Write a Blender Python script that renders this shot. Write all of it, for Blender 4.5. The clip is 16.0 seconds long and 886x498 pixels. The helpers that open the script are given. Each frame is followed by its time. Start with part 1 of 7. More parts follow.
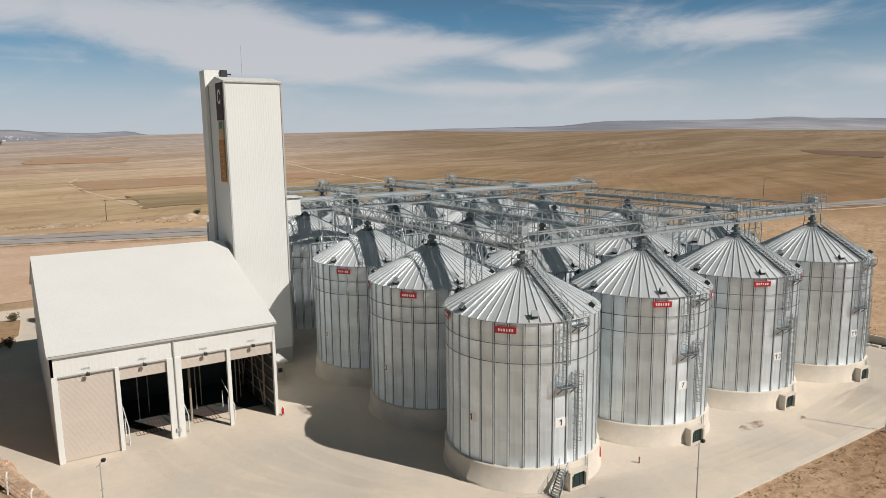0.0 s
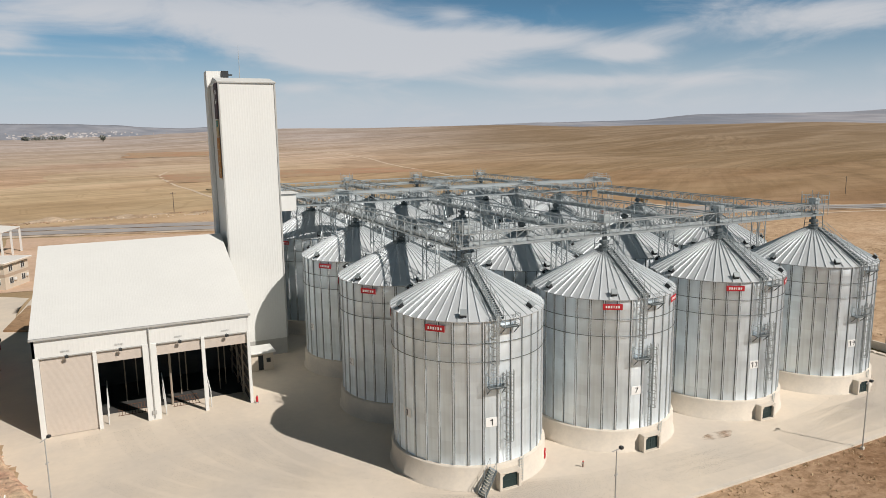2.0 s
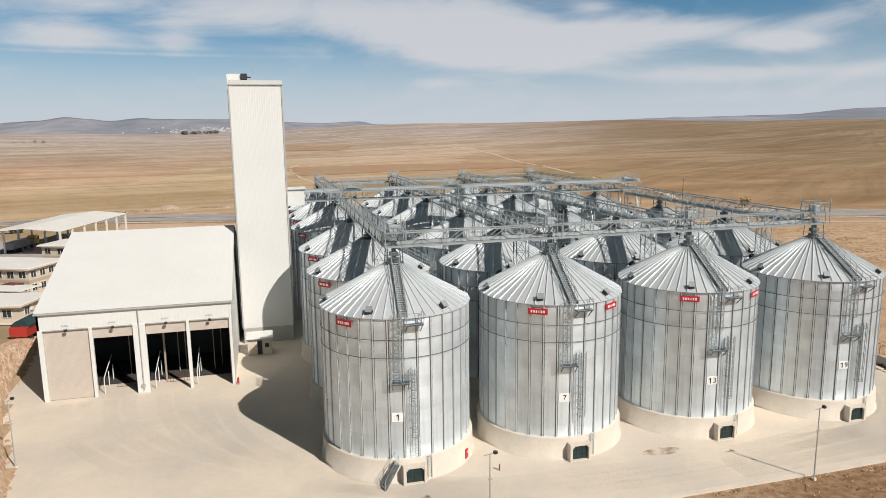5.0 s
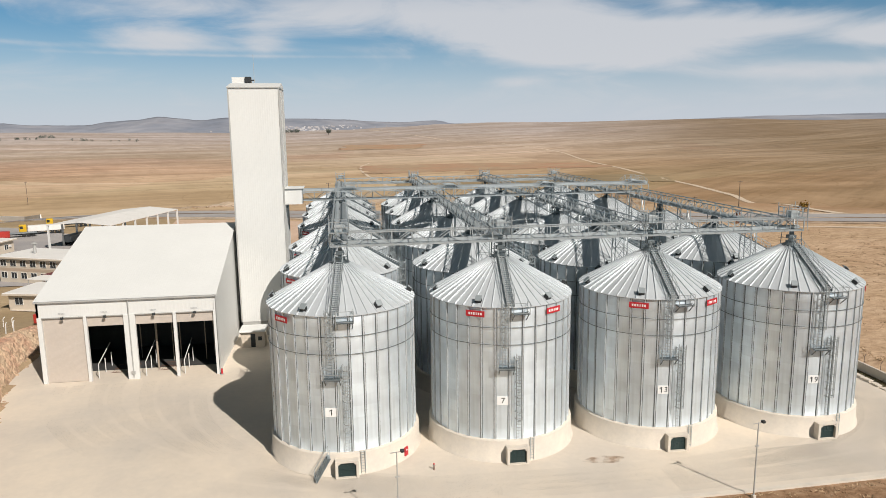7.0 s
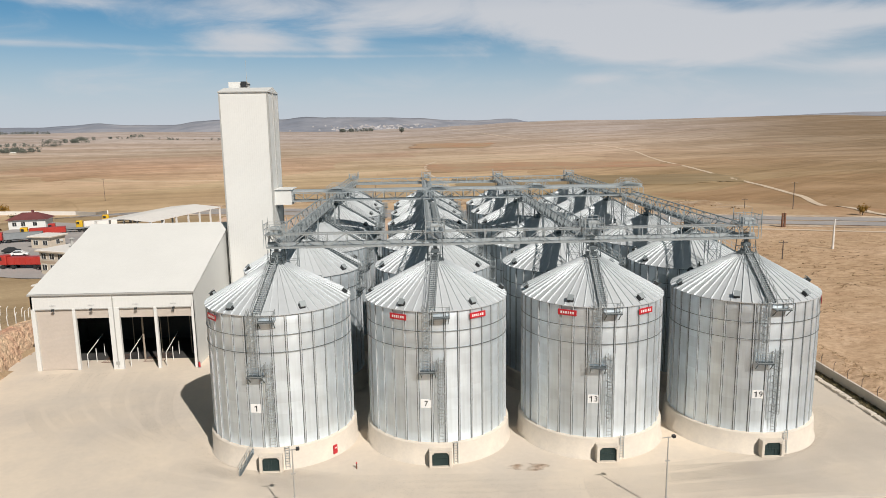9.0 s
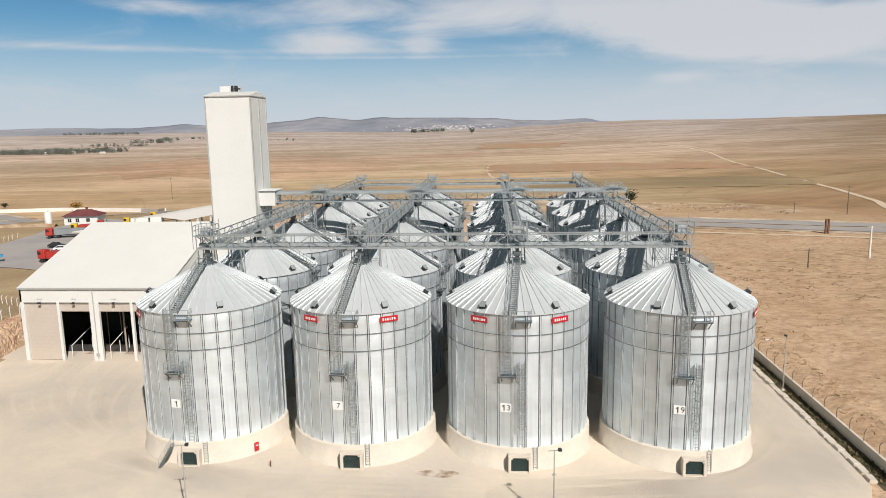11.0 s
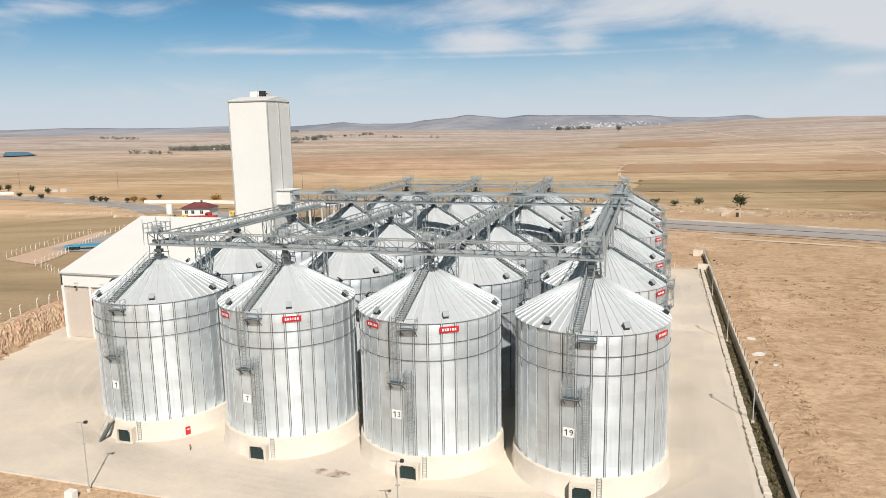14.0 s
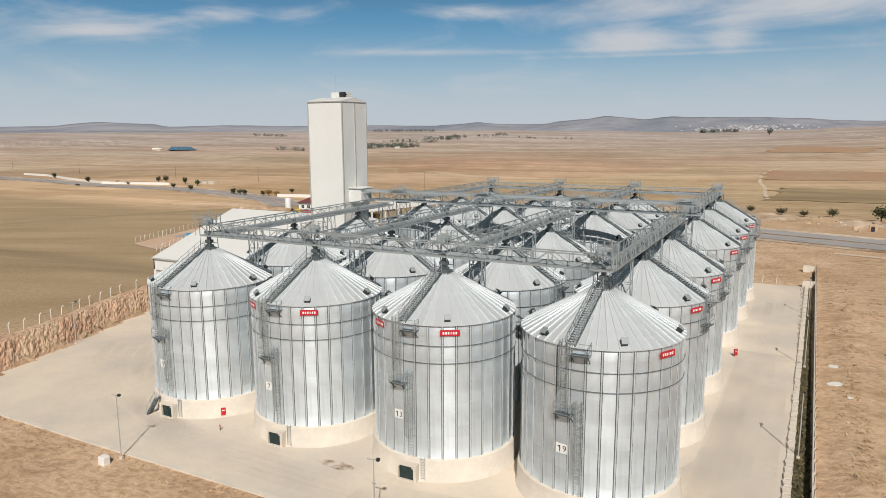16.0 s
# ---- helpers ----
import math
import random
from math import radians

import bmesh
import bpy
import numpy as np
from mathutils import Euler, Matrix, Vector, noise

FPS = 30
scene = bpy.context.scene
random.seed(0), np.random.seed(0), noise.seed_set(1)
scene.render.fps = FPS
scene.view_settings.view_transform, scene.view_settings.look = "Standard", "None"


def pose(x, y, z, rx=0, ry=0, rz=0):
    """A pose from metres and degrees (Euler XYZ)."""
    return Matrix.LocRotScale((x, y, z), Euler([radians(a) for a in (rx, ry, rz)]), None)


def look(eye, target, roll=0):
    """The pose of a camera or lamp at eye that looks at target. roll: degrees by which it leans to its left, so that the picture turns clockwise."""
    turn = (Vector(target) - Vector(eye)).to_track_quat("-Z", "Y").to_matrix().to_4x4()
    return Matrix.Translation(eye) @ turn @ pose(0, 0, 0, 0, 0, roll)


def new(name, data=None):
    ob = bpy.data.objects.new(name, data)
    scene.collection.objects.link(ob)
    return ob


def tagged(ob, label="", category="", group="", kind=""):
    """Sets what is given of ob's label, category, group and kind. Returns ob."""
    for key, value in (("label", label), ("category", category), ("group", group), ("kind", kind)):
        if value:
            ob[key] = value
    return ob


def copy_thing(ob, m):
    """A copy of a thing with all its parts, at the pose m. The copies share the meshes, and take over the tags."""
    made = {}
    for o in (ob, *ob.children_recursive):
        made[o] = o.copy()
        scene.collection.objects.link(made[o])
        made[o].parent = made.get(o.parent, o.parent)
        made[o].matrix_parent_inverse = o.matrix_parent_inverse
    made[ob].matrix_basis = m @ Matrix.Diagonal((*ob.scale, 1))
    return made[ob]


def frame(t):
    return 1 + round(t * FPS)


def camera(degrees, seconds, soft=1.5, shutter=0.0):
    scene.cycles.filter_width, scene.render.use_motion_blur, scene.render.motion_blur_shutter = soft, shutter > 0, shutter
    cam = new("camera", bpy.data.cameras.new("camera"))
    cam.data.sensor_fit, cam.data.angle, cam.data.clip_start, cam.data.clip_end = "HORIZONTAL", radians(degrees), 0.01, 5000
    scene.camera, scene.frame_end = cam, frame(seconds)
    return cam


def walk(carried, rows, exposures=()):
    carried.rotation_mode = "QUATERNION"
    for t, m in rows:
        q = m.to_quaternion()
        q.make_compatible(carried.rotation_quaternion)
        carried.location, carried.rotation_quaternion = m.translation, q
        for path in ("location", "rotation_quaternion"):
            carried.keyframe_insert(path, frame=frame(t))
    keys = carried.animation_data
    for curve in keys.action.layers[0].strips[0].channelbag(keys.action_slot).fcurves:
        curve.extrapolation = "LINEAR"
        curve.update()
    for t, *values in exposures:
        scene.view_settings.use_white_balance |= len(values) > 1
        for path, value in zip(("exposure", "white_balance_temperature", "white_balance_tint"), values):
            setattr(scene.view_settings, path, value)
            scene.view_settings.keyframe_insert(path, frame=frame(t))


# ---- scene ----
cam = camera(65.4, 16.0, soft=0.7)
PATH = [
    (0, (-40.867, -50.779, 31.399), (-39.809, -49.113, 31.08), -0.7),
    (0.5, (-38.247, -52.491, 31.478), (-37.245, -50.79, 31.155), -0.7),
    (1, (-35.38, -54.405, 31.554), (-34.43, -52.675, 31.227), -0.7),
    (1.5, (-32.593, -56.112, 31.611), (-31.685, -54.36, 31.281), -0.7),
    (2, (-29.78, -57.808, 31.705), (-28.929, -56.029, 31.373), -0.8),
    (2.5, (-26.849, -59.296, 31.725), (-26.086, -57.478, 31.392), -0.8),
    (3, (-23.964, -60.825, 31.824), (-23.281, -58.975, 31.49), -0.7),
    (3.5, (-20.986, -62.176, 31.876), (-20.349, -60.311, 31.538), -0.7),
    (4, (-17.99, -63.512, 31.929), (-17.396, -61.632, 31.589), -0.7),
    (6.5, (-2.219, -68.462, 32.234), (-1.884, -66.52, 31.892), -0.7),
    (7, (0.959, -69.242, 32.259), (1.238, -67.291, 31.917), -0.7),
    (7.5, (4.44, -69.991, 32.429), (4.661, -68.033, 32.085), -0.8),
    (8, (7.984, -70.464, 32.505), (8.15, -68.501, 32.162), -0.8),
    (8.5, (11.605, -70.823, 32.57), (11.715, -68.855, 32.226), -0.9),
    (9, (15.348, -71.118, 32.709), (15.412, -69.149, 32.365), -0.9),
    (11.5, (34.963, -70.431, 33.0), (34.758, -68.471, 32.66), -1.0),
    (12, (39.012, -69.987, 33.208), (38.75, -68.034, 32.866), -1.0),
    (12.5, (43.043, -69.232, 33.22), (42.722, -67.287, 32.878), -1.0),
    (13, (46.925, -68.404, 33.239), (46.535, -66.472, 32.898), -1.1),
    (13.5, (50.885, -67.547, 33.33), (50.413, -65.633, 32.989), -1.1),
    (14, (54.685, -66.466, 33.346), (54.122, -64.578, 33.006), -1.0),
    (14.5, (58.074, -65.378, 33.381), (57.427, -63.516, 33.042), -0.7),
    (15, (61.06, -64.118, 33.359), (60.319, -62.292, 33.021), -0.6),
    (15.5, (63.515, -62.896, 33.397), (62.682, -61.109, 33.06), -0.4),
    (16, (65.608, -61.648, 33.382), (64.691, -59.902, 33.047), -0.3),
]
walk(cam, [(t, look(eye, target, roll)) for t, eye, target, roll in PATH], [(0, -0.21), (4, -0.06), (7, -0.06), (9, -0.10), (12.5, 0.08), (14, 0.11), (15, -0.03), (16, -0.18)])


# ---- world, sun ----
SUN_EL, SUN_DX, SUN_DY = radians(41.0), -0.494, 0.869
sun = new("sun", bpy.data.lights.new("sun", "SUN"))
sun.data.energy, sun.data.angle, sun.data.color = 5.4, radians(0.53), (1.0, 0.93, 0.865)
sun.matrix_world = look((0, 0, 80), (SUN_DX * math.cos(SUN_EL), SUN_DY * math.cos(SUN_EL), 80 - math.sin(SUN_EL)))

world = bpy.data.worlds.new("world")
scene.world = world
world.use_nodes = True
wn, wl = world.node_tree.nodes, world.node_tree.links
wn.clear()


def wnode(kind, **sets):
    n = wn.new(kind)
    for key, value in sets.items():
        n.inputs[key].default_value = value
    return n


def wmath(op, a, b=None):
    n = wn.new("ShaderNodeMath")
    n.operation = op
    for i, v in enumerate((a, b)):
        if v is None:
            continue
        if isinstance(v, (int, float)):
            n.inputs[i].default_value = v
        else:
            wl.new(v, n.inputs[i])
    return n.outputs[0]


sky = wn.new("ShaderNodeTexSky")
sky.sky_type, sky.sun_disc = "NISHITA", False
sky.sun_elevation, sky.sun_rotation = SUN_EL, math.atan2(-SUN_DX, -SUN_DY)
sky.air_density, sky.dust_density, sky.ozone_density, sky.altitude = 1.0, 0.3, 2.0, 900
coord = wn.new("ShaderNodeTexCoord")
sep = wn.new("ShaderNodeSeparateXYZ")
wl.new(coord.outputs["Generated"], sep.inputs[0])
DEG = 57.29578
azim = wmath("MULTIPLY", wmath("ARCTAN2", wmath("MULTIPLY", sep.outputs[0], -1.0), sep.outputs[1]), DEG)
elev = wmath("MULTIPLY", wmath("ARCSINE", sep.outputs[2]), DEG)
comb = wn.new("ShaderNodeCombineXYZ")
wl.new(wmath("MULTIPLY", azim, 0.10), comb.inputs[0])
wl.new(wmath("MULTIPLY", elev, 0.34), comb.inputs[1])
cloud = wnode("ShaderNodeTexNoise", Scale=1.0, Detail=9.0, Roughness=0.58, Distortion=0.6)
wl.new(comb.outputs[0], cloud.inputs["Vector"])
# banks of thin cloud: azimuth, elevation, half widths (degrees), weight
total = 0.0
for a0, e0, wa, we, weight in (
    (-4, 9.3, 17, 1.7, 1.0), (-28, 7.2, 11.5, 1.0, 1.05), (-22, 5.7, 8.5, 1.2, 1.0), (-26.6, 9.2, 1.8, 0.5, 0.6), (-40.3, 5.9, 3.3, 0.6, 0.95), (-40.5, 3.8, 11, 0.6, 0.8), (-54, 7.6, 6.5, 1.3, 1.05),
    (-65, 4.0, 4, 0.7, 0.6), (-15, 7.6, 6, 1.3, 0.8), (-17, 5.9, 4.5, 0.8, 0.7), (12.8, 6.9, 4, 0.8, 0.8), (5.6, 6.6, 1.8, 0.9, 0.7), (-14.2, 3.7, 2.4, 0.4, 0.55), (16, 6.25, 15, 0.20, 0.27), (30, 6.2, 6, 0.3, 0.36),
    (9, 5.75, 12, 0.12, 0.36), (25.5, 9.4, 3.5, 0.6, 0.8), (39, 9.0, 2, 0.8, 0.5), (53.5, 7.6, 4.2, 1.2, 0.85), (43.6, 8.9, 2.8, 0.8, 0.45), (12, 3.6, 20, 1.1, 0.28), (-38, 2.3, 24, 0.9, 0.32), (40, 3.0, 20, 1.0, 0.2), (95, 12, 25, 6, 0.7), (-110, 14, 30, 7, 0.7),
):
    u = wmath("DIVIDE", wmath("SUBTRACT", azim, a0), wa)
    v = wmath("DIVIDE", wmath("SUBTRACT", elev, e0), we)
    d2 = wmath("ADD", wmath("MULTIPLY", u, u), wmath("MULTIPLY", v, v))
    g = wmath("MULTIPLY", wmath("EXPONENT", wmath("MULTIPLY", d2, -0.8)), weight)
    total = wmath("ADD", g, total)
field = wmath("ADD", wmath("ADD", total, 0.07), wmath("MULTIPLY", wmath("SUBTRACT", cloud.outputs["Fac"], 0.5), 1.9))
edge = wn.new("ShaderNodeMapRange")
edge.interpolation_type = "SMOOTHSTEP"
edge.inputs[1].default_value, edge.inputs[2].default_value = 0.12, 1.12
edge.inputs[3].default_value, edge.inputs[4].default_value = 0.0, 0.92
wl.new(field, edge.inputs[0])
tint = wn.new("ShaderNodeMix")
tint.data_type, tint.blend_type = "RGBA", "MULTIPLY"
tint.inputs["Factor"].default_value = 1.0
wl.new(sky.outputs[0], tint.inputs["A"])
hue = wn.new("ShaderNodeMix")
hue.data_type = "RGBA"
hue.inputs["A"].default_value, hue.inputs["B"].default_value = (0.30, 0.78, 0.98, 1), (0.0, 0.165, 0.12, 1)
lift = wn.new("ShaderNodeMapRange")
lift.inputs[1].default_value, lift.inputs[2].default_value = 9.0, 18.0
wl.new(elev, lift.inputs[0])
wl.new(lift.outputs[0], hue.inputs["Factor"])
wl.new(hue.outputs["Result"], tint.inputs["B"])
haze = wn.new("ShaderNodeMix")
haze.data_type = "RGBA"
veil = wn.new("ShaderNodeMapRange")
veil.interpolation_type = "SMOOTHSTEP"
veil.inputs[1].default_value, veil.inputs[2].default_value = 0.3, 9.4
veil.inputs[3].default_value, veil.inputs[4].default_value = 0.93, 0.10
wl.new(elev, veil.inputs[0])
wl.new(veil.outputs[0], haze.inputs["Factor"])
wl.new(tint.outputs["Result"], haze.inputs["A"])
haze.inputs["B"].default_value = (8.8, 9.3, 10.3, 1)
mix = wn.new("ShaderNodeMix")
mix.data_type = "RGBA"
wl.new(wmath("MULTIPLY", edge.outputs[0], wmath("SUBTRACT", 1.0, lift.outputs[0])), mix.inputs["Factor"])
wl.new(haze.outputs["Result"], mix.inputs["A"])
mix.inputs["B"].default_value = (9.5, 9.7, 10.2, 1)
back = wnode("ShaderNodeBackground", Strength=0.068)
wl.new(mix.outputs["Result"], back.inputs[0])
wout = wn.new("ShaderNodeOutputWorld")
wl.new(back.outputs[0], wout.inputs[0])


# ---- materials ----
def material(name, color, rough=0.8, metal=0.0, vary=0.15, fine=6.0, coarse=0.4, bump=0.2, each=0.0, second=None, share=0.5, bump_size=0.02, stretch=(1, 1, 1)):
    """Two noises, fine and coarse (per metre), vary the colour; second is a colour that the coarse one blends in."""
    m = bpy.data.materials.new(name)
    m.use_nodes = True
    n, l = m.node_tree.nodes, m.node_tree.links
    bsdf = n["Principled BSDF"]
    bsdf.inputs["Metallic"].default_value = metal
    geo = n.new("ShaderNodeTexCoord")
    mapping = n.new("ShaderNodeMapping")
    mapping.inputs["Scale"].default_value = stretch
    l.new(geo.outputs["Object"], mapping.inputs[0])
    noises = []
    for scale, detail in ((fine, 6), (coarse, 5)):
        t = n.new("ShaderNodeTexNoise")
        t.inputs["Scale"].default_value, t.inputs["Detail"].default_value, t.inputs["Roughness"].default_value = scale, detail, 0.62
        l.new(mapping.outputs[0], t.inputs["Vector"])
        noises.append(t)
    base = n.new("ShaderNodeMix")
    base.data_type = "RGBA"
    base.inputs["A"].default_value = (*color, 1)
    base.inputs["B"].default_value = (*(second or [c * (1 - vary) for c in color]), 1)
    edge = n.new("ShaderNodeMapRange")
    edge.inputs[1].default_value, edge.inputs[2].default_value = share - 0.12, share + 0.12
    l.new(noises[1].outputs["Fac"], edge.inputs[0])
    l.new(edge.outputs[0], base.inputs["Factor"])
    tone = n.new("ShaderNodeMapRange")
    tone.inputs[1].default_value, tone.inputs[2].default_value = 0.25, 0.75
    tone.inputs[3].default_value, tone.inputs[4].default_value = 1 - vary, 1 + vary
    l.new(noises[0].outputs["Fac"], tone.inputs[0])
    value = tone.outputs[0]
    if each:
        info = n.new("ShaderNodeObjectInfo")
        rnd = n.new("ShaderNodeMapRange")
        rnd.inputs[3].default_value, rnd.inputs[4].default_value = 1 - each, 1 + each
        l.new(info.outputs["Random"], rnd.inputs[0])
        mul = n.new("ShaderNodeMath")
        mul.operation = "MULTIPLY"
        l.new(value, mul.inputs[0])
        l.new(rnd.outputs[0], mul.inputs[1])
        value = mul.outputs[0]
    out = n.new("ShaderNodeVectorMath")
    out.operation = "SCALE"
    l.new(base.outputs["Result"], out.inputs[0])
    l.new(value, out.inputs["Scale"])
    l.new(out.outputs[0], bsdf.inputs["Base Color"])
    r = n.new("ShaderNodeMapRange")
    r.inputs[3].default_value, r.inputs[4].default_value = max(0.05, rough - 0.1), min(1, rough + 0.1)
    l.new(noises[0].outputs["Fac"], r.inputs[0])
    l.new(r.outputs[0], bsdf.inputs["Roughness"])
    if bump:
        b = n.new("ShaderNodeBump")
        b.inputs["Strength"].default_value, b.inputs["Distance"].default_value = bump, bump_size
        l.new(noises[0].outputs["Fac"], b.inputs["Height"])
        l.new(b.outputs[0], bsdf.inputs["Normal"])
    return m


M = {
    "steel": material("galvanised_steel", (0.70, 0.72, 0.74), 0.33, 0.62, 0.06, 1.6, 0.25, 0.04, each=0.13),
    "roof_steel": material("galvanised_roof", (0.66, 0.695, 0.71), 0.45, 0.4, 0.07, 1.2, 0.3, 0.05, each=0.05),
    "dark_steel": material("weathered_steel", (0.15, 0.18, 0.19), 0.50, 0.6, 0.12, 5, 0.5, 0.1),
    "frame_steel": material("frame_steel", (0.41, 0.45, 0.46), 0.45, 0.5, 0.12, 4, 0.5, 0.1),
    "stiffener": material("stiffener_steel", (0.62, 0.66, 0.68), 0.48, 0.5, 0.1, 3, 0.4, 0.05, each=0.08),
    "cover": material("conveyor_cover", (0.46, 0.50, 0.51), 0.5, 0.5, 0.08, 3, 0.3, 0.05, each=0.05),
    "concrete": material("cast_concrete", (0.63, 0.565, 0.475), 0.9, 0, 0.05, 3, 0.35, 0.12, second=(0.55, 0.50, 0.43)),
    "white": material("white_sheet", (0.66, 0.665, 0.64), 0.55, 0, 0.03, 3, 0.2, 0.05),
    "shutter": material("roller_shutter", (0.52, 0.46, 0.40), 0.6, 0.1, 0.05, 3, 0.4, 0.1, each=0.02),
    "grey_trim": material("grey_trim", (0.42, 0.42, 0.40), 0.6, 0.2, 0.08, 4, 0.5, 0.1),
    "red": material("red_enamel", (0.46, 0.017, 0.027), 0.45, 0, 0.06, 4, 0.5, 0.0),
    "lettering": material("white_lettering", (0.80, 0.80, 0.78), 0.5, 0, 0.03, 4, 0.5, 0.0),
    "black": material("black_paint", (0.025, 0.028, 0.03), 0.5, 0, 0.2, 4, 0.5, 0.0),
    "hatch": material("dark_green_steel", (0.03, 0.055, 0.055), 0.4, 0.3, 0.2, 4, 0.5, 0.05),
    "yard": material("yard_concrete", (0.66, 0.575, 0.465), 0.92, 0, 0.04, 1.5, 0.055, 0.25, second=(0.53, 0.475, 0.405), share=0.5),
    "asphalt": material("asphalt", (0.30, 0.285, 0.28), 0.9, 0, 0.12, 2, 0.05, 0.2, second=(0.37, 0.345, 0.325)),
    "soil": material("dry_soil", (0.23, 0.13, 0.065), 0.95, 0, 0.35, 0.9, 0.03, 0.6, second=(0.33, 0.215, 0.12), bump_size=0.2),
    "rock": material("cut_rock", (0.47, 0.28, 0.19), 0.95, 0, 0.34, 2.2, 0.2, 1.0, second=(0.54, 0.40, 0.27), bump_size=0.3),
    "ditch": material("ditch_growth", (0.06, 0.055, 0.03), 0.95, 0, 0.5, 2.5, 0.4, 0.8, second=(0.11, 0.095, 0.05), bump_size=0.1),
    "plaster": material("cream_plaster", (0.55, 0.48, 0.39), 0.85, 0, 0.05, 3, 0.3, 0.1),
    "light_roof": material("pale_roofing", (0.72, 0.70, 0.66), 0.8, 0, 0.05, 2, 0.2, 0.1),
    "glass": material("window_glass", (0.03, 0.035, 0.04), 0.12, 0, 0.1, 2, 0.3, 0.0),
    "wood": material("pole_wood", (0.13, 0.10, 0.08), 0.9, 0, 0.2, 6, 0.6, 0.2),
    "truck_red": material("red_lorry_paint", (0.42, 0.04, 0.03), 0.4, 0, 0.1, 2, 0.3, 0.0),
    "truck_yellow": material("yellow_lorry_paint", (0.65, 0.40, 0.02), 0.4, 0, 0.1, 2, 0.3, 0.0),
    "truck_grey": material("grey_tarpaulin", (0.22, 0.24, 0.25), 0.7, 0, 0.1, 2, 0.3, 0.1),
    "tarp": material("dark_tarpaulin", (0.02, 0.05, 0.05), 0.7, 0, 0.15, 2, 0.3, 0.1),
    "blue": material("blue_paint", (0.03, 0.28, 0.48), 0.45, 0, 0.1, 2, 0.3, 0.0),
    "car_white": material("white_car_paint", (0.75, 0.75, 0.74), 0.3, 0, 0.02, 2, 0.3, 0.0),
    "rubber": material("tyre_rubber", (0.02, 0.02, 0.02), 0.85, 0, 0.1, 4, 0.3, 0.0),
    "tile": material("red_roof_tiles", (0.15, 0.045, 0.045), 0.85, 0, 0.2, 2, 0.3, 0.2),
    # far leaves greyed: the distance haze is put into their colour
    "far_leaf": material("dusty_far_leaves", (0.14, 0.155, 0.13), 0.9, 0, 0.3, 1.0, 0.1, 0.0),
    "leaf": material("dry_leaves", (0.055, 0.06, 0.025), 0.9, 0, 0.4, 1.0, 0.3, 0.0),
    "autumn": material("autumn_leaves", (0.30, 0.17, 0.03), 0.9, 0, 0.4, 1.0, 0.3, 0.0),
    "bark": material("bark", (0.09, 0.07, 0.05), 0.95, 0, 0.3, 8, 0.6, 0.3),
    "banner_dark": material("maroon_banner", (0.05, 0.02, 0.025), 0.7, 0, 0.1, 2, 0.3, 0.0),
    "banner_orange": material("ochre_banner", (0.42, 0.18, 0.03), 0.7, 0, 0.1, 2, 0.3, 0.0),
    "banner_pale": material("pale_banner", (0.50, 0.38, 0.20), 0.7, 0, 0.1, 2, 0.3, 0.0),
    "banner_green": material("green_mark", (0.02, 0.20, 0.18), 0.7, 0, 0.1, 2, 0.3, 0.0),
    "clay": material("turned_red_earth", (0.40, 0.225, 0.13), 0.95, 0, 0.14, 0.12, 0.014, 0.3, second=(0.38, 0.27, 0.165), share=0.5),
    "track": material("pale_track", (0.62, 0.50, 0.37), 0.95, 0, 0.12, 0.4, 0.05, 0.3),
    "rubble": material("pale_rubble", (0.58, 0.48, 0.37), 0.95, 0, 0.3, 0.5, 0.06, 0.5, second=(0.30, 0.19, 0.11), bump_size=0.2),
}


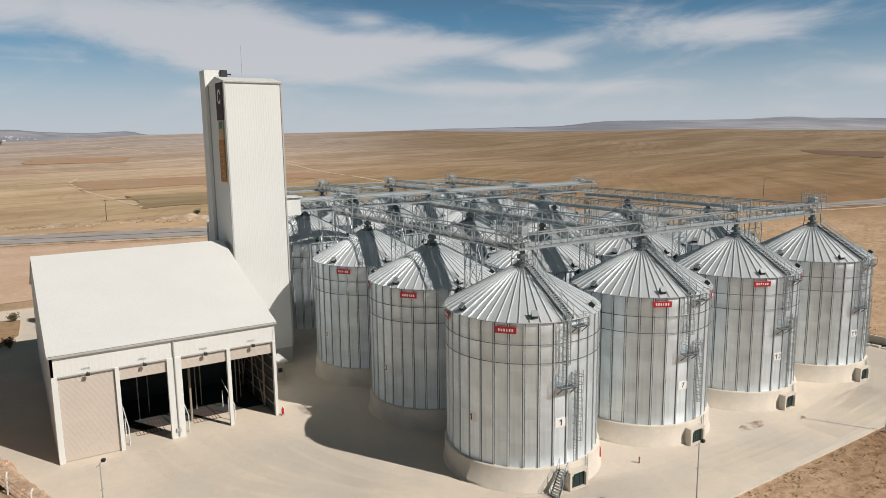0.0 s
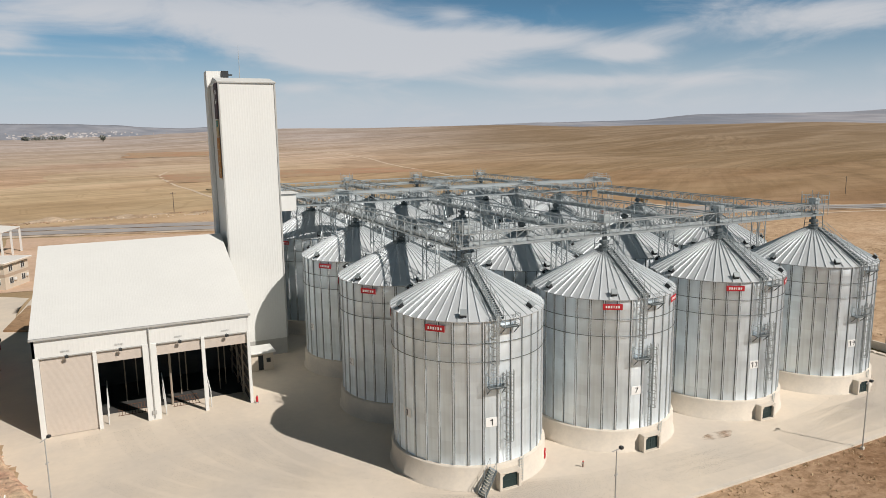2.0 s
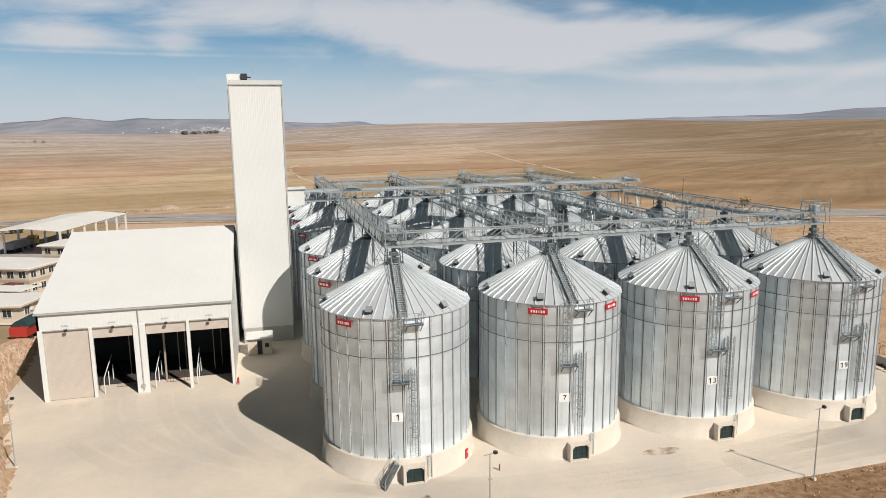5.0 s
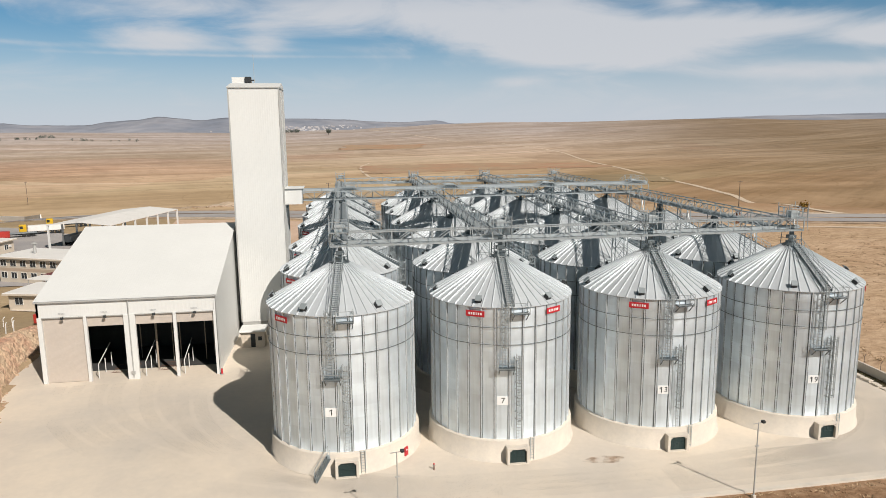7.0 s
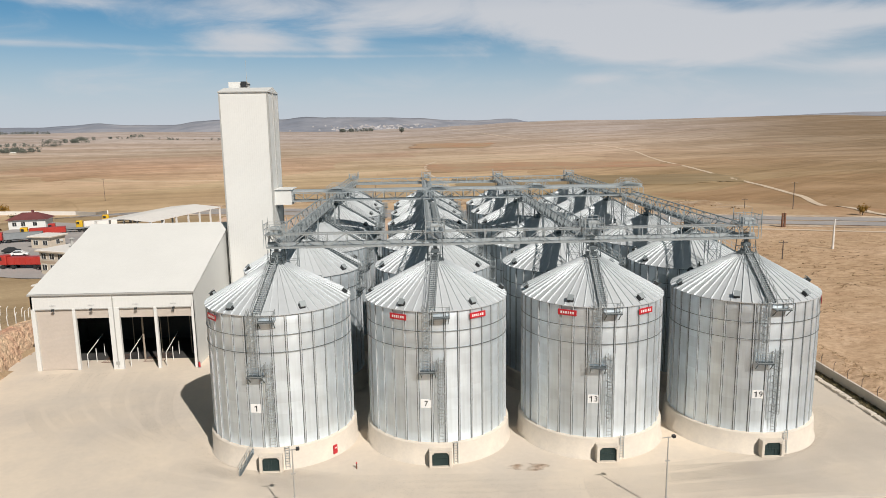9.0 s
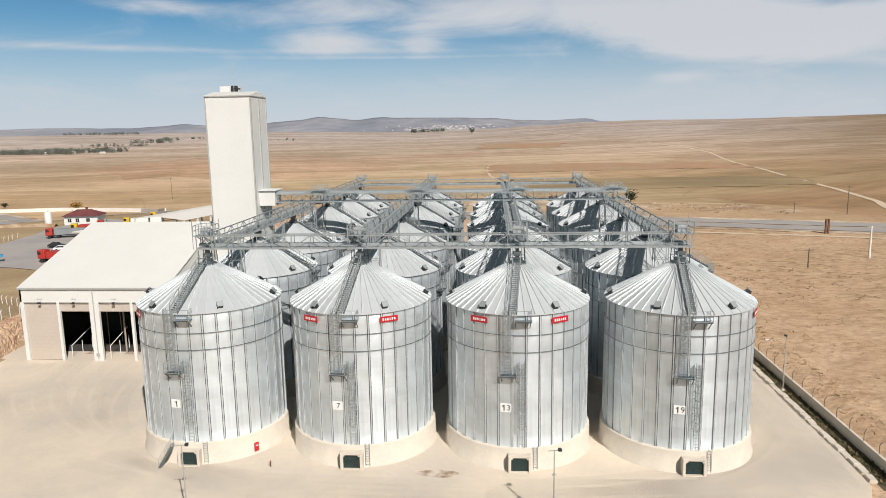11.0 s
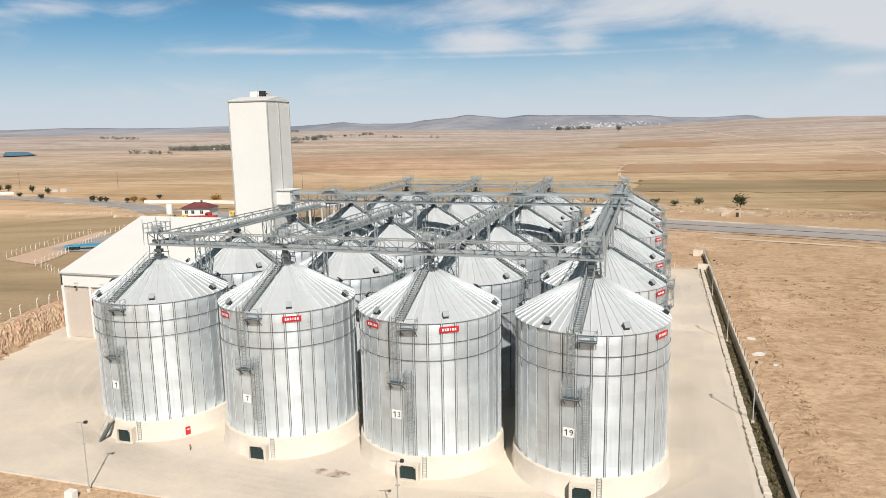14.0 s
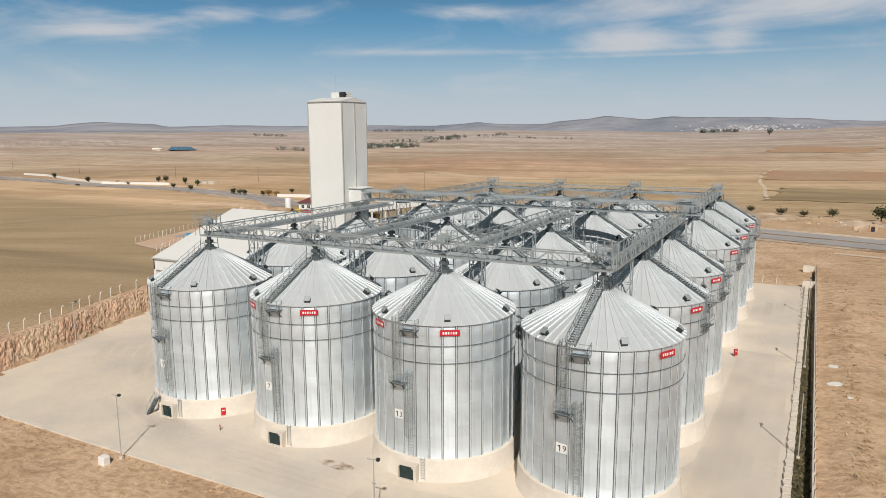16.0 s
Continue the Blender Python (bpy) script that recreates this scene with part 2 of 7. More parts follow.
def farmland():
    """Stubble and ploughed strips far out, dry grass and bare earth close by."""
    m = bpy.data.materials.new("dry_farmland")
    m.use_nodes = True
    n, l = m.node_tree.nodes, m.node_tree.links
    bsdf = n["Principled BSDF"]
    bsdf.inputs["Roughness"].default_value = 0.95
    bsdf.inputs["Specular IOR Level"].default_value = 0.1
    geo = n.new("ShaderNodeTexCoord")

    def mapped(scale, turn):
        mp = n.new("ShaderNodeMapping")
        mp.vector_type = "TEXTURE"
        mp.inputs["Scale"].default_value = scale
        mp.inputs["Rotation"].default_value = (0, 0, radians(turn))
        l.new(geo.outputs["Object"], mp.inputs[0])
        return mp.outputs[0]

    def tex(kind, vec, **sets):
        t = n.new(kind)
        for key, value in sets.items():
            t.inputs[key].default_value = value
        l.new(vec, t.inputs["Vector"])
        return t

    def ramp(fac, stops):
        r = n.new("ShaderNodeValToRGB")
        els = r.color_ramp.elements
        while len(els) < len(stops):
            els.new(0.5)
        for e, (p, c) in zip(els, stops):
            e.position, e.color = p, (*c, 1)
        l.new(fac, r.inputs[0])
        return r.outputs[0]

    def blend(fac, a, b, kind="MIX"):
        x = n.new("ShaderNodeMix")
        x.data_type, x.blend_type = "RGBA", kind
        for key, v in (("Factor", fac), ("A", a), ("B", b)):
            if isinstance(v, float):
                x.inputs[key].default_value = v
            else:
                l.new(v, x.inputs[key])
        return x.outputs["Result"]

    # warped field cells, each ploughed in a direction of its own
    warp = tex("ShaderNodeTexNoise", mapped((520, 520, 520), 0), Scale=1.0, Detail=3.0)

    def warped(vec, by):
        add = n.new("ShaderNodeVectorMath")
        add.operation = "MULTIPLY_ADD"
        l.new(warp.outputs["Color"], add.inputs[0])
        add.inputs[1].default_value = by
        l.new(vec, add.inputs[2])
        return add.outputs[0]

    flow = warped(mapped((340, 520, 300), -14), (1.5, 1.1, 0))
    cells = tex("ShaderNodeTexVoronoi", flow, Scale=1.0, Randomness=0.85)
    rims = n.new("ShaderNodeTexVoronoi")
    rims.feature = "DISTANCE_TO_EDGE"
    rims.inputs["Randomness"].default_value = 0.85
    l.new(flow, rims.inputs["Vector"])
    sepc = n.new("ShaderNodeSeparateColor")
    l.new(cells.outputs["Color"], sepc.inputs[0])
    fields = ramp(sepc.outputs[0], ((0.0, (0.36, 0.265, 0.155)), (0.16, (0.47, 0.34, 0.215)), (0.34, (0.55, 0.41, 0.275)), (0.5, (0.40, 0.305, 0.185)), (0.64, (0.52, 0.375, 0.25)), (0.78, (0.57, 0.44, 0.31)), (0.9, (0.47, 0.30, 0.19)), (1.0, (0.43, 0.33, 0.215))))
    # a second, coarser pattern of soils under the fields
    soils = tex("ShaderNodeTexNoise", warped(mapped((700, 420, 500), 12), (1.2, 1.2, 0)), Scale=1.0, Detail=4.0, Roughness=0.55)
    fields = blend(0.75, fields, ramp(soils.outputs["Fac"], ((0.32, (0.80, 0.84, 0.78)), (0.5, (1.0, 0.98, 0.96)), (0.66, (1.16, 1.08, 1.04)))), "MULTIPLY")
    # haze painted into the soil colour: far fields pale towards lilac-grey with distance
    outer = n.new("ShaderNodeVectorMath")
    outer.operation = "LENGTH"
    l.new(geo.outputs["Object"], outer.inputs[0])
    far_haze = n.new("ShaderNodeMapRange")
    far_haze.inputs[1].default_value, far_haze.inputs[2].default_value = 600, 2100
    far_haze.inputs[3].default_value, far_haze.inputs[4].default_value = 0.0, 0.88
    l.new(outer.outputs["Value"], far_haze.inputs[0])
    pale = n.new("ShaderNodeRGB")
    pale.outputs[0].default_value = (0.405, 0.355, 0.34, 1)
    fields = blend(far_haze.outputs[0], fields, pale.outputs[0])
    # the land to the east is darker grazing
    split = n.new("ShaderNodeSeparateXYZ")
    l.new(geo.outputs["Object"], split.inputs[0])
    lean = n.new("ShaderNodeMath")
    lean.operation = "MULTIPLY_ADD"
    l.new(split.outputs[1], lean.inputs[0])
    lean.inputs[1].default_value = -0.36
    l.new(split.outputs[0], lean.inputs[2])
    grazing = n.new("ShaderNodeMapRange")
    grazing.interpolation_type = "SMOOTHSTEP"
    grazing.inputs[1].default_value, grazing.inputs[2].default_value = -260, 620
    grazing.inputs[3].default_value, grazing.inputs[4].default_value = 0.0, 0.80
    l.new(lean.outputs[0], grazing.inputs[0])
    heath = n.new("ShaderNodeRGB")
    heath.outputs[0].default_value = (0.225, 0.155, 0.084, 1)
    fields = blend(grazing.outputs[0], fields, heath.outputs[0])
    # plough lines, turned cell by cell
    turn = n.new("ShaderNodeMath")
    turn.operation = "MULTIPLY_ADD"
    l.new(sepc.outputs[1], turn.inputs[0])
    turn.inputs[1].default_value, turn.inputs[2].default_value = 1.5, -0.9
    spin = n.new("ShaderNodeVectorRotate")
    spin.rotation_type = "Z_AXIS"
    l.new(warped(mapped((1, 1, 1), 0), (60, 90, 0)), spin.inputs["Vector"])
    l.new(turn.outputs[0], spin.inputs["Angle"])
    furrow = n.new("ShaderNodeVectorMath")
    furrow.operation = "MULTIPLY"
    l.new(spin.outputs[0], furrow.inputs[0])
    furrow.inputs[1].default_value = (1 / 260, 1 / 17, 0)
    rows = tex("ShaderNodeTexNoise", furrow.outputs[0], Scale=1.0, Detail=5.0, Roughness=0.66)
    fields = blend(0.85, fields, ramp(rows.outputs["Fac"], ((0.32, (0.76, 0.75, 0.71)), (0.5, (1.0, 0.99, 0.97)), (0.68, (1.17, 1.16, 1.15)))), "MULTIPLY")
    swaths = tex("ShaderNodeTexNoise", warped(mapped((420, 95, 100), 12), (0.5, 0.9, 0)), Scale=1.0, Detail=3.0, Roughness=0.5, Distortion=0.7)
    fields = blend(0.8, fields, ramp(swaths.outputs["Fac"], ((0.40, (0.84, 0.81, 0.76)), (0.48, (0.97, 0.96, 0.94)), (0.52, (1.0, 1.0, 1.0)), (0.60, (1.14, 1.16, 1.18)))), "MULTIPLY")
    clumps = tex("ShaderNodeTexNoise", mapped((26, 60, 30), 22), Scale=1.0, Detail=6.0, Roughness=0.68)
    fields = blend(0.6, fields, ramp(clumps.outputs["Fac"], ((0.3, (0.76, 0.75, 0.72)), (0.7, (1.2, 1.2, 1.2)))), "MULTIPLY")
    # grassy balks between fields
    balk = ramp(rims.outputs["Distance"], ((0.004, (0.74, 0.72, 0.66)), (0.012, (1.0, 1.0, 1.0))))
    fields = blend(0.4, fields, balk, "MULTIPLY")
    # close ground: bare earth with dry grass
    patch = tex("ShaderNodeTexNoise", mapped((22, 22, 22), 0), Scale=1.0, Detail=6.0, Roughness=0.65)
    grit = tex("ShaderNodeTexNoise", mapped((1.1, 0.8, 1), 0), Scale=1.0, Detail=6.0, Roughness=0.7)
    near = ramp(patch.outputs["Fac"], ((0.3, (0.43, 0.29, 0.18)), (0.5, (0.52, 0.37, 0.245)), (0.72, (0.59, 0.44, 0.31))))
    near = blend(0.9, near, ramp(grit.outputs["Fac"], ((0.3, (0.60, 0.56, 0.50)), (0.55, (1.05, 1.05, 1.05)), (0.8, (1.3, 1.3, 1.3)))), "MULTIPLY")
    wash = tex("ShaderNodeTexNoise", mapped((9, 4.5, 6), 30), Scale=1.0, Detail=6.0, Roughness=0.66, Distortion=0.5)
    near = blend(0.45, near, ramp(wash.outputs["Fac"], ((0.36, (0.66, 0.61, 0.54)), (0.5, (1.0, 1.0, 1.0)), (0.64, (1.16, 1.14, 1.13)))), "MULTIPLY")
    # the stubble field west of the bank is darker and smoother
    part_x = n.new("ShaderNodeSeparateXYZ")
    l.new(geo.outputs["Object"], part_x.inputs[0])
    west = n.new("ShaderNodeMapRange")
    west.inputs[1].default_value, west.inputs[2].default_value = -36, -52
    l.new(part_x.outputs[0], west.inputs[0])
    sweep = tex("ShaderNodeTexNoise", mapped((70, 14, 30), 24), Scale=1.0, Detail=5.0, Roughness=0.6)
    stubble = ramp(sweep.outputs["Fac"], ((0.3, (0.31, 0.23, 0.135)), (0.52, (0.385, 0.29, 0.178)), (0.72, (0.45, 0.345, 0.215))))
    stubble = blend(0.35, stubble, ramp(grit.outputs["Fac"], ((0.3, (0.6, 0.58, 0.54)), (0.75, (1.25, 1.25, 1.25)))), "MULTIPLY")
    east = n.new("ShaderNodeMapRange")
    east.inputs[1].default_value, east.inputs[2].default_value = 71, 82
    l.new(part_x.outputs[0], east.inputs[0])
    tufty = tex("ShaderNodeTexNoise", mapped((3.2, 1.6, 2), 8), Scale=1.0, Detail=7.0, Roughness=0.72)
    swathe = tex("ShaderNodeTexNoise", mapped((30, 20, 20), 0), Scale=1.0, Detail=4.0)
    cover = n.new("ShaderNodeMath")
    cover.operation = "MULTIPLY"
    l.new(east.outputs[0], cover.inputs[0])
    l.new(ramp(swathe.outputs["Fac"], ((0.38, (0.05, 0.05, 0.05)), (0.6, (0.9, 0.9, 0.9)))), cover.inputs[1])
    dry = ramp(tufty.outputs["Fac"], ((0.32, (0.23, 0.145, 0.08)), (0.45, (0.41, 0.28, 0.17)), (0.58, (0.53, 0.385, 0.25)), (0.8, (0.62, 0.47, 0.33))))
    near = blend(cover.outputs[0], near, dry)
    # turned red-brown earth south-east of the kerb
    bare = n.new("ShaderNodeMapRange")
    bare.inputs[1].default_value, bare.inputs[2].default_value = 14, 34
    l.new(part_x.outputs[0], bare.inputs[0])
    foot = n.new("ShaderNodeMapRange")
    foot.inputs[1].default_value, foot.inputs[2].default_value = -12, -18
    l.new(part_x.outputs[1], foot.inputs[0])
    corner = n.new("ShaderNodeMath")
    corner.operation = "MULTIPLY"
    l.new(bare.outputs[0], corner.inputs[0])
    l.new(foot.outputs[0], corner.inputs[1])
    reddish = ramp(grit.outputs["Fac"], ((0.3, (0.15, 0.085, 0.045)), (0.52, (0.27, 0.165, 0.095)), (0.75, (0.38, 0.26, 0.165))))
    near = blend(corner.outputs[0], near, reddish)
    near = blend(west.outputs[0], near, stubble)
    dist = n.new("ShaderNodeVectorMath")
    dist.operation = "DISTANCE"
    l.new(geo.outputs["Object"], dist.inputs[0])
    dist.inputs[1].default_value = (45, 30, 0)
    rng = n.new("ShaderNodeMapRange")
    rng.inputs[1].default_value, rng.inputs[2].default_value = 150, 230
    l.new(dist.outputs["Value"], rng.inputs[0])
    reach = n.new("ShaderNodeMapRange")
    reach.inputs[1].default_value, reach.inputs[2].default_value = 200, 226
    reach.inputs[3].default_value, reach.inputs[4].default_value = 1.0, 0.0
    south = n.new("ShaderNodeMath")
    south.operation = "MULTIPLY_ADD"
    l.new(part_x.outputs[0], south.inputs[0])
    south.inputs[1].default_value = 0.11
    l.new(part_x.outputs[1], south.inputs[2])
    l.new(south.outputs[0], reach.inputs[0])
    both = n.new("ShaderNodeMath")
    both.operation = "MULTIPLY"
    l.new(west.outputs[0], both.inputs[0])
    l.new(reach.outputs[0], both.inputs[1])
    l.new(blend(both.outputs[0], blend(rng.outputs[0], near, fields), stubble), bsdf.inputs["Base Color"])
    b = n.new("ShaderNodeBump")
    b.inputs["Strength"].default_value, b.inputs["Distance"].default_value = 0.8, 0.25
    l.new(grit.outputs["Fac"], b.inputs["Height"])
    l.new(b.outputs[0], bsdf.inputs["Normal"])
    return m


def corrugated(name, color, rough, metal, stretch, each):
    """Galvanised sheet whose fine level corrugation spreads its gloss up and down; every sheet has a tone of its own."""
    m = material(name, color, rough, metal, 0.05, 2.2, 0.55, 0.0, each=each, second=[c * 0.86 for c in color], share=0.55)
    n, l = m.node_tree.nodes, m.node_tree.links
    bsdf = n["Principled BSDF"]
    bsdf.inputs["Anisotropic"].default_value = stretch
    up = n.new("ShaderNodeCombineXYZ")
    up.inputs[2].default_value = 1.0
    l.new(up.outputs[0], bsdf.inputs["Tangent"])
    place = n.new("ShaderNodeTexCoord")
    split = n.new("ShaderNodeSeparateXYZ")
    l.new(place.outputs["Object"], split.inputs[0])
    course = n.new("ShaderNodeMath")
    course.operation = "MULTIPLY_ADD"
    l.new(split.outputs[2], course.inputs[0])
    course.inputs[1].default_value, course.inputs[2].default_value = 12 / 13.4, -2.2 * 12 / 13.4
    level = n.new("ShaderNodeMath")
    level.operation = "FLOOR"
    l.new(course.outputs[0], level.inputs[0])
    info, key = n.new("ShaderNodeObjectInfo"), n.new("ShaderNodeCombineXYZ")
    l.new(info.outputs["Random"], key.inputs[0])
    l.new(level.outputs[0], key.inputs[1])
    white = n.new("ShaderNodeTexWhiteNoise")
    l.new(key.outputs[0], white.inputs["Vector"])
    span = n.new("ShaderNodeMapRange")
    span.inputs[3].default_value, span.inputs[4].default_value = 0.95, 1.05
    l.new(white.outputs["Value"], span.inputs[0])
    # grey streaks of dust washed down the sheet
    run = n.new("ShaderNodeMapping")
    run.inputs["Scale"].default_value = (3.0, 3.0, 0.16)
    l.new(place.outputs["Object"], run.inputs[0])
    streak = n.new("ShaderNodeTexNoise")
    streak.inputs["Scale"].default_value, streak.inputs["Detail"].default_value = 1.0, 6.0
    l.new(run.outputs[0], streak.inputs["Vector"])
    wash = n.new("ShaderNodeMapRange")
    wash.inputs[1].default_value, wash.inputs[2].default_value = 0.35, 0.7
    wash.inputs[3].default_value, wash.inputs[4].default_value = 1.03, 0.92
    l.new(streak.outputs["Fac"], wash.inputs[0])
    both = n.new("ShaderNodeMath")
    both.operation = "MULTIPLY"
    l.new(span.outputs[0], both.inputs[0])
    l.new(wash.outputs[0], both.inputs[1])
    tone = n.new("ShaderNodeVectorMath")
    tone.operation = "SCALE"
    l.new(bsdf.inputs["Base Color"].links[0].from_socket, tone.inputs[0])
    l.new(both.outputs[0], tone.inputs["Scale"])
    l.new(tone.outputs[0], bsdf.inputs["Base Color"])
    # level corrugation, 0.1 m from crest to crest
    wave = n.new("ShaderNodeMath")
    wave.operation = "SINE"
    turns = n.new("ShaderNodeMath")
    turns.operation = "MULTIPLY"
    l.new(split.outputs[2], turns.inputs[0])
    turns.inputs[1].default_value = math.tau / 0.1
    l.new(turns.outputs[0], wave.inputs[0])
    b = n.new("ShaderNodeBump")
    b.inputs["Strength"].default_value, b.inputs["Distance"].default_value = 0.10, 0.006
    l.new(wave.outputs[0], b.inputs["Height"])
    l.new(b.outputs[0], bsdf.inputs["Normal"])
    return m


M["steel"] = corrugated("galvanised_steel", (0.79, 0.87, 0.92), 0.45, 0.44, 0.82, 0.07)
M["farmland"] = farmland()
M["pale_beam"] = material("dusty_beam", (0.34, 0.29, 0.23), 0.8, 0.1, 0.1, 3, 0.4, 0.1)
M["grating"] = material("steel_grating", (0.36, 0.39, 0.40), 0.5, 0.4, 0.12, 5, 0.5, 0.1)
M["village"] = material("village_walls", (0.46, 0.45, 0.45), 0.9, 0, 0.2, 0.05, 0.02, 0.0, second=(0.30, 0.27, 0.26))
M["belt"] = material("beige_band", (0.42, 0.33, 0.25), 0.85, 0, 0.05, 3, 0.3, 0.1)
M["dirt"] = material("pink_bare_earth", (0.58, 0.42, 0.31), 0.95, 0, 0.14, 0.7, 0.05, 0.4, second=(0.50, 0.35, 0.24), bump_size=0.1)
M["spoil"] = material("pale_spoil", (0.58, 0.46, 0.34), 0.95, 0, 0.25, 0.5, 0.06, 0.6, second=(0.30, 0.20, 0.115), share=0.47, bump_size=0.25)
# contact shade along the stiffener edges, put into a near-black colour
M["gasket"] = material("dark_seam_gasket", (0.085, 0.098, 0.10), 0.7, 0, 0.2, 4, 0.5, 0.0)
M["rust"] = material("rusty_steel", (0.20, 0.10, 0.06), 0.85, 0.2, 0.3, 5, 0.6, 0.2)
M["vent_steel"] = material("vent_steel", (0.36, 0.40, 0.41), 0.5, 0.4, 0.1, 4, 0.5, 0.05)
M["pale_grey"] = material("pale_grey_paint", (0.48, 0.49, 0.48), 0.6, 0, 0.05, 4, 0.5, 0.0)
M["pond"] = material("pond_water", (0.02, 0.10, 0.13), 0.25, 0, 0.1, 0.05, 0.01, 0.0)
# aerial haze is painted into the hills' own blue-grey colour
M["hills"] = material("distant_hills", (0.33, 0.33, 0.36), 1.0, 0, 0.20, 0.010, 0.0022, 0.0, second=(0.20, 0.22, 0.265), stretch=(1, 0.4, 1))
M["olive"] = material("olive_fallow", (0.235, 0.17, 0.088), 0.95, 0, 0.16, 0.05, 0.012, 0.3, second=(0.33, 0.245, 0.135), stretch=(0.5, 2, 1))
M["dark_plough"] = material("dark_ploughland", (0.17, 0.10, 0.06), 0.95, 0, 0.12, 0.05, 0.012, 0.3)
# near-black, so the deep shade inside the bays sits in the colour
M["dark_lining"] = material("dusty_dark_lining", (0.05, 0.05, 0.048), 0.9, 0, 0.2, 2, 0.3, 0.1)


# ---- helpers of this scene ----
def add_box(bm, x0, y0, z0, x1, y1, z1, bevel=0.0):
    got = bmesh.ops.create_cube(bm, size=1, matrix=Matrix.Translation(((x0 + x1) / 2, (y0 + y1) / 2, (z0 + z1) / 2)) @ Matrix.Diagonal((abs(x1 - x0), abs(y1 - y0), abs(z1 - z0), 1)))
    if bevel:
        edges = list({e for v in got["verts"] for e in v.link_edges})
        bmesh.ops.bevel(bm, geom=edges, offset=bevel, segments=1, affect="EDGES")


def add_beam(bm, p, q, w, h=None):
    """A bar of square section from p to q."""
    p, q, h = Vector(p), Vector(q), h or w
    d = (q - p).normalized()
    side = d.cross(Vector((0, 0, 1)))
    side = Vector((1, 0, 0)) if side.length < 1e-3 else side.normalized()
    top = side.cross(d).normalized()
    vs = [bm.verts.new(e + a * side * w / 2 + b * top * h / 2) for e in (p, q) for a, b in ((-1, -1), (1, -1), (1, 1), (-1, 1))]
    for f in ((3, 2, 1, 0), (4, 5, 6, 7), (0, 1, 5, 4), (1, 2, 6, 5), (2, 3, 7, 6), (3, 0, 4, 7)):
        bm.faces.new([vs[i] for i in f])


def add_tube(bm, p, q, r0, r1=None, sides=8):
    p, q, r1 = Vector(p), Vector(q), r0 if r1 is None else r1
    d = (q - p).normalized()
    a = d.orthogonal().normalized()
    b = d.cross(a)
    rings = []
    for e, r in ((p, r0), (q, r1)):
        rings.append([bm.verts.new(e + r * (math.cos(k * math.tau / sides) * a + math.sin(k * math.tau / sides) * b)) for k in range(sides)])
    for k in range(sides):
        bm.faces.new((rings[0][k], rings[0][(k + 1) % sides], rings[1][(k + 1) % sides], rings[1][k]))
    bm.faces.new(rings[0][::-1])
    bm.faces.new(rings[1])


def add_lathe(bm, profile, sides=64, closed=False):
    """Turns (r, z) pairs about the z axis."""
    rows = [[bm.verts.new((r * math.sin(k * math.tau / sides), -r * math.cos(k * math.tau / sides), z)) for k in range(sides)] for r, z in profile]
    pairs = list(zip(rows, rows[1:])) + ([(rows[-1], rows[0])] if closed else [])
    for a, b in pairs:
        for k in range(sides):
            bm.faces.new((a[k], a[(k + 1) % sides], b[(k + 1) % sides], b[k]))


def add_prism(bm, outline, z0, z1):
    lo, hi = [bm.verts.new((x, y, z0)) for x, y in outline], [bm.verts.new((x, y, z1)) for x, y in outline]
    n = len(outline)
    for i in range(n):
        bm.faces.new((lo[i], lo[(i + 1) % n], hi[(i + 1) % n], hi[i]))
    bm.faces.new(hi)
    bm.faces.new(lo[::-1])


def mesh_of(name, bm, mat, smooth=False):
    me = bpy.data.meshes.new(name)
    bmesh.ops.recalc_face_normals(bm, faces=bm.faces)
    bm.to_mesh(me)
    bm.free()
    me.materials.append(M[mat])
    if smooth:
        me.polygons.foreach_set("use_smooth", [True] * len(me.polygons))
    return me


def put(name, me, parent=None, m=None, label=""):
    ob = new(name, me)
    ob.parent = parent
    if m is not None:
        ob.matrix_basis = m
    return tagged(ob, label)


def part(name, bm, mat, parent, label="", m=None, smooth=False):
    return put(name, mesh_of(name, bm, mat, smooth), parent, m, label)


def thing(name, label, category, group="", m=None):
    ob = new(name)
    ob.empty_display_size = 0.3
    if m is not None:
        ob.matrix_basis = m
    return tagged(ob, label, category, group)


def setting(name, bm, mat, label, smooth=False):
    return tagged(put(name, mesh_of(name, bm, mat, smooth)), label, kind="structure")


def lerp(a, b, t):
    return a + (b - a) * t


def step(a, b, x):
    t = min(1, max(0, (x - a) / (b - a)))
    return t * t * (3 - 2 * t)


# ---- ground ----
YARD_LEFT = [(-19, -16.4), (-28, -13.6), (-33.5, -8.5), (-36.2, 2), (-39.5, 11.5), (-42.0, 19.3), (-43.6, 25), (-44.6, 33), (-46.0, 46), (-47, 62)]


def bank_x(y):
    """The foot of the cut bank west of the yard."""
    pts = YARD_LEFT
    if y <= pts[0][1]:
        return pts[0][0] + (pts[0][1] - y) * 2.0
    for (xa, ya), (xb, yb) in zip(pts, pts[1:]):
        if y <= yb:
            return lerp(xa, xb, (y - ya) / (yb - ya))
    return pts[-1][0]


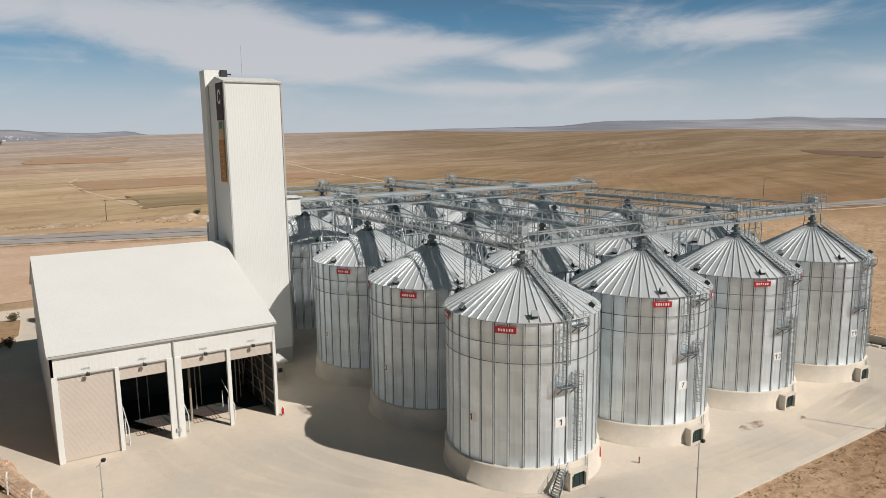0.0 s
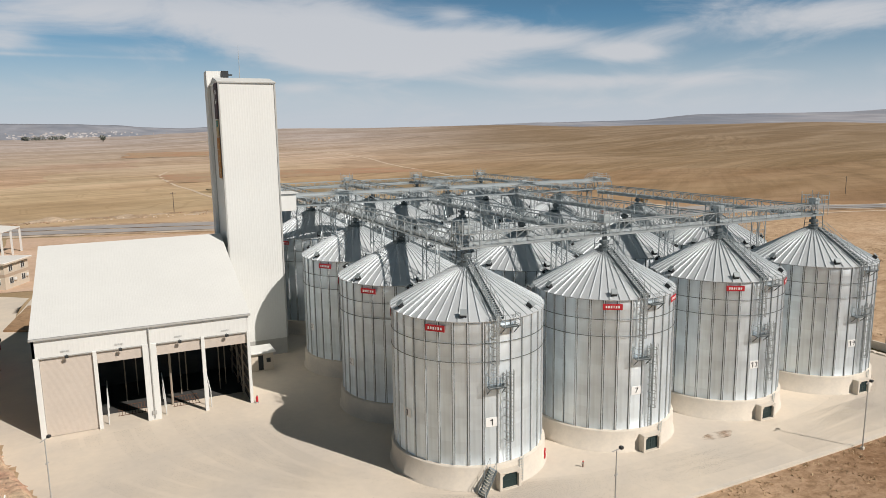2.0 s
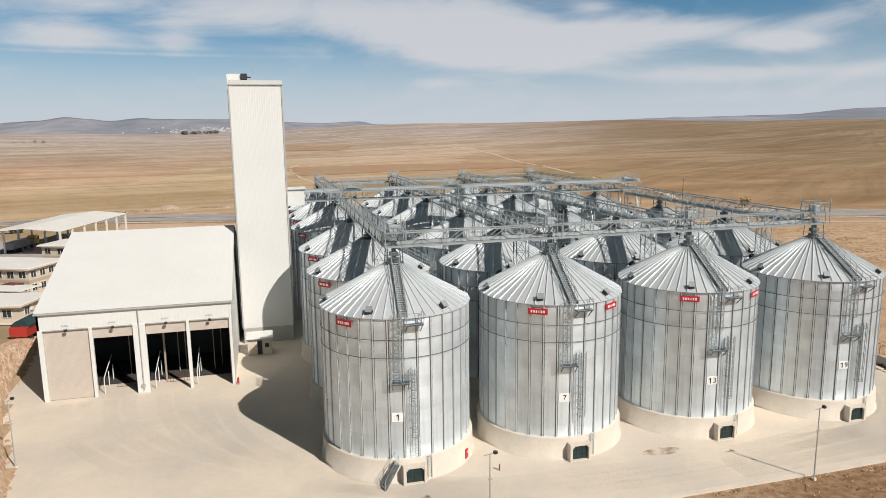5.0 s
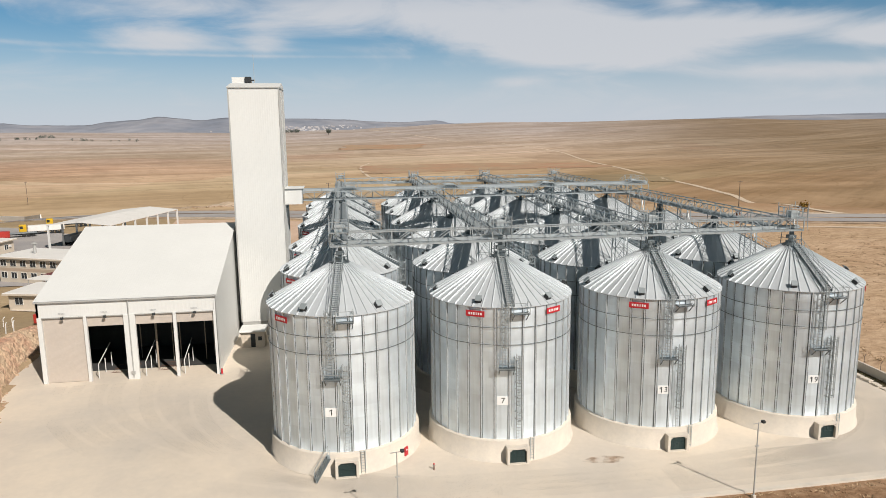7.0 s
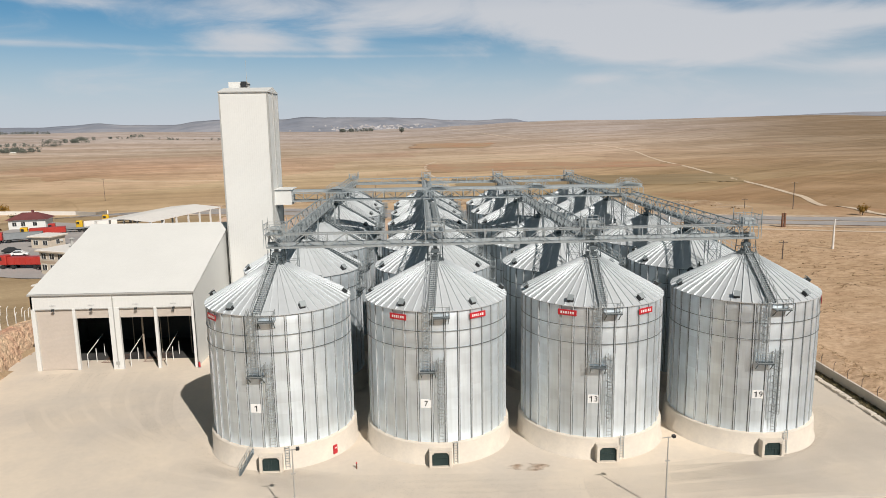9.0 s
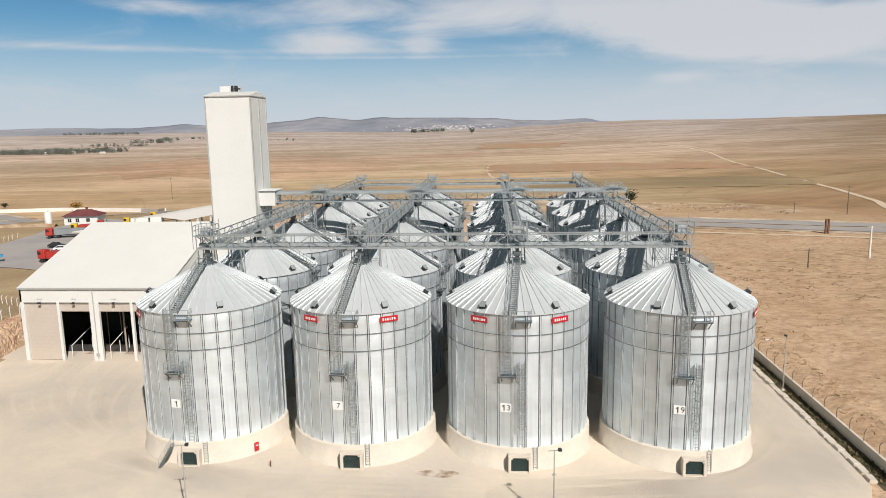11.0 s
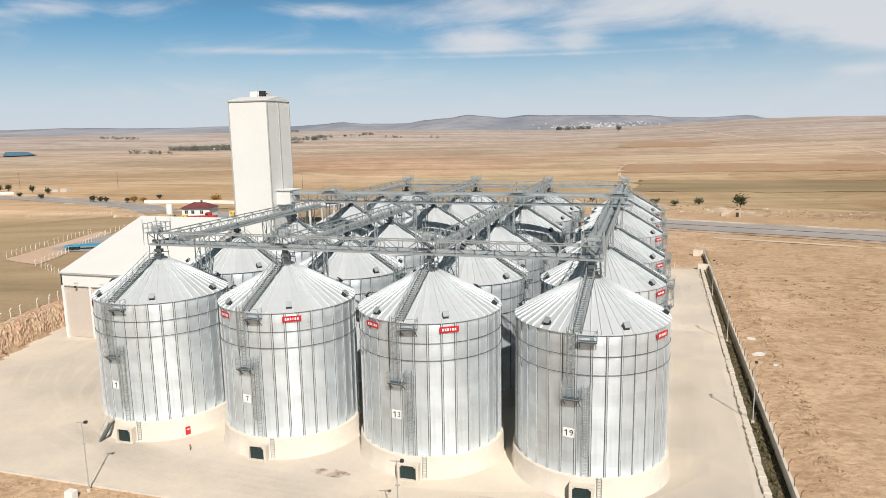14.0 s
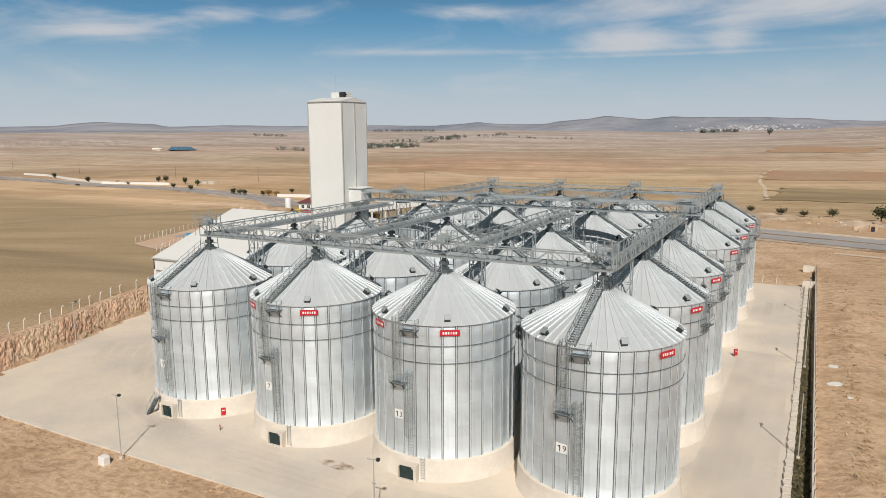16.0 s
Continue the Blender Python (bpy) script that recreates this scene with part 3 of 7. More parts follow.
# elevation in degrees, seen from over the yard, of the near crest and of the far hills, by bearing west of north
CREST = ((-100, 0.1), (-66, 0.05), (-59, 0.22), (-53, 0.38), (-45, 0.36), (-36, 0.34), (-30, 0.52), (-20, 0.46), (-12, 0.48), (-8, 0.40), (-4, 0.2), (0, 0.03), (8, -0.1), (14, 0.0), (22, 0.1), (40, 0.05), (60, 0.1), (100, 0.1))
HILLS = (
    (-100, 0.9), (-65, 0.95), (-61, 1.06), (-58, 1.20), (-55, 1.08), (-50, 1.10), (-45.6, 1.13), (-40.4, 0.76), (-33, 0.70), (-27, 0.55), (-20, 0.40), (-9, 0.45), (-7.5, 0.72), (-4.5, 0.60), (-2.3, 0.70), (0, 0.88), (3.5, 0.98),
    (7.4, 1.02), (9, 1.10), (11, 0.90), (12.5, 1.06), (13.9, 1.19), (15.7, 0.94), (17.3, 0.84), (19, 0.58), (22.5, 0.62), (24.3, 0.76), (26, 0.62), (28, 0.50), (34, 0.57), (37, 0.50), (40, 0.53), (44, 0.60), (48.5, 0.50), (50, 0.72), (53.5, 0.84), (57, 0.55), (60, 0.51), (100, 0.6))
EYE_X, EYE_Y, EYE_Z = 15, -65, 32.5


def along(table, d):
    for (a, p), (b, q) in zip(table, table[1:]):
        if d <= b:
            return lerp(p, q, step(a, b, max(a, d)))
    return table[-1][1]


def height(x, y):
    r = math.hypot(x - 20, y - 30)
    away = bank_x(y) - x
    z = -0.12
    z += 4.0 * step(0.6, 2.6, away) * step(-16, -5, y) * (1 - step(30, 62, y)) * (1 - 0.6 * step(40, 300, away))
    if x > 68.3:
        z += 0.45 * math.exp(-((x - 72.4 - 0.02 * y) / 1.0) ** 2) * (1 - step(95, 110, y)) * (0.6 + noise.noise((y / 3, x / 3, 6)))
        z += 0.5 * step(68.3, 72, x) * (1 - step(100, 130, y)) + 0.15 * noise.noise((x / 9, y / 9, 2))
    if r < 200:
        return z
    d, rc = math.hypot(x - EYE_X, y - EYE_Y), 2900
    bearing = math.degrees(math.atan2(EYE_X - x, y - EYE_Y))
    # the land falls away beyond the road, then climbs to the crest
    z -= 15.0 * step(205, 390, r) * step(-66, -34, bearing)
    roll = step(260, 800, r) * (1 - step(2300, 2900, d))
    z += roll * (2.2 * noise.noise((x / 210, y / 260, 0.3)) + 5.0 * noise.noise((x / 620, y / 620, 4.7)))
    if d > 1000:
        top = EYE_Z + rc * math.tan(radians(along(CREST, bearing)))
        z = lerp(z, top + 2.5 * noise.noise((x / 330, y / 330, 9.1)), step(1000, rc, d) ** 1.25)
        z -= max(0, d - rc) * 0.035
    return z


def axis(lo, mid_lo, mid_hi, hi, fine, growth):
    vals = list(np.arange(mid_lo, mid_hi + 0.1, fine))
    s, v = fine, vals[-1]
    while v < hi:
        s *= growth
        v = min(v + s, hi)
        vals.append(v)
    s, v = fine, vals[0]
    while v > lo:
        s *= growth
        v = max(v - s, lo)
        vals.insert(0, v)
    return vals


xs, ys = axis(-3600, -70, 90, 3600, 2.0, 1.028), axis(-700, -30, 110, 3700, 2.0, 1.028)
verts = [(x, y, height(x, y)) for y in ys for x in xs]
w = len(xs)
faces = [(j * w + i, j * w + i + 1, (j + 1) * w + i + 1, (j + 1) * w + i) for j in range(len(ys) - 1) for i in range(w - 1)]
me = bpy.data.meshes.new("ground")
me.from_pydata(verts, [], faces)
me.polygons.foreach_set("use_smooth", [True] * len(me.polygons))
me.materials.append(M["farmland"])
tagged(put("ground", me), "dry brown farmland rolling out to the horizon", kind="structure")

yard = [(58, -15.6), (63, -14.0), (65.4, -9.5), (65.8, 0), (66.3, 50), (67.2, 103), (-20, 101), (-46, 101), (-47.5, 80)]
bm = bmesh.new()
add_prism(bm, YARD_LEFT[::-1] + [(10, -16.4), (38, -16.2)] + yard, -0.5, 0.0)
setting("pavement", bm, "yard", "pale worn concrete yard with faint tyre marks")


# ---- grain silos ----
X0, SX = 0.35, 16.5
ROWS_Y = [0, 16.35, 32.7, 55.3, 71.65, 88.0]
R, WALL0, EAVE, APEX_R, APEX = 7.25, 2.2, 15.6, 0.95, 19.15
NP, NR = 34, 48


def around(deg, r=0.0, z=0.0):
    """A pose turned about the z axis; at 0 degrees the local -y axis points to the front, and +x follows at 90."""
    return Matrix.Rotation(radians(deg), 4, "Z") @ Matrix.Translation((0, -r, z))


def silo_meshes():
    out = {}
    half = math.pi / NP
    bm = bmesh.new()
    courses, prev = 12, None
    hgt = (EAVE - WALL0) / courses
    for c in range(courses):
        for r, z in ((R + 0.018, WALL0 + c * hgt), (R, WALL0 + (c + 1) * hgt - 0.02)):
            ring = [bm.verts.new((r * math.sin(a), -r * math.cos(a), z)) for a in (-half, 0, half)]
            if prev:
                for k in range(2):
                    bm.faces.new((prev[k], prev[k + 1], ring[k + 1], ring[k]))
            prev = ring
    out["wall_panel"] = mesh_of("wall_panel", bm, "steel", True)
    bm = bmesh.new()
    add_prism(bm, [(-0.125, 0.03), (-0.125, -0.012), (-0.064, -0.012), (-0.056, -0.10), (0.056, -0.10), (0.064, -0.012), (0.125, -0.012), (0.125, 0.03)], WALL0 - 0.02, EAVE - 0.05)
    # flange faces take the near-black: painted shadow lines beside each stiffener
    seams = [f.index for f in bm.faces if f.normal.y < -0.9 and abs(f.calc_center_median().x) > 0.07] if not bm.normal_update() else []
    out["stiffener"] = mesh_of("stiffener", bm, "stiffener")
    out["stiffener"].materials.append(M["gasket"])
    for i in seams:
        out["stiffener"].polygons[i].material_index = 1
    bm = bmesh.new()
    hr = math.pi / NR
    er, ez = R + 0.2, EAVE - 0.06
    lo = [(er * math.sin(a), -er * math.cos(a), ez) for a in (-hr, hr)]
    hi = [(APEX_R * math.sin(a), -APEX_R * math.cos(a), APEX) for a in (-hr, hr)]
    lo_in = [(x, y, z - 0.05) for x, y, z in lo]
    hi_in = [(x, y, z - 0.05) for x, y, z in hi]
    v = [bm.verts.new(p) for p in (*lo, *hi, *lo_in, *hi_in)]
    for f in ((0, 1, 3, 2), (4, 6, 7, 5), (0, 4, 5, 1), (2, 3, 7, 6)):
        bm.faces.new([v[i] for i in f])
    up = Vector((0, 0, 0.05))
    add_beam(bm, Vector(lo[1]) + up * 0.8, Vector(hi[1]) + up * 0.8, 0.04, 0.13)
    out["roof_panel"] = mesh_of("roof_panel", bm, "roof_steel")
    bm = bmesh.new()
    add_lathe(bm, [(R + 0.14 + 0.034 * math.cos(k * math.tau / 6), 0.034 * math.sin(k * math.tau / 6)) for k in range(6)], 96, True)
    out["wind_ring"] = mesh_of("wind_ring", bm, "dark_steel", True)
    bm = bmesh.new()
    add_lathe(bm, [(R + 0.02, EAVE - 0.16), (R + 0.10, EAVE - 0.16), (R + 0.17, EAVE - 0.07), (R + 0.02, EAVE - 0.02)], 64, True)
    out["eave_ring"] = mesh_of("eave_ring", bm, "dark_steel")
    bm = bmesh.new()
    add_lathe(bm, [(APEX_R + 0.06, APEX - 0.08), (APEX_R + 0.06, APEX + 0.06), (0.55, APEX + 0.28), (0.55, APEX + 0.5), (0.01, APEX + 0.52)], 32)
    out["apex_cap"] = mesh_of("apex_cap", bm, "dark_steel")
    bm = bmesh.new()
    add_box(bm, -0.2, -0.2, APEX + 0.45, 0.2, 0.2, 21.1, 0.02)
    add_box(bm, -0.42, -0.34, APEX + 0.75, 0.42, 0.34, APEX + 1.15, 0.04)
    out["inlet_chute"] = mesh_of("inlet_chute", bm, "dark_steel")
    out["frame"] = []
    for x, y in ((-0.8, -0.7), (0.8, -0.7), (0.8, 0.7), (-0.8, 0.7)):
        bm = bmesh.new()
        add_beam(bm, (x, y, APEX - 0.05), (x * 0.9, y * 0.9, 20.7), 0.07)
        out["frame"].append(mesh_of("support_leg", bm, "dark_steel"))
    for y in (-0.7, 0.7):
        bm = bmesh.new()
        add_beam(bm, (-0.8, y, APEX + 0.7), (0.8, y, APEX + 0.7), 0.05)
        out["frame"].append(mesh_of("tie_bar", bm, "dark_steel"))
    # roof vent: a squat upstand with a hooded mouth that opens down the slope
    bm = bmesh.new()
    add_box(bm, -0.24, -0.2, -0.05, 0.24, 0.22, 0.34, 0.02)
    lid = [(-0.30, -0.36, 0.36), (0.30, -0.36, 0.36), (0.30, 0.24, 0.52), (-0.30, 0.24, 0.52)]
    a, b = [bm.verts.new(p) for p in lid], [bm.verts.new((x, y, z + 0.06)) for x, y, z in lid]
    for i in range(4):
        bm.faces.new((a[i], a[(i + 1) % 4], b[(i + 1) % 4], b[i]))
    bm.faces.new(b)
    bm.faces.new(a[::-1])
    out["roof_vent"] = mesh_of("roof_vent", bm, "vent_steel")
    # black boards: the dark mouth, and shade painted on both flanks
    bm = bmesh.new()
    add_box(bm, -0.27, -0.25, 0.0, 0.25, -0.21, 0.38)
    add_prism(bm, [(-0.30, -0.30), (-0.25, -0.30), (-0.25, 0.24), (-0.30, 0.24)], -0.04, 0.44)
    add_prism(bm, [(0.25, -0.24), (0.27, -0.24), (0.27, 0.1), (0.25, 0.1)], -0.02, 0.38)
    out["vent_mouth"] = mesh_of("vent_mouth", bm, "black")
    # stair up the roof
    slope = math.atan2(APEX - ez, er - APEX_R)
    run = math.hypot(APEX - ez, er - APEX_R)
    bm = bmesh.new()
    for x in (-0.36, 0.36):
        add_beam(bm, (x, -er, ez + 0.14), (x, -APEX_R - 0.1, APEX + 0.14), 0.05, 0.24)
    out["stringers"] = mesh_of("stringers", bm, "dark_steel")
    bm = bmesh.new()
    n = 25
    for k in range(n):
        t = (k + 0.5) / n
        y, z = lerp(-er, -APEX_R, t), lerp(ez, APEX, t) + 0.2
        add_box(bm, -0.34, y - 0.075, z + 0.02, 0.34, y + 0.075, z + 0.06)
    out["treads"] = mesh_of("treads", bm, "roof_steel")
    bm = bmesh.new()
    for x in (-0.38, 0.38):
        for dz in (0.55, 1.0):
            add_beam(bm, (x, -er, ez + 0.14 + dz), (x, -APEX_R - 0.1, APEX + 0.14 + dz), 0.04)
        for k in range(8):
            t = k / 7
            y, z = lerp(-er, -APEX_R - 0.1, t), lerp(ez, APEX, t) + 0.14
            add_beam(bm, (x, y, z), (x, y, z + 1.0), 0.04)
    out["handrail"] = mesh_of("handrail", bm, "frame_steel")

    def platform(w, d):
        bm = bmesh.new()
        add_box(bm, -w / 2, -d, -0.05, w / 2, 0, 0.0)
        for x in (-w / 2 + 0.1, w / 2 - 0.1):
            add_beam(bm, (x, -d + 0.1, -0.05), (x, 0, -0.75), 0.07)
        rails = []
        for x in (-w / 2, w / 2):
            for y in (-d, -0.05):
                rail = bmesh.new()
                add_beam(rail, (x, y, 0), (x, y, 1.1), 0.05)
                rails.append(mesh_of("rail_post", rail, "frame_steel"))
        for z in (0.1, 0.55, 1.1):
            rail = bmesh.new()
            for p, q in (((-w / 2, -0.05, z), (-w / 2, -d, z)), ((-w / 2, -d, z), (w / 2, -d, z)), ((w / 2, -d, z), (w / 2, -0.05, z))):
                add_beam(rail, p, q, 0.04)
            rails.append(mesh_of("guard_rail", rail, "frame_steel"))
        return mesh_of("deck", bm, "dark_steel"), rails

    out["deck"], out["rails"] = platform(1.6, 0.85)

    def ladder(z0, z1, cage_from):
        bm = bmesh.new()
        for x in (-0.25, 0.25):
            add_beam(bm, (x, -0.28, z0), (x, -0.28, z1), 0.05)
        k = z0 + 0.3
        while k < z1:
            add_beam(bm, (-0.25, -0.28, k), (0.25, -0.28, k), 0.03)
            k += 0.3
        cage = bmesh.new()
        hoop = [(0.38 * math.cos(a), -0.30 - 0.68 * math.sin(a)) for a in np.linspace(-0.15, math.pi + 0.15, 8)]
        k = cage_from
        while k < z1:
            for (xa, ya), (xb, yb) in zip(hoop, hoop[1:]):
                add_beam(cage, (xa, ya, k), (xb, yb, k), 0.05)
            k += 0.75
        for x, y in hoop[1:-1]:
            add_beam(cage, (x, y, cage_from), (x, y, z1), 0.035)
        return mesh_of("ladder", bm, "frame_steel"), mesh_of("safety_cage", cage, "frame_steel")

    out["ladder_hi"], out["cage_hi"] = ladder(9.6, 16.2, 11.8)
    out["ladder_top"], out["cage_top"] = ladder(12.9, 16.2, 13.9)
    out["ladder_lo"], out["cage_lo"] = ladder(2.3, 11.0, 4.5)
    # concrete ring wall
    bm = bmesh.new()
    add_lathe(bm, [(7.86, -0.3), (7.84, 0.05), (7.66, 0.10), (7.62, 2.1), (7.56, 2.2), (6.6, 2.2)], 96)
    out["concrete_base"] = mesh_of("concrete_base", bm, "concrete", True)
    # portal with splayed cheek
    bm = bmesh.new()
    yf = -8.3
    add_box(bm, -1.12, yf, 0, -0.84, -7.2, 1.75, 0.03)
    add_box(bm, 0.84, yf, 0, 1.12, -7.2, 1.75, 0.03)
    add_box(bm, -0.85, yf + 0.01, 1.55, 0.85, -7.2, 1.74)
    add_box(bm, -0.85, yf + 0.01, 0, 0.85, -7.2, 0.10)
    for x in (-0.85, 0.73):
        add_beam(bm, (x + (0.02 if x < 0 else 0.10), yf + 0.12, 1.55), (x + (0.15 if x < 0 else -0.03), yf + 0.12, 1.42), 0.22, 0.22)
    out["portal"] = mesh_of("portal", bm, "concrete")
    bm = bmesh.new()
    add_box(bm, -0.85, -8.02, 0.10, 0.85, -7.9, 1.56)
    out["hatch"] = mesh_of("hatch", bm, "hatch")
    bm = bmesh.new()
    add_box(bm, -0.04, -8.05, 0.16, 0.04, -8.01, 1.5)
    out["hatch_bar"] = mesh_of("hatch_bar", bm, "hatch")
    bm = bmesh.new()
    add_box(bm, -0.80, -8.08, 0.75, 0.80, -8.05, 0.83)
    out["hatch_rail"] = mesh_of("hatch_rail", bm, "hatch")
    bm = bmesh.new()
    for x in (-0.2, 0.2):
        add_beam(bm, (x, -0.06, 0.05), (x, -0.06, 2.5), 0.05)
    for k in range(8):
        add_beam(bm, (-0.2, -0.06, 0.3 + 0.28 * k), (0.2, -0.06, 0.3 + 0.28 * k), 0.035)
    out["base_ladder"] = mesh_of("base_ladder", bm, "frame_steel")
    return out, slope


SM, ROOF_SLOPE = silo_meshes()


def make_silo(front):
    s = thing("grain_silo", "corrugated galvanised steel grain silo on a concrete ring base", "silo", "grain silos")
    put("concrete_base", SM["concrete_base"], s, label="low cast concrete ring")
    for k in range(NP):
        put("wall_panel", SM["wall_panel"], s, around((k + 0.5) * 360 / NP - 5.8))
        put("stiffener", SM["stiffener"], s, around(k * 360 / NP - 5.8, R + 0.022))
    for k in range(NR):
        put("roof_panel", SM["roof_panel"], s, around(k * 360 / NR))
    for z in (13.55, 11.85):
        put("wind_ring", SM["wind_ring"], s, Matrix.Translation((0, 0, z)))
    put("eave_ring", SM["eave_ring"], s)
    cap = put("apex_cap", SM["apex_cap"], s)
    put("inlet_chute", SM["inlet_chute"], cap)
    for piece in SM["frame"]:
        put(piece.name.split(".")[0], piece, cap)
    for a in (-30, 30, 90, 150, 210, 270):
        tilt = Matrix.Rotation(ROOF_SLOPE, 4, "X")
        vent = put("roof_vent", SM["roof_vent"], s, around(a, 6.75, EAVE + 0.32) @ tilt, "hooded steel roof vent")
        put("vent_mouth", SM["vent_mouth"], vent)
    stair = put("roof_stair", SM["stringers"], s, around(-5), "open steel stair up the roof")
    put("treads", SM["treads"], stair)
    put("handrail", SM["handrail"], stair)
    for a, z in ((2, 15.0), (-8, 9.6)) if front else ((2, 15.0), (-8, 12.9)):
        deck = put("platform", SM["deck"], s, around(a, R, z), "steel grating landing with rails")
        for rail in SM["rails"]:
            put(rail.name.split(".")[0], rail, deck)
    for a, key in ((-9, "hi"), (1.5, "lo")) if front else ((-9, "top"),):
        lad = put("ladder", SM["ladder_" + key], s, around(a, R), "caged steel ladder")
        put("safety_cage", SM["cage_" + key], lad)
    if front:
        put("base_ladder", SM["base_ladder"], s, around(11.5, 7.68), "short steel ladder up the concrete ring")
        por = put("portal", SM["portal"], s, label="concrete discharge portal")
        put("hatch", SM["hatch"], por, label="dark steel hatch")
        put("hatch_rail", SM["hatch_rail"], por)
        for k in range(5):
            put("hatch_bar", SM["hatch_bar"], por, Matrix.Translation((-0.64 + k * 0.32, 0, 0)))
    return s


def text_mesh(body, size, mat):
    """Upright figures side by side; a one is drawn with its flag."""
    joined = bmesh.new()
    pitch = 0.62 * size
    for k, figure in enumerate(body):
        x = (k - (len(body) - 1) / 2) * pitch
        if figure == "1":
            h, w2 = 0.37 * size, 0.065 * size
            bm = joined
            add_box(bm, x - w2 + 0.04, -h, 0, x + w2 + 0.04, h, 0.012)
            add_beam(bm, (x + 0.02, h - 0.05, 0.006), (x - 0.2 * size, h - 0.19 * size, 0.006), 0.11 * size, 0.012)
            continue
        cu = bpy.data.curves.new("text", "FONT")
        cu.body, cu.size, cu.align_x, cu.align_y, cu.extrude = figure, size, "CENTER", "CENTER", 0.006
        tmp = bpy.data.objects.new("text", cu)
        scene.collection.objects.link(tmp)
        bpy.context.view_layer.update()
        one = bpy.data.meshes.new_from_object(tmp.evaluated_get(bpy.context.evaluated_depsgraph_get()))
        bpy.data.objects.remove(tmp)
        one.transform(Matrix.Translation((x, 0, 0.006)))
        joined.from_mesh(one)
        bpy.data.meshes.remove(one)
    return mesh_of("digits", joined, mat)


bm = bmesh.new()
add_box(bm, -0.95, -0.04, -0.30, 0.95, 0.0, 0.30, 0.015)
PLATE = mesh_of("name_plate", bm, "red")
bm = bmesh.new()
for k in range(6):
    x = -0.60 + k * 0.24
    wd = 0.04 if k == 3 else 0.075
    add_box(bm, x - wd, -0.05, -0.12, x + wd, -0.038, 0.12)
BARS = mesh_of("lettering", bm, "lettering")
bm = bmesh.new()
add_box(bm, -0.57, -0.03, -0.44, 0.57, 0.0, 0.44, 0.01)
NUM_PLATE = mesh_of("number_plate", bm, "lettering")


def name_plate(s, deg):
    p = put("name_plate", PLATE, s, around(deg, R + 0.14, 14.85), "red enamel name plate")
    put("lettering", BARS, p, label="white block marks")


def number_plate(s, text, deg, z=6.2):
    p = put("number_plate", NUM_PLATE, s, around(deg, R * math.cos(math.pi / NP) + 0.03, z), "white number plate")
    put("digits", text_mesh(text, 0.78, "black"), p, Matrix.Translation((0, -0.04, 0)) @ Matrix.Rotation(radians(90), 4, "X"), "black digits " + text)


front_silo, rear_silo = make_silo(True), make_silo(False)
first = True
for c in range(4):
    for r, y in enumerate(ROWS_Y):
        turn = 0 if r == 0 else 84
        m = pose(X0 + c * SX + (-0.1, -0.03, 0.03, 0.1)[c] * r, y, 0, 0, 0, turn)
        proto = front_silo if r == 0 else rear_silo
        if (c, r) in ((0, 0), (0, 1)):
            s = proto
            s.matrix_basis = m
        else:
            s = copy_thing(proto, m)
        proto_done = s
        signs = []
        if r == 0:
            signs = [(-50,), (-31.5, 31.5), (-31.5, 31.5), (62,)][c]
        elif c == 3:
            signs = (62 - turn,)
        elif c == 0:
            signs = (-52 - turn,)
        if (c, r) == (0, 0):
            later = [(s, d) for d in (-50, -112)]
        elif (c, r) == (0, 1):
            later += [(s, d - turn) for d in (-52, -112)]
        else:
            for d in signs:
                name_plate(s, d)
        number = str(c * 6 + r + 1)
        if r == 0 and c:
            number_plate(s, number, -10.3)
        elif c == 0 and r > 1:
            number_plate(s, number, -77.8 - turn)
for s, d in later:
    name_plate(s, d)
number_plate(later[0][0], "1", -10.3)
number_plate(later[0][0], "1", -77.8)
number_plate(later[2][0], "2", -77.8 - 84)


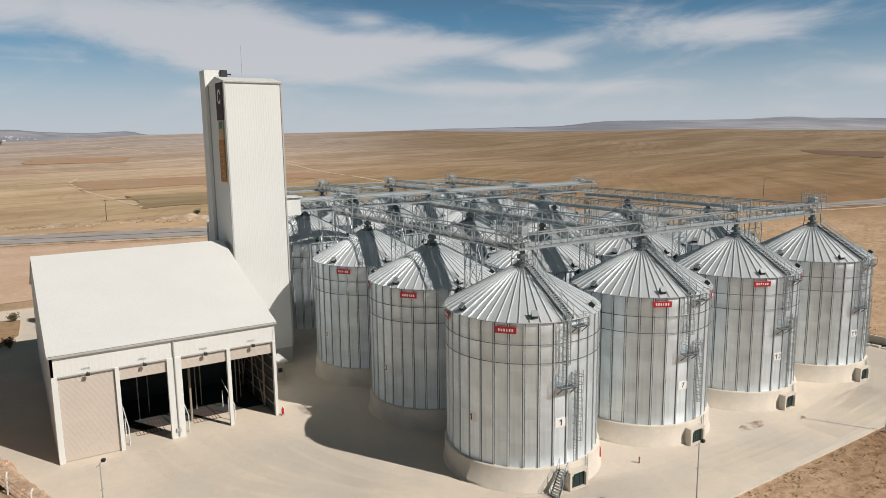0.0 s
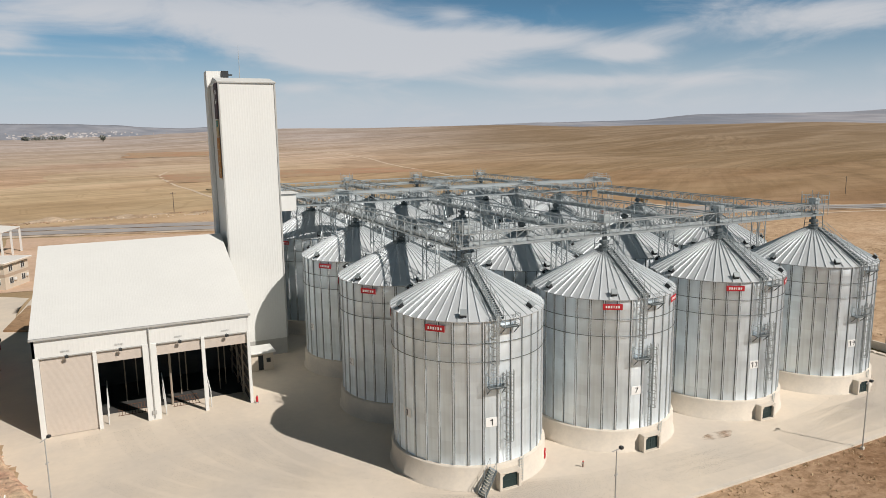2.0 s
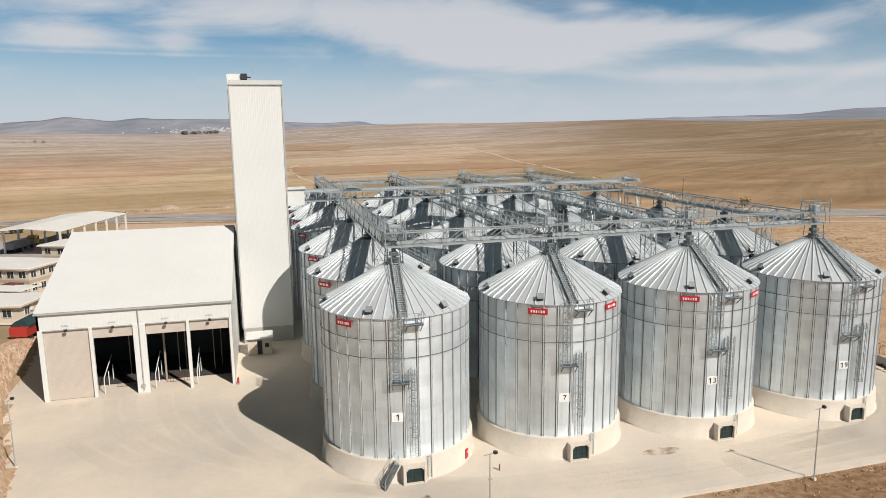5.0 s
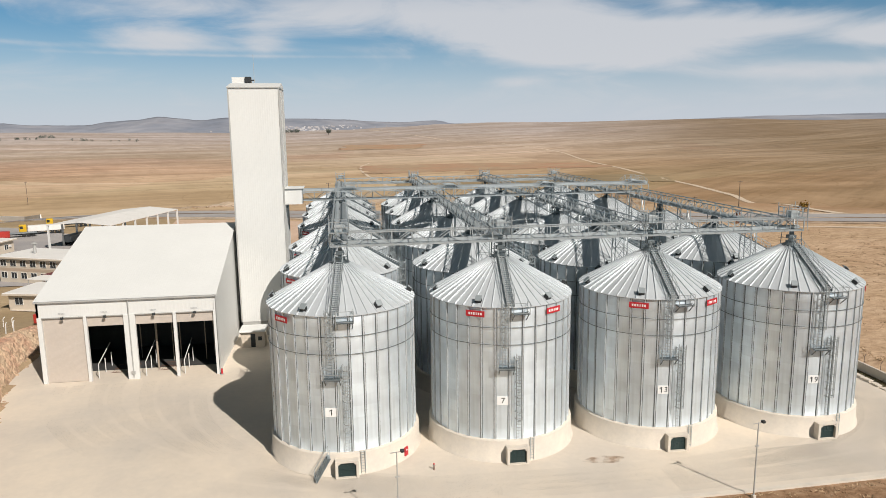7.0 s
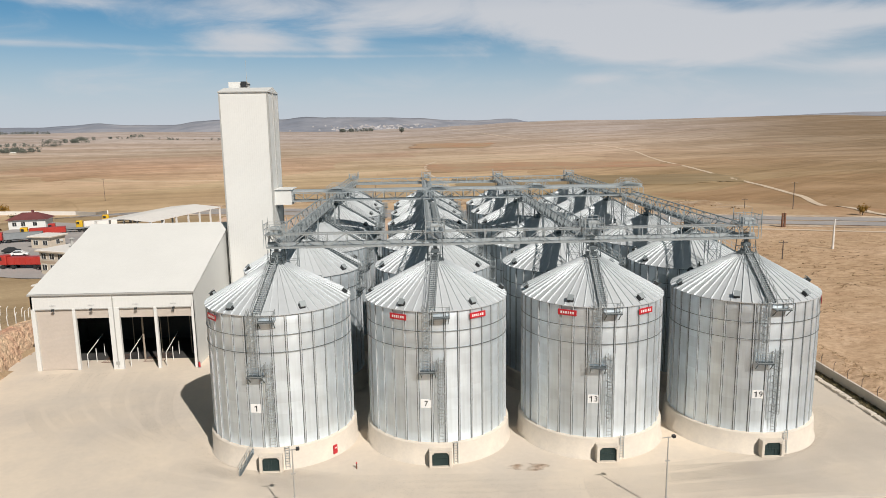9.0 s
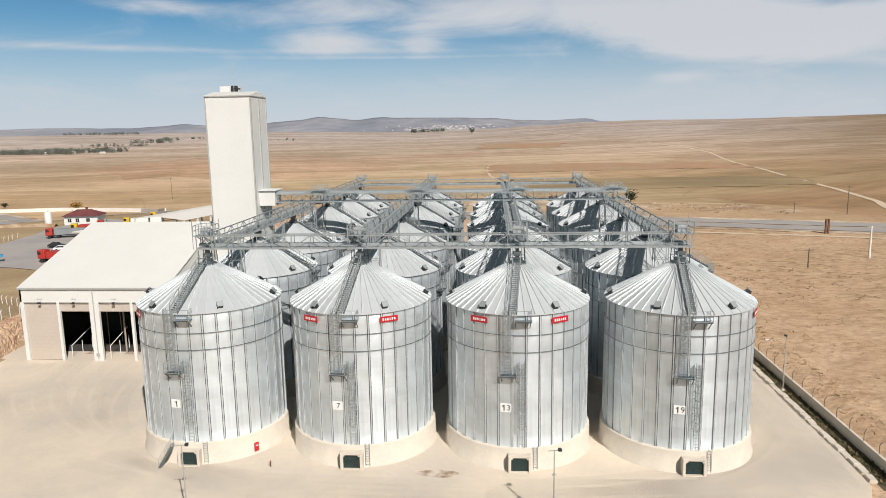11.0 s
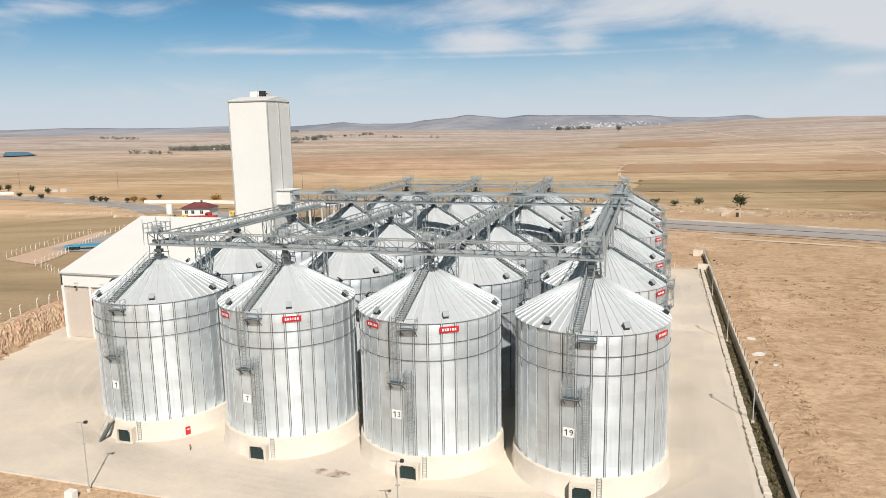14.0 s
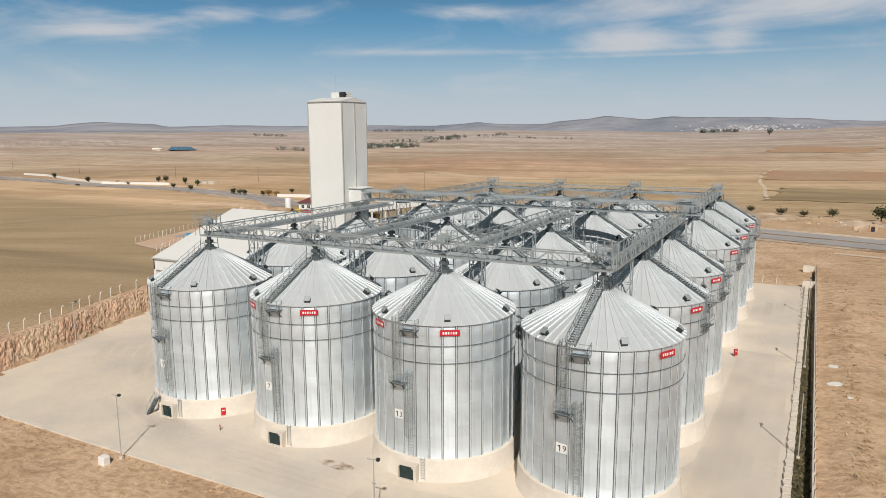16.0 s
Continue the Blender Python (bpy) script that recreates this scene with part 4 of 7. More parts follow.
# ---- conveyor bridges ----
def bridge(name, label, length, m, lo=20.85, hi=22.2, width=1.7, bay=2.05, gallery=False, steel="frame_steel", trough="cover"):
    """A lattice bridge along local +x, with a walkway and a covered conveyor inside."""
    b = thing(name, label, "conveyor bridge", "conveyor bridges", m)
    n = round(length / bay)
    bay = length / n
    post = bmesh.new()
    add_box(post, -0.04, -0.04, lo, 0.04, 0.04, hi)
    post = mesh_of("post", post, steel)
    dia = []
    for s in (0, 1):
        d = bmesh.new()
        add_beam(d, (0.04, 0, lo if s else hi), (bay - 0.04, 0, hi if s else lo), 0.07)
        dia.append(mesh_of("brace", d, steel))
    for y in (-width / 2, width / 2):
        for z, h in ((lo, 0.16), (hi, 0.12)):
            bm = bmesh.new()
            add_box(bm, 0, y - 0.06, z - h / 2, length, y + 0.06, z + h / 2)
            part("chord", bm, steel, b)
        for k in range(n + 1):
            put("post", post, b, Matrix.Translation((k * bay, y, 0)))
        for k in range(n):
            put("brace", dia[k % 2], b, Matrix.Translation((k * bay, y, 0)))
    bm = bmesh.new()
    add_box(bm, 0, -width / 2 + 0.07, lo + 0.02, length, -0.10, lo + 0.08)
    for k in range(4 * n):
        add_box(bm, k * bay / 4, -0.10, lo + 0.03, k * bay / 4 + 0.26, 0.03, lo + 0.07)
    for k in range(n + 1):
        add_box(bm, max(0, k * bay - 0.05), -width / 2 + 0.07, lo - 0.12, min(length, k * bay + 0.05), width / 2 - 0.07, lo + 0.015)
    part("walkway", bm, "grating", b, "steel grating walkway")
    z0 = hi + 0.10 if gallery else lo + 0.12
    tall = 0.34 if gallery else 0.26
    w2 = 0.85 if gallery else min(0.27, width / 4 - 0.07)
    yc = 0.0 if gallery else width / 4
    n2 = max(2, round(length / 3))
    for k in range(n2):
        xa, xb = k * length / n2, (k + 1) * length / n2 - 0.03
        bm = bmesh.new()
        pts = [(yc - w2, z0), (yc + w2, z0), (yc + w2, z0 + tall), (yc, z0 + tall + 0.12), (yc - w2, z0 + tall)]
        va, vb = [bm.verts.new((xa, *p)) for p in pts], [bm.verts.new((xb, *p)) for p in pts]
        for i in range(5):
            bm.faces.new((va[i], va[(i + 1) % 5], vb[(i + 1) % 5], vb[i]))
        bm.faces.new(va)
        bm.faces.new(vb[::-1])
        part("conveyor_cover", bm, trough, b, "covered steel conveyor trough")
    if not gallery:
        bm = bmesh.new()
        add_box(bm, 0.1, 0.035, lo + 0.03, length - 0.1, width / 2 - 0.08, lo + 0.08)
        part("drip_tray", bm, "grating", b)
    return b


XS = [X0 + c * SX for c in range(4)]
bridge("front_bridge", "galvanised lattice conveyor bridge over the first silo row", 51.4, pose(-0.55, 0, 0), width=1.15)
bridge("back_bridge", "galvanised lattice conveyor bridge over the last silo row", 51.4, pose(-0.55, 88.0, 0), 20.35, 21.6, 1.15)
bridge("main_bridge", "wide lattice bridge with a covered conveyor from the tower", 58.2, pose(-5.6, 44.0, 0), 21.3, 22.6, 2.6, 1.9, True)
for x in XS:
    bridge("column_bridge", "galvanised lattice conveyor bridge along a silo column", 41.2, pose(x, 1.0, 0, 0, 0, 90), 20.7, 22.0)
    bridge("column_bridge", "galvanised lattice conveyor bridge along a silo column", 41.2, pose(x, 45.8, 0, 0, 0, 90), 20.7, 22.0)


def lattice_tower(x, y, top, w=1.5, d=1.0, base=0.0):
    t = thing("support_tower", "slender galvanised lattice tower carrying a bridge", "support tower", "bridge support towers", pose(x, y, 0))
    corners = [(-w / 2, -d / 2), (w / 2, -d / 2), (w / 2, d / 2), (-w / 2, d / 2)]
    for cx, cy in corners:
        bm = bmesh.new()
        add_box(bm, cx - 0.05, cy - 0.05, base, cx + 0.05, cy + 0.05, top)
        part("leg", bm, "frame_steel", t)
    n = 8
    for k, (a, b) in enumerate(zip(corners, corners[1:] + corners[:1])):
        bm = bmesh.new()
        for j in range(n):
            z0, z1 = lerp(base, top, j / n), lerp(base, top, (j + 1) / n)
            p, q = (a, b) if j % 2 else (b, a)
            add_beam(bm, (*p, z0), (*q, z1), 0.05)
            add_beam(bm, (*a, z1 - 0.03), (*b, z1 - 0.03), 0.05)
        part("lattice", bm, "frame_steel", t)
    return t


for x in XS:
    for ya, yb in zip(ROWS_Y, ROWS_Y[1:]):
        if yb - ya < 17:
            lattice_tower(x, (ya + yb) / 2, 20.6)
    for dy in (-3.0, 3.0):
        lattice_tower(x, 44.0 + dy, 20.6, 2.2, 1.2)


def head_frame(x, y, z0, w, d, h, label):
    """A railed landing where bridges meet."""
    f = thing("junction_landing", label, "landing", "bridge landings", pose(x, y, z0))
    bm = bmesh.new()
    add_box(bm, -w / 2, -d / 2, -0.06, w / 2, d / 2, 0)
    part("deck", bm, "frame_steel", f)
    for sx in (-1, 1):
        for k in range(4):
            bm = bmesh.new()
            y1 = lerp(-d / 2, d / 2, k / 3)
            add_beam(bm, (sx * w / 2, y1, 0), (sx * w / 2, y1, h), 0.06)
            part("rail_post", bm, "frame_steel", f)
        for z in (h * 0.5, h):
            bm = bmesh.new()
            add_beam(bm, (sx * w / 2, -d / 2, z), (sx * w / 2, d / 2, z), 0.05)
            part("guard_rail", bm, "frame_steel", f)
    for sy in (-1, 1):
        for k in (1, 2):
            bm = bmesh.new()
            x1 = lerp(-w / 2, w / 2, k / 3)
            add_beam(bm, (x1, sy * d / 2, 0), (x1, sy * d / 2, h), 0.06)
            part("rail_post", bm, "frame_steel", f)
        for z in (h * 0.5, h):
            bm = bmesh.new()
            add_beam(bm, (-w / 2, sy * d / 2, z), (w / 2, sy * d / 2, z), 0.05)
            part("guard_rail", bm, "frame_steel", f)
    for sx in (-1, 1):
        for sy in (-1, 1):
            bm = bmesh.new()
            add_beam(bm, (sx * (w / 2 + 0.05), sy * (d / 2 + 0.05), -1.4), (sx * (w / 2 + 0.05), sy * (d / 2 + 0.05), h + 0.5), 0.05)
            part("corner_post", bm, "frame_steel", f)
    bm = bmesh.new()
    add_box(bm, -w / 4, -d / 5, 0, w / 6, d / 4, 0.7, 0.04)
    add_tube(bm, (w / 6, 0, 0.4), (w / 2.6, 0, 0.4), 0.22, 0.22, 10)
    part("drive_motor", bm, "cover", f, "grey conveyor drive")
    return f


def crossing_stair(x, y, z0):
    """A railed stair that climbs over the conveyor where bridges cross."""
    f = thing("crossing_stair", "railed steel stair over the crossing conveyors", "stair", "crossing stairs", pose(x, y, z0) @ Matrix.Diagonal((0.85, 0.95, 0.85, 1)))
    prof = [(-2.3, -0.1), (-1.1, 0.75), (1.1, 0.75), (2.3, -0.1)]
    for sy in (-1.35, 1.35):
        bm = bmesh.new()
        for (xa, za), (xb, zb) in zip(prof, prof[1:]):
            add_beam(bm, (xa, sy, za), (xb, sy, zb), 0.06, 0.16)
        part("stringer", bm, "frame_steel", f)
        for h in (0.5, 0.95):
            bm = bmesh.new()
            for (xa, za), (xb, zb) in zip(prof, prof[1:]):
                add_beam(bm, (xa, sy, za + h), (xb, sy, zb + h), 0.05)
            part("hand_rail", bm, "frame_steel", f)
        for xa, za in ((-2.3, -0.1), (-1.7, 0.32), (-1.1, 0.75), (0, 0.75), (1.1, 0.75), (1.7, 0.32), (2.3, -0.1)):
            bm = bmesh.new()
            add_beam(bm, (xa, sy, za), (xa, sy, za + 0.95), 0.05)
            part("rail_post", bm, "frame_steel", f)
        for xa in (-1.1, 1.1):
            bm = bmesh.new()
            add_beam(bm, (xa, sy, -2.0), (xa, sy, 0.72), 0.08)
            part("leg", bm, "frame_steel", f)
    bm = bmesh.new()
    for k in range(6):
        add_box(bm, -1.05 + k * 0.36, -1.3, 0.70, -0.78 + k * 0.36, 1.3, 0.76)
    part("deck", bm, "frame_steel", f)
    for s2 in (-1, 1):
        for k in range(5):
            t = (k + 0.5) / 5
            bm = bmesh.new()
            add_box(bm, s2 * lerp(2.3, 1.1, t) - 0.12, -1.3, 0.85 * t - 0.1, s2 * lerp(2.3, 1.1, t) + 0.12, -0.4, 0.85 * t - 0.06)
            part("tread", bm, "frame_steel", f)
    bm = bmesh.new()
    add_box(bm, -0.5, 0.2, 0.3, 0.4, 0.9, 0.95, 0.04)
    add_tube(bm, (0.4, 0.55, 0.6), (0.95, 0.55, 0.6), 0.2, 0.2, 10)
    part("drive_motor", bm, "cover", f, "grey conveyor drive")


for k, x in enumerate(XS):
    head_frame(x, 0.0, 22.3, 1.9, 2.2, 1.05, "small railed steel landing with a conveyor drive")
    head_frame(x, 88.0, 21.7, 1.9, 2.2, 1.05, "small railed steel landing with a conveyor drive")
    crossing_stair(x + (1.4 if k < 3 else 0.6), 44.0, 22.63)


# ---- intake shed ----
SHX0, SHX1, SHY0, SHY1, RIDGE_Y, EAVE_Z, RIDGE_Z = -38.75, -16.5, 23.4, 64.6, 44.0, 11.1, 18.0
shed = thing("intake_shed", "white sheet-metal intake shed with four vehicle bays", "shed")
T = 0.25


def ribbed(bm, x0, x1, z0, z1, y, pitch=0.5, deep=0.004):
    """A trapezoid-ribbed sheet in the plane y, ribs upright."""
    n = max(1, round((x1 - x0) / pitch))
    p = (x1 - x0) / n
    line = []
    for k in range(n):
        a = x0 + k * p
        line += [(a, y), (a + 0.55 * p, y), (a + 0.65 * p, y - deep), (a + 0.9 * p, y - deep)]
    line.append((x1, y))
    lo, hi = [bm.verts.new((x, yy, z0)) for x, yy in line], [bm.verts.new((x, yy, z1)) for x, yy in line]
    for k in range(len(line) - 1):
        bm.faces.new((lo[k], lo[k + 1], hi[k + 1], hi[k]))


BAYS = [(-38.2, -33.15), (-32.75, -28.2), (-26.75, -22.0), (-21.6, -16.85)]
DOOR_H = 8.9
bm = bmesh.new()
ribbed(bm, SHX0, SHX1, DOOR_H, EAVE_Z - 0.05, SHY0)
add_box(bm, SHX0, SHY0 + 0.02, DOOR_H, SHX1, SHY0 + T, EAVE_Z - 0.05)
part("front_wall", bm, "white", shed, "ribbed white sheet over the bays")
edges = [SHX0] + [v for bay in BAYS for v in bay] + [SHX1]
for a, b in zip(edges[::2], edges[1::2]):
    bm = bmesh.new()
    add_box(bm, a, SHY0 - 0.10, 0, b, SHY0 + 0.35, DOOR_H + 0.02, 0.02)
    part("bay_post", bm, "white", shed)
for x, s in ((SHX0, -1), (SHX1, 1)):
    bm = bmesh.new()
    outline = [(SHY0, 0), (SHY1, 0), (SHY1, EAVE_Z), (RIDGE_Y, RIDGE_Z - 0.05), (SHY0, EAVE_Z - 0.05)]
    if s > 0:
        outline = [(SHY0, 0), (SHY1, 0), (SHY1, EAVE_Z), (RIDGE_Y, RIDGE_Z - 0.05), (SHY0, EAVE_Z - 0.05)]
    a, b = [bm.verts.new((x, *p)) for p in outline], [bm.verts.new((x - s * T, *p)) for p in outline]
    for i in range(5):
        bm.faces.new((a[i], a[(i + 1) % 5], b[(i + 1) % 5], b[i]))
    bm.faces.new(a)
    bm.faces.new(b[::-1])
    part("side_wall", bm, "white", shed)
bm = bmesh.new()
add_box(bm, SHX0, SHY1 - T, 0, SHX1, SHY1, EAVE_Z)
part("back_wall", bm, "white", shed)
# two roof slopes of ribbed sheet
for y0, z0, sgn in ((SHY0 - 0.18, EAVE_Z - 0.02, 1), (SHY1 + 0.18, EAVE_Z - 0.02, -1)):
    bm = bmesh.new()
    n = 74
    line = []
    for k in range(n):
        xa, xb = lerp(SHX0 - 0.2, SHX1 + 0.2, k / n), lerp(SHX0 - 0.2, SHX1 + 0.2, (k + 1) / n)
        line += [(xa, 0.0), (xb - 0.09, 0.0), (xb - 0.07, 0.0025), (xb - 0.02, 0.0025)]
    line.append((SHX1 + 0.2, 0.0))
    lo, hi = [bm.verts.new((x, y0, z0 + d)) for x, d in line], [bm.verts.new((x, RIDGE_Y, RIDGE_Z + d)) for x, d in line]
    for k in range(len(line) - 1):
        bm.faces.new((lo[k], lo[k + 1], hi[k + 1], hi[k]))
    q = [bm.verts.new(p) for p in ((SHX0 - 0.2, y0, z0 - 0.12), (SHX1 + 0.2, y0, z0 - 0.12), (SHX1 + 0.2, RIDGE_Y, RIDGE_Z - 0.12), (SHX0 - 0.2, RIDGE_Y, RIDGE_Z - 0.12))]
    bm.faces.new(q)
    part("roof_slope", bm, "white", shed, "white ribbed sheet roof")
bm = bmesh.new()
add_box(bm, SHX0 - 0.2, SHY0 - 0.32, EAVE_Z - 0.27, SHX1 + 0.2, SHY0 - 0.13, EAVE_Z - 0.05, 0.03)
part("gutter", bm, "grey_trim", shed, "grey eaves gutter")
for x in (-27.45,):
    bm = bmesh.new()
    add_tube(bm, (x, SHY0 - 0.2, 0.3), (x, SHY0 - 0.2, EAVE_Z - 0.3), 0.07)
    part("downpipe", bm, "grey_trim", shed)


def shutter(x0, x1, z0, z1, y):
    bm = bmesh.new()
    n = max(2, int((z1 - z0) / 0.12))
    line = []
    for k in range(n + 1):
        z = lerp(z0, z1, k / n)
        line += [(y, z), (y - 0.007, z + 0.5 * (z1 - z0) / n)]
    line = line[:-1]
    a, b = [bm.verts.new((x0, *p)) for p in line], [bm.verts.new((x1, *p)) for p in line]
    for i in range(len(line) - 1):
        bm.faces.new((a[i], a[i + 1], b[i + 1], b[i]))
    add_box(bm, x0, y + 0.01, z0, x1, y + 0.04, z1)
    return bm


for k, (a, b) in enumerate(BAYS):
    low = 0.05 if k == 0 else 7.45
    part("roller_shutter", shutter(a + 0.02, b - 0.02, low, DOOR_H, SHY0 + 0.2), "shutter", shed, "closed beige roller shutter" if k == 0 else "beige roller shutter rolled up")
    bm = bmesh.new()
    add_box(bm, a + 0.02, SHY0 - 0.08, DOOR_H - 0.12, b - 0.02, SHY0 + 0.15, DOOR_H - 0.005)
    part("lintel_trim", bm, "grey_trim", shed)
    bm = bmesh.new()
    xm = (a + b) / 2
    for j in range(5):
        add_box(bm, xm - 0.42 + j * 0.17, SHY0 - 0.075, 9.3, xm - 0.31 + j * 0.17, SHY0 - 0.055, 9.46)
    part("bay_lettering", bm, "pale_grey", shed, "small grey marks over the bay")
    bm = bmesh.new()
    add_beam(bm, (xm + 0.1, SHY0, DOOR_H + 0.05), (xm + 0.1, SHY0 - 0.35, DOOR_H), 0.05)
    add_box(bm, xm - 0.08, SHY0 - 0.55, DOOR_H - 0.22, xm + 0.28, SHY0 - 0.3, DOOR_H + 0.08, 0.03)
    part("flood_light", bm, "black", shed, "small black flood light")
# added near-black sheets on walls, back and ceiling darken the bays' inside
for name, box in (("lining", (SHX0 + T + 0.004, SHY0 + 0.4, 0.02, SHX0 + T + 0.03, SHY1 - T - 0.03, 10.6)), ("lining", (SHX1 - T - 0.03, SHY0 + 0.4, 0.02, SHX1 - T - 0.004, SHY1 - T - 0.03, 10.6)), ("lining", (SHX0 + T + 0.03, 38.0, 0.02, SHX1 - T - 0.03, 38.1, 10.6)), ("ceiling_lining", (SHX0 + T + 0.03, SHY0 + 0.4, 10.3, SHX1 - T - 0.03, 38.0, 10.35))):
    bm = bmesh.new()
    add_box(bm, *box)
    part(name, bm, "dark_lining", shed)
# inside: braced girts on the side wall, steel grates over the pits
for z in (1.2, 2.6, 4.0, 5.4, 6.8, 8.2):
    bm = bmesh.new()
    add_box(bm, SHX1 - T - 0.18, SHY0 + 0.5, z, SHX1 - T - 0.035, 37.9, z + 0.14)
    part("girt", bm, "pale_beam", shed, "pale steel wall girt")
for y in (26.6, 31.0, 35.4):
    bm = bmesh.new()
    add_box(bm, SHX1 - T - 0.36, y, 0.02, SHX1 - T - 0.19, y + 0.2, 10.2)
    part("column", bm, "pale_beam", shed)
for ya, yb in ((26.7, 31.0), (35.4, 31.2)):
    bm = bmesh.new()
    add_beam(bm, (SHX1 - T - 0.42, ya, 0.3), (SHX1 - T - 0.42, yb, 8.6), 0.1)
    part("wall_brace", bm, "pale_beam", shed)
for x0 in (-31.6, -25.6):
    grate = thing("intake_grate", "rust-brown steel bar grate over the intake pit", "grate", "intake grates", pose(x0 + 0.4, 26.3, 0))
    for k in range(9):
        bm = bmesh.new()
        add_box(bm, k * 0.35, 0, 0.004, k * 0.35 + 0.045, 3.4, 0.04)
        part("bar", bm, "rust", grate)
    for k in range(3):
        bm = bmesh.new()
        add_box(bm, -0.1, k * 1.66, 0.04, 2.95, k * 1.66 + 0.05, 0.07)
        part("cross_bar", bm, "rust", grate)
for x in (-27.75,):
    bm = bmesh.new()
    add_box(bm, x, SHY0 - 0.24, 0.7, x + 0.5, SHY0 - 0.105, 1.15, 0.02)
    part("socket_box", bm, "grey_trim", shed, "small grey wall box")
for x, y, r in ((-25.3, 27.2, 0.14), (-24.0, 30.5, 0.07), (-23.2, 31.5, 0.07), (-30.2, 31.0, 0.07), (-28.9, 32.5, 0.07), (-19.4, 30.0, 0.07), (-18.5, 31.5, 0.07)):
    bm = bmesh.new()
    add_tube(bm, (x, y, 0.02), (x, y, 10.2), r, r, 8)
    part("drop_pipe", bm, "pale_beam", shed, "dusty upright steel pipe")
# inside: pit handrails
for x0 in (-32.2, -26.2, -21.2):
    rail = thing("ramp_rail", "white painted pipe handrail beside the intake pit", "handrail", "bay handrails")
    for y in (24.4, 27.0, 29.6):
        bm = bmesh.new()
        add_tube(bm, (x0, y, 0), (x0, y, 2.0), 0.06)
        part("post", bm, "white", rail)
    bm = bmesh.new()
    add_tube(bm, (x0, 24.4, 1.95), (x0, 29.6, 3.4), 0.06)
    part("top_rail", bm, "white", rail)
# near-black sheet over the inner floor, painting the bays' shade
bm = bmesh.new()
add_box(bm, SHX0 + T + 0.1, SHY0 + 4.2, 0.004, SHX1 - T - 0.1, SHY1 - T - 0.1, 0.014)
part("intake_grate", bm, "dark_lining", shed, "near-black floor sheet standing in for the bays' shade")

# ---- workhouse tower ----
TX0, TX1, TY0, TY1, TZ, TRZ = -15.75, -8.25, 40.6, 48.2, 38.9, 39.7
tower = thing("elevator_tower", "tall white sheet-clad grain elevator tower", "tower")


def clad(x0, x1, y0, y1, z0, z1, pitch=0.34, deep=0.0045):
    """Four upright walls of ribbed sheet."""
    bm = bmesh.new()
    line = []
    for (ax, ay), (bx, by) in (((x0, y0), (x1, y0)), ((x1, y0), (x1, y1)), ((x1, y1), (x0, y1)), ((x0, y1), (x0, y0))):
        length = math.hypot(bx - ax, by - ay)
        n = round(length / pitch)
        ux, uy = (bx - ax) / length, (by - ay) / length
        nx, ny = uy, -ux
        for k in range(n):
            for f, d in ((0, 0), (0.55, 0), (0.65, deep), (0.9, deep)):
                s = (k + f) * length / n
                line.append((ax + ux * s + nx * d, ay + uy * s + ny * d))
    lo, hi = [bm.verts.new((x, y, z0)) for x, y in line], [bm.verts.new((x, y, z1)) for x, y in line]
    n = len(line)
    for k in range(n):
        bm.faces.new((lo[k], lo[(k + 1) % n], hi[(k + 1) % n], hi[k]))
    bm.faces.new(hi)
    return bm


part("cladding", clad(TX0, TX1, TY0, TY1, 2.4, TZ - 0.1), "white", tower, "white ribbed wall sheet")
bm = bmesh.new()
add_box(bm, TX0 + 0.05, TY0 + 0.05, 0, TX1 - 0.05, TY1 - 0.05, 2.4)
part("plinth", bm, "grey_trim", tower, "grey plinth")
bm = bmesh.new()
outline = [(TY0 - 0.15, TZ - 0.1), (TY1 + 0.15, TZ - 0.1), (TY1 + 0.15, TZ + 0.05), ((TY0 + TY1) / 2, TRZ), (TY0 - 0.15, TZ + 0.05)]
a, b = [bm.verts.new((TX0 - 0.15, *p)) for p in outline], [bm.verts.new((TX1 + 0.15, *p)) for p in outline]
for i in range(5):
    bm.faces.new((a[i], a[(i + 1) % 5], b[(i + 1) % 5], b[i]))
bm.faces.new(a)
bm.faces.new(b[::-1])
part("roof", bm, "white", tower)
for (x, y) in ((TX0, TY0), (TX1, TY0), (TX1, TY1), (TX0, TY1)):
    bm = bmesh.new()
    add_box(bm, x - 0.1, y - 0.1, 2.4, x + 0.1, y + 0.1, TZ - 0.12)
    part("corner_trim", bm, "grey_trim", tower)
bm = bmesh.new()
add_box(bm, TX0 - 0.17, TY0 - 0.19, TZ - 0.16, TX1 + 0.17, TY0 - 0.10, TZ + 0.02)
part("eaves_trim", bm, "grey_trim", tower)
bm = bmesh.new()
add_box(bm, TX1 - 0.02, 44.3, 20, TX1 + 0.14, 44.55, TRZ - 0.2)
part("downpipe", bm, "grey_trim", tower)
part("stair_shaft", clad(-16.2, -13.3, 48.35, 51.0, 0, 40.9), "white", tower, "narrow white shaft rising past the roof")
bm = bmesh.new()
add_box(bm, -14.1, 48.0, 40.0, -13.15, 48.9, 40.95, 0.05)
add_box(bm, -13.2, 48.2, 40.3, -12.6, 48.5, 40.5)
part("roof_fan", bm, "black", tower, "black roof fan housing")
bm = bmesh.new()
add_tube(bm, (-12.2, 44.4, TRZ - 0.1), (-12.2, 44.4, TRZ + 4.4), 0.04, 0.02, 6)
part("mast", bm, "grey_trim", tower, "thin lightning mast")
# conveyor outlet housing
bm = bmesh.new()
add_box(bm, TX1 - 0.1, 42.2, 20.8, -5.6, 45.6, 23.3)
part("outlet_housing", bm, "white", tower, "white conveyor outlet housing")
bm = bmesh.new()
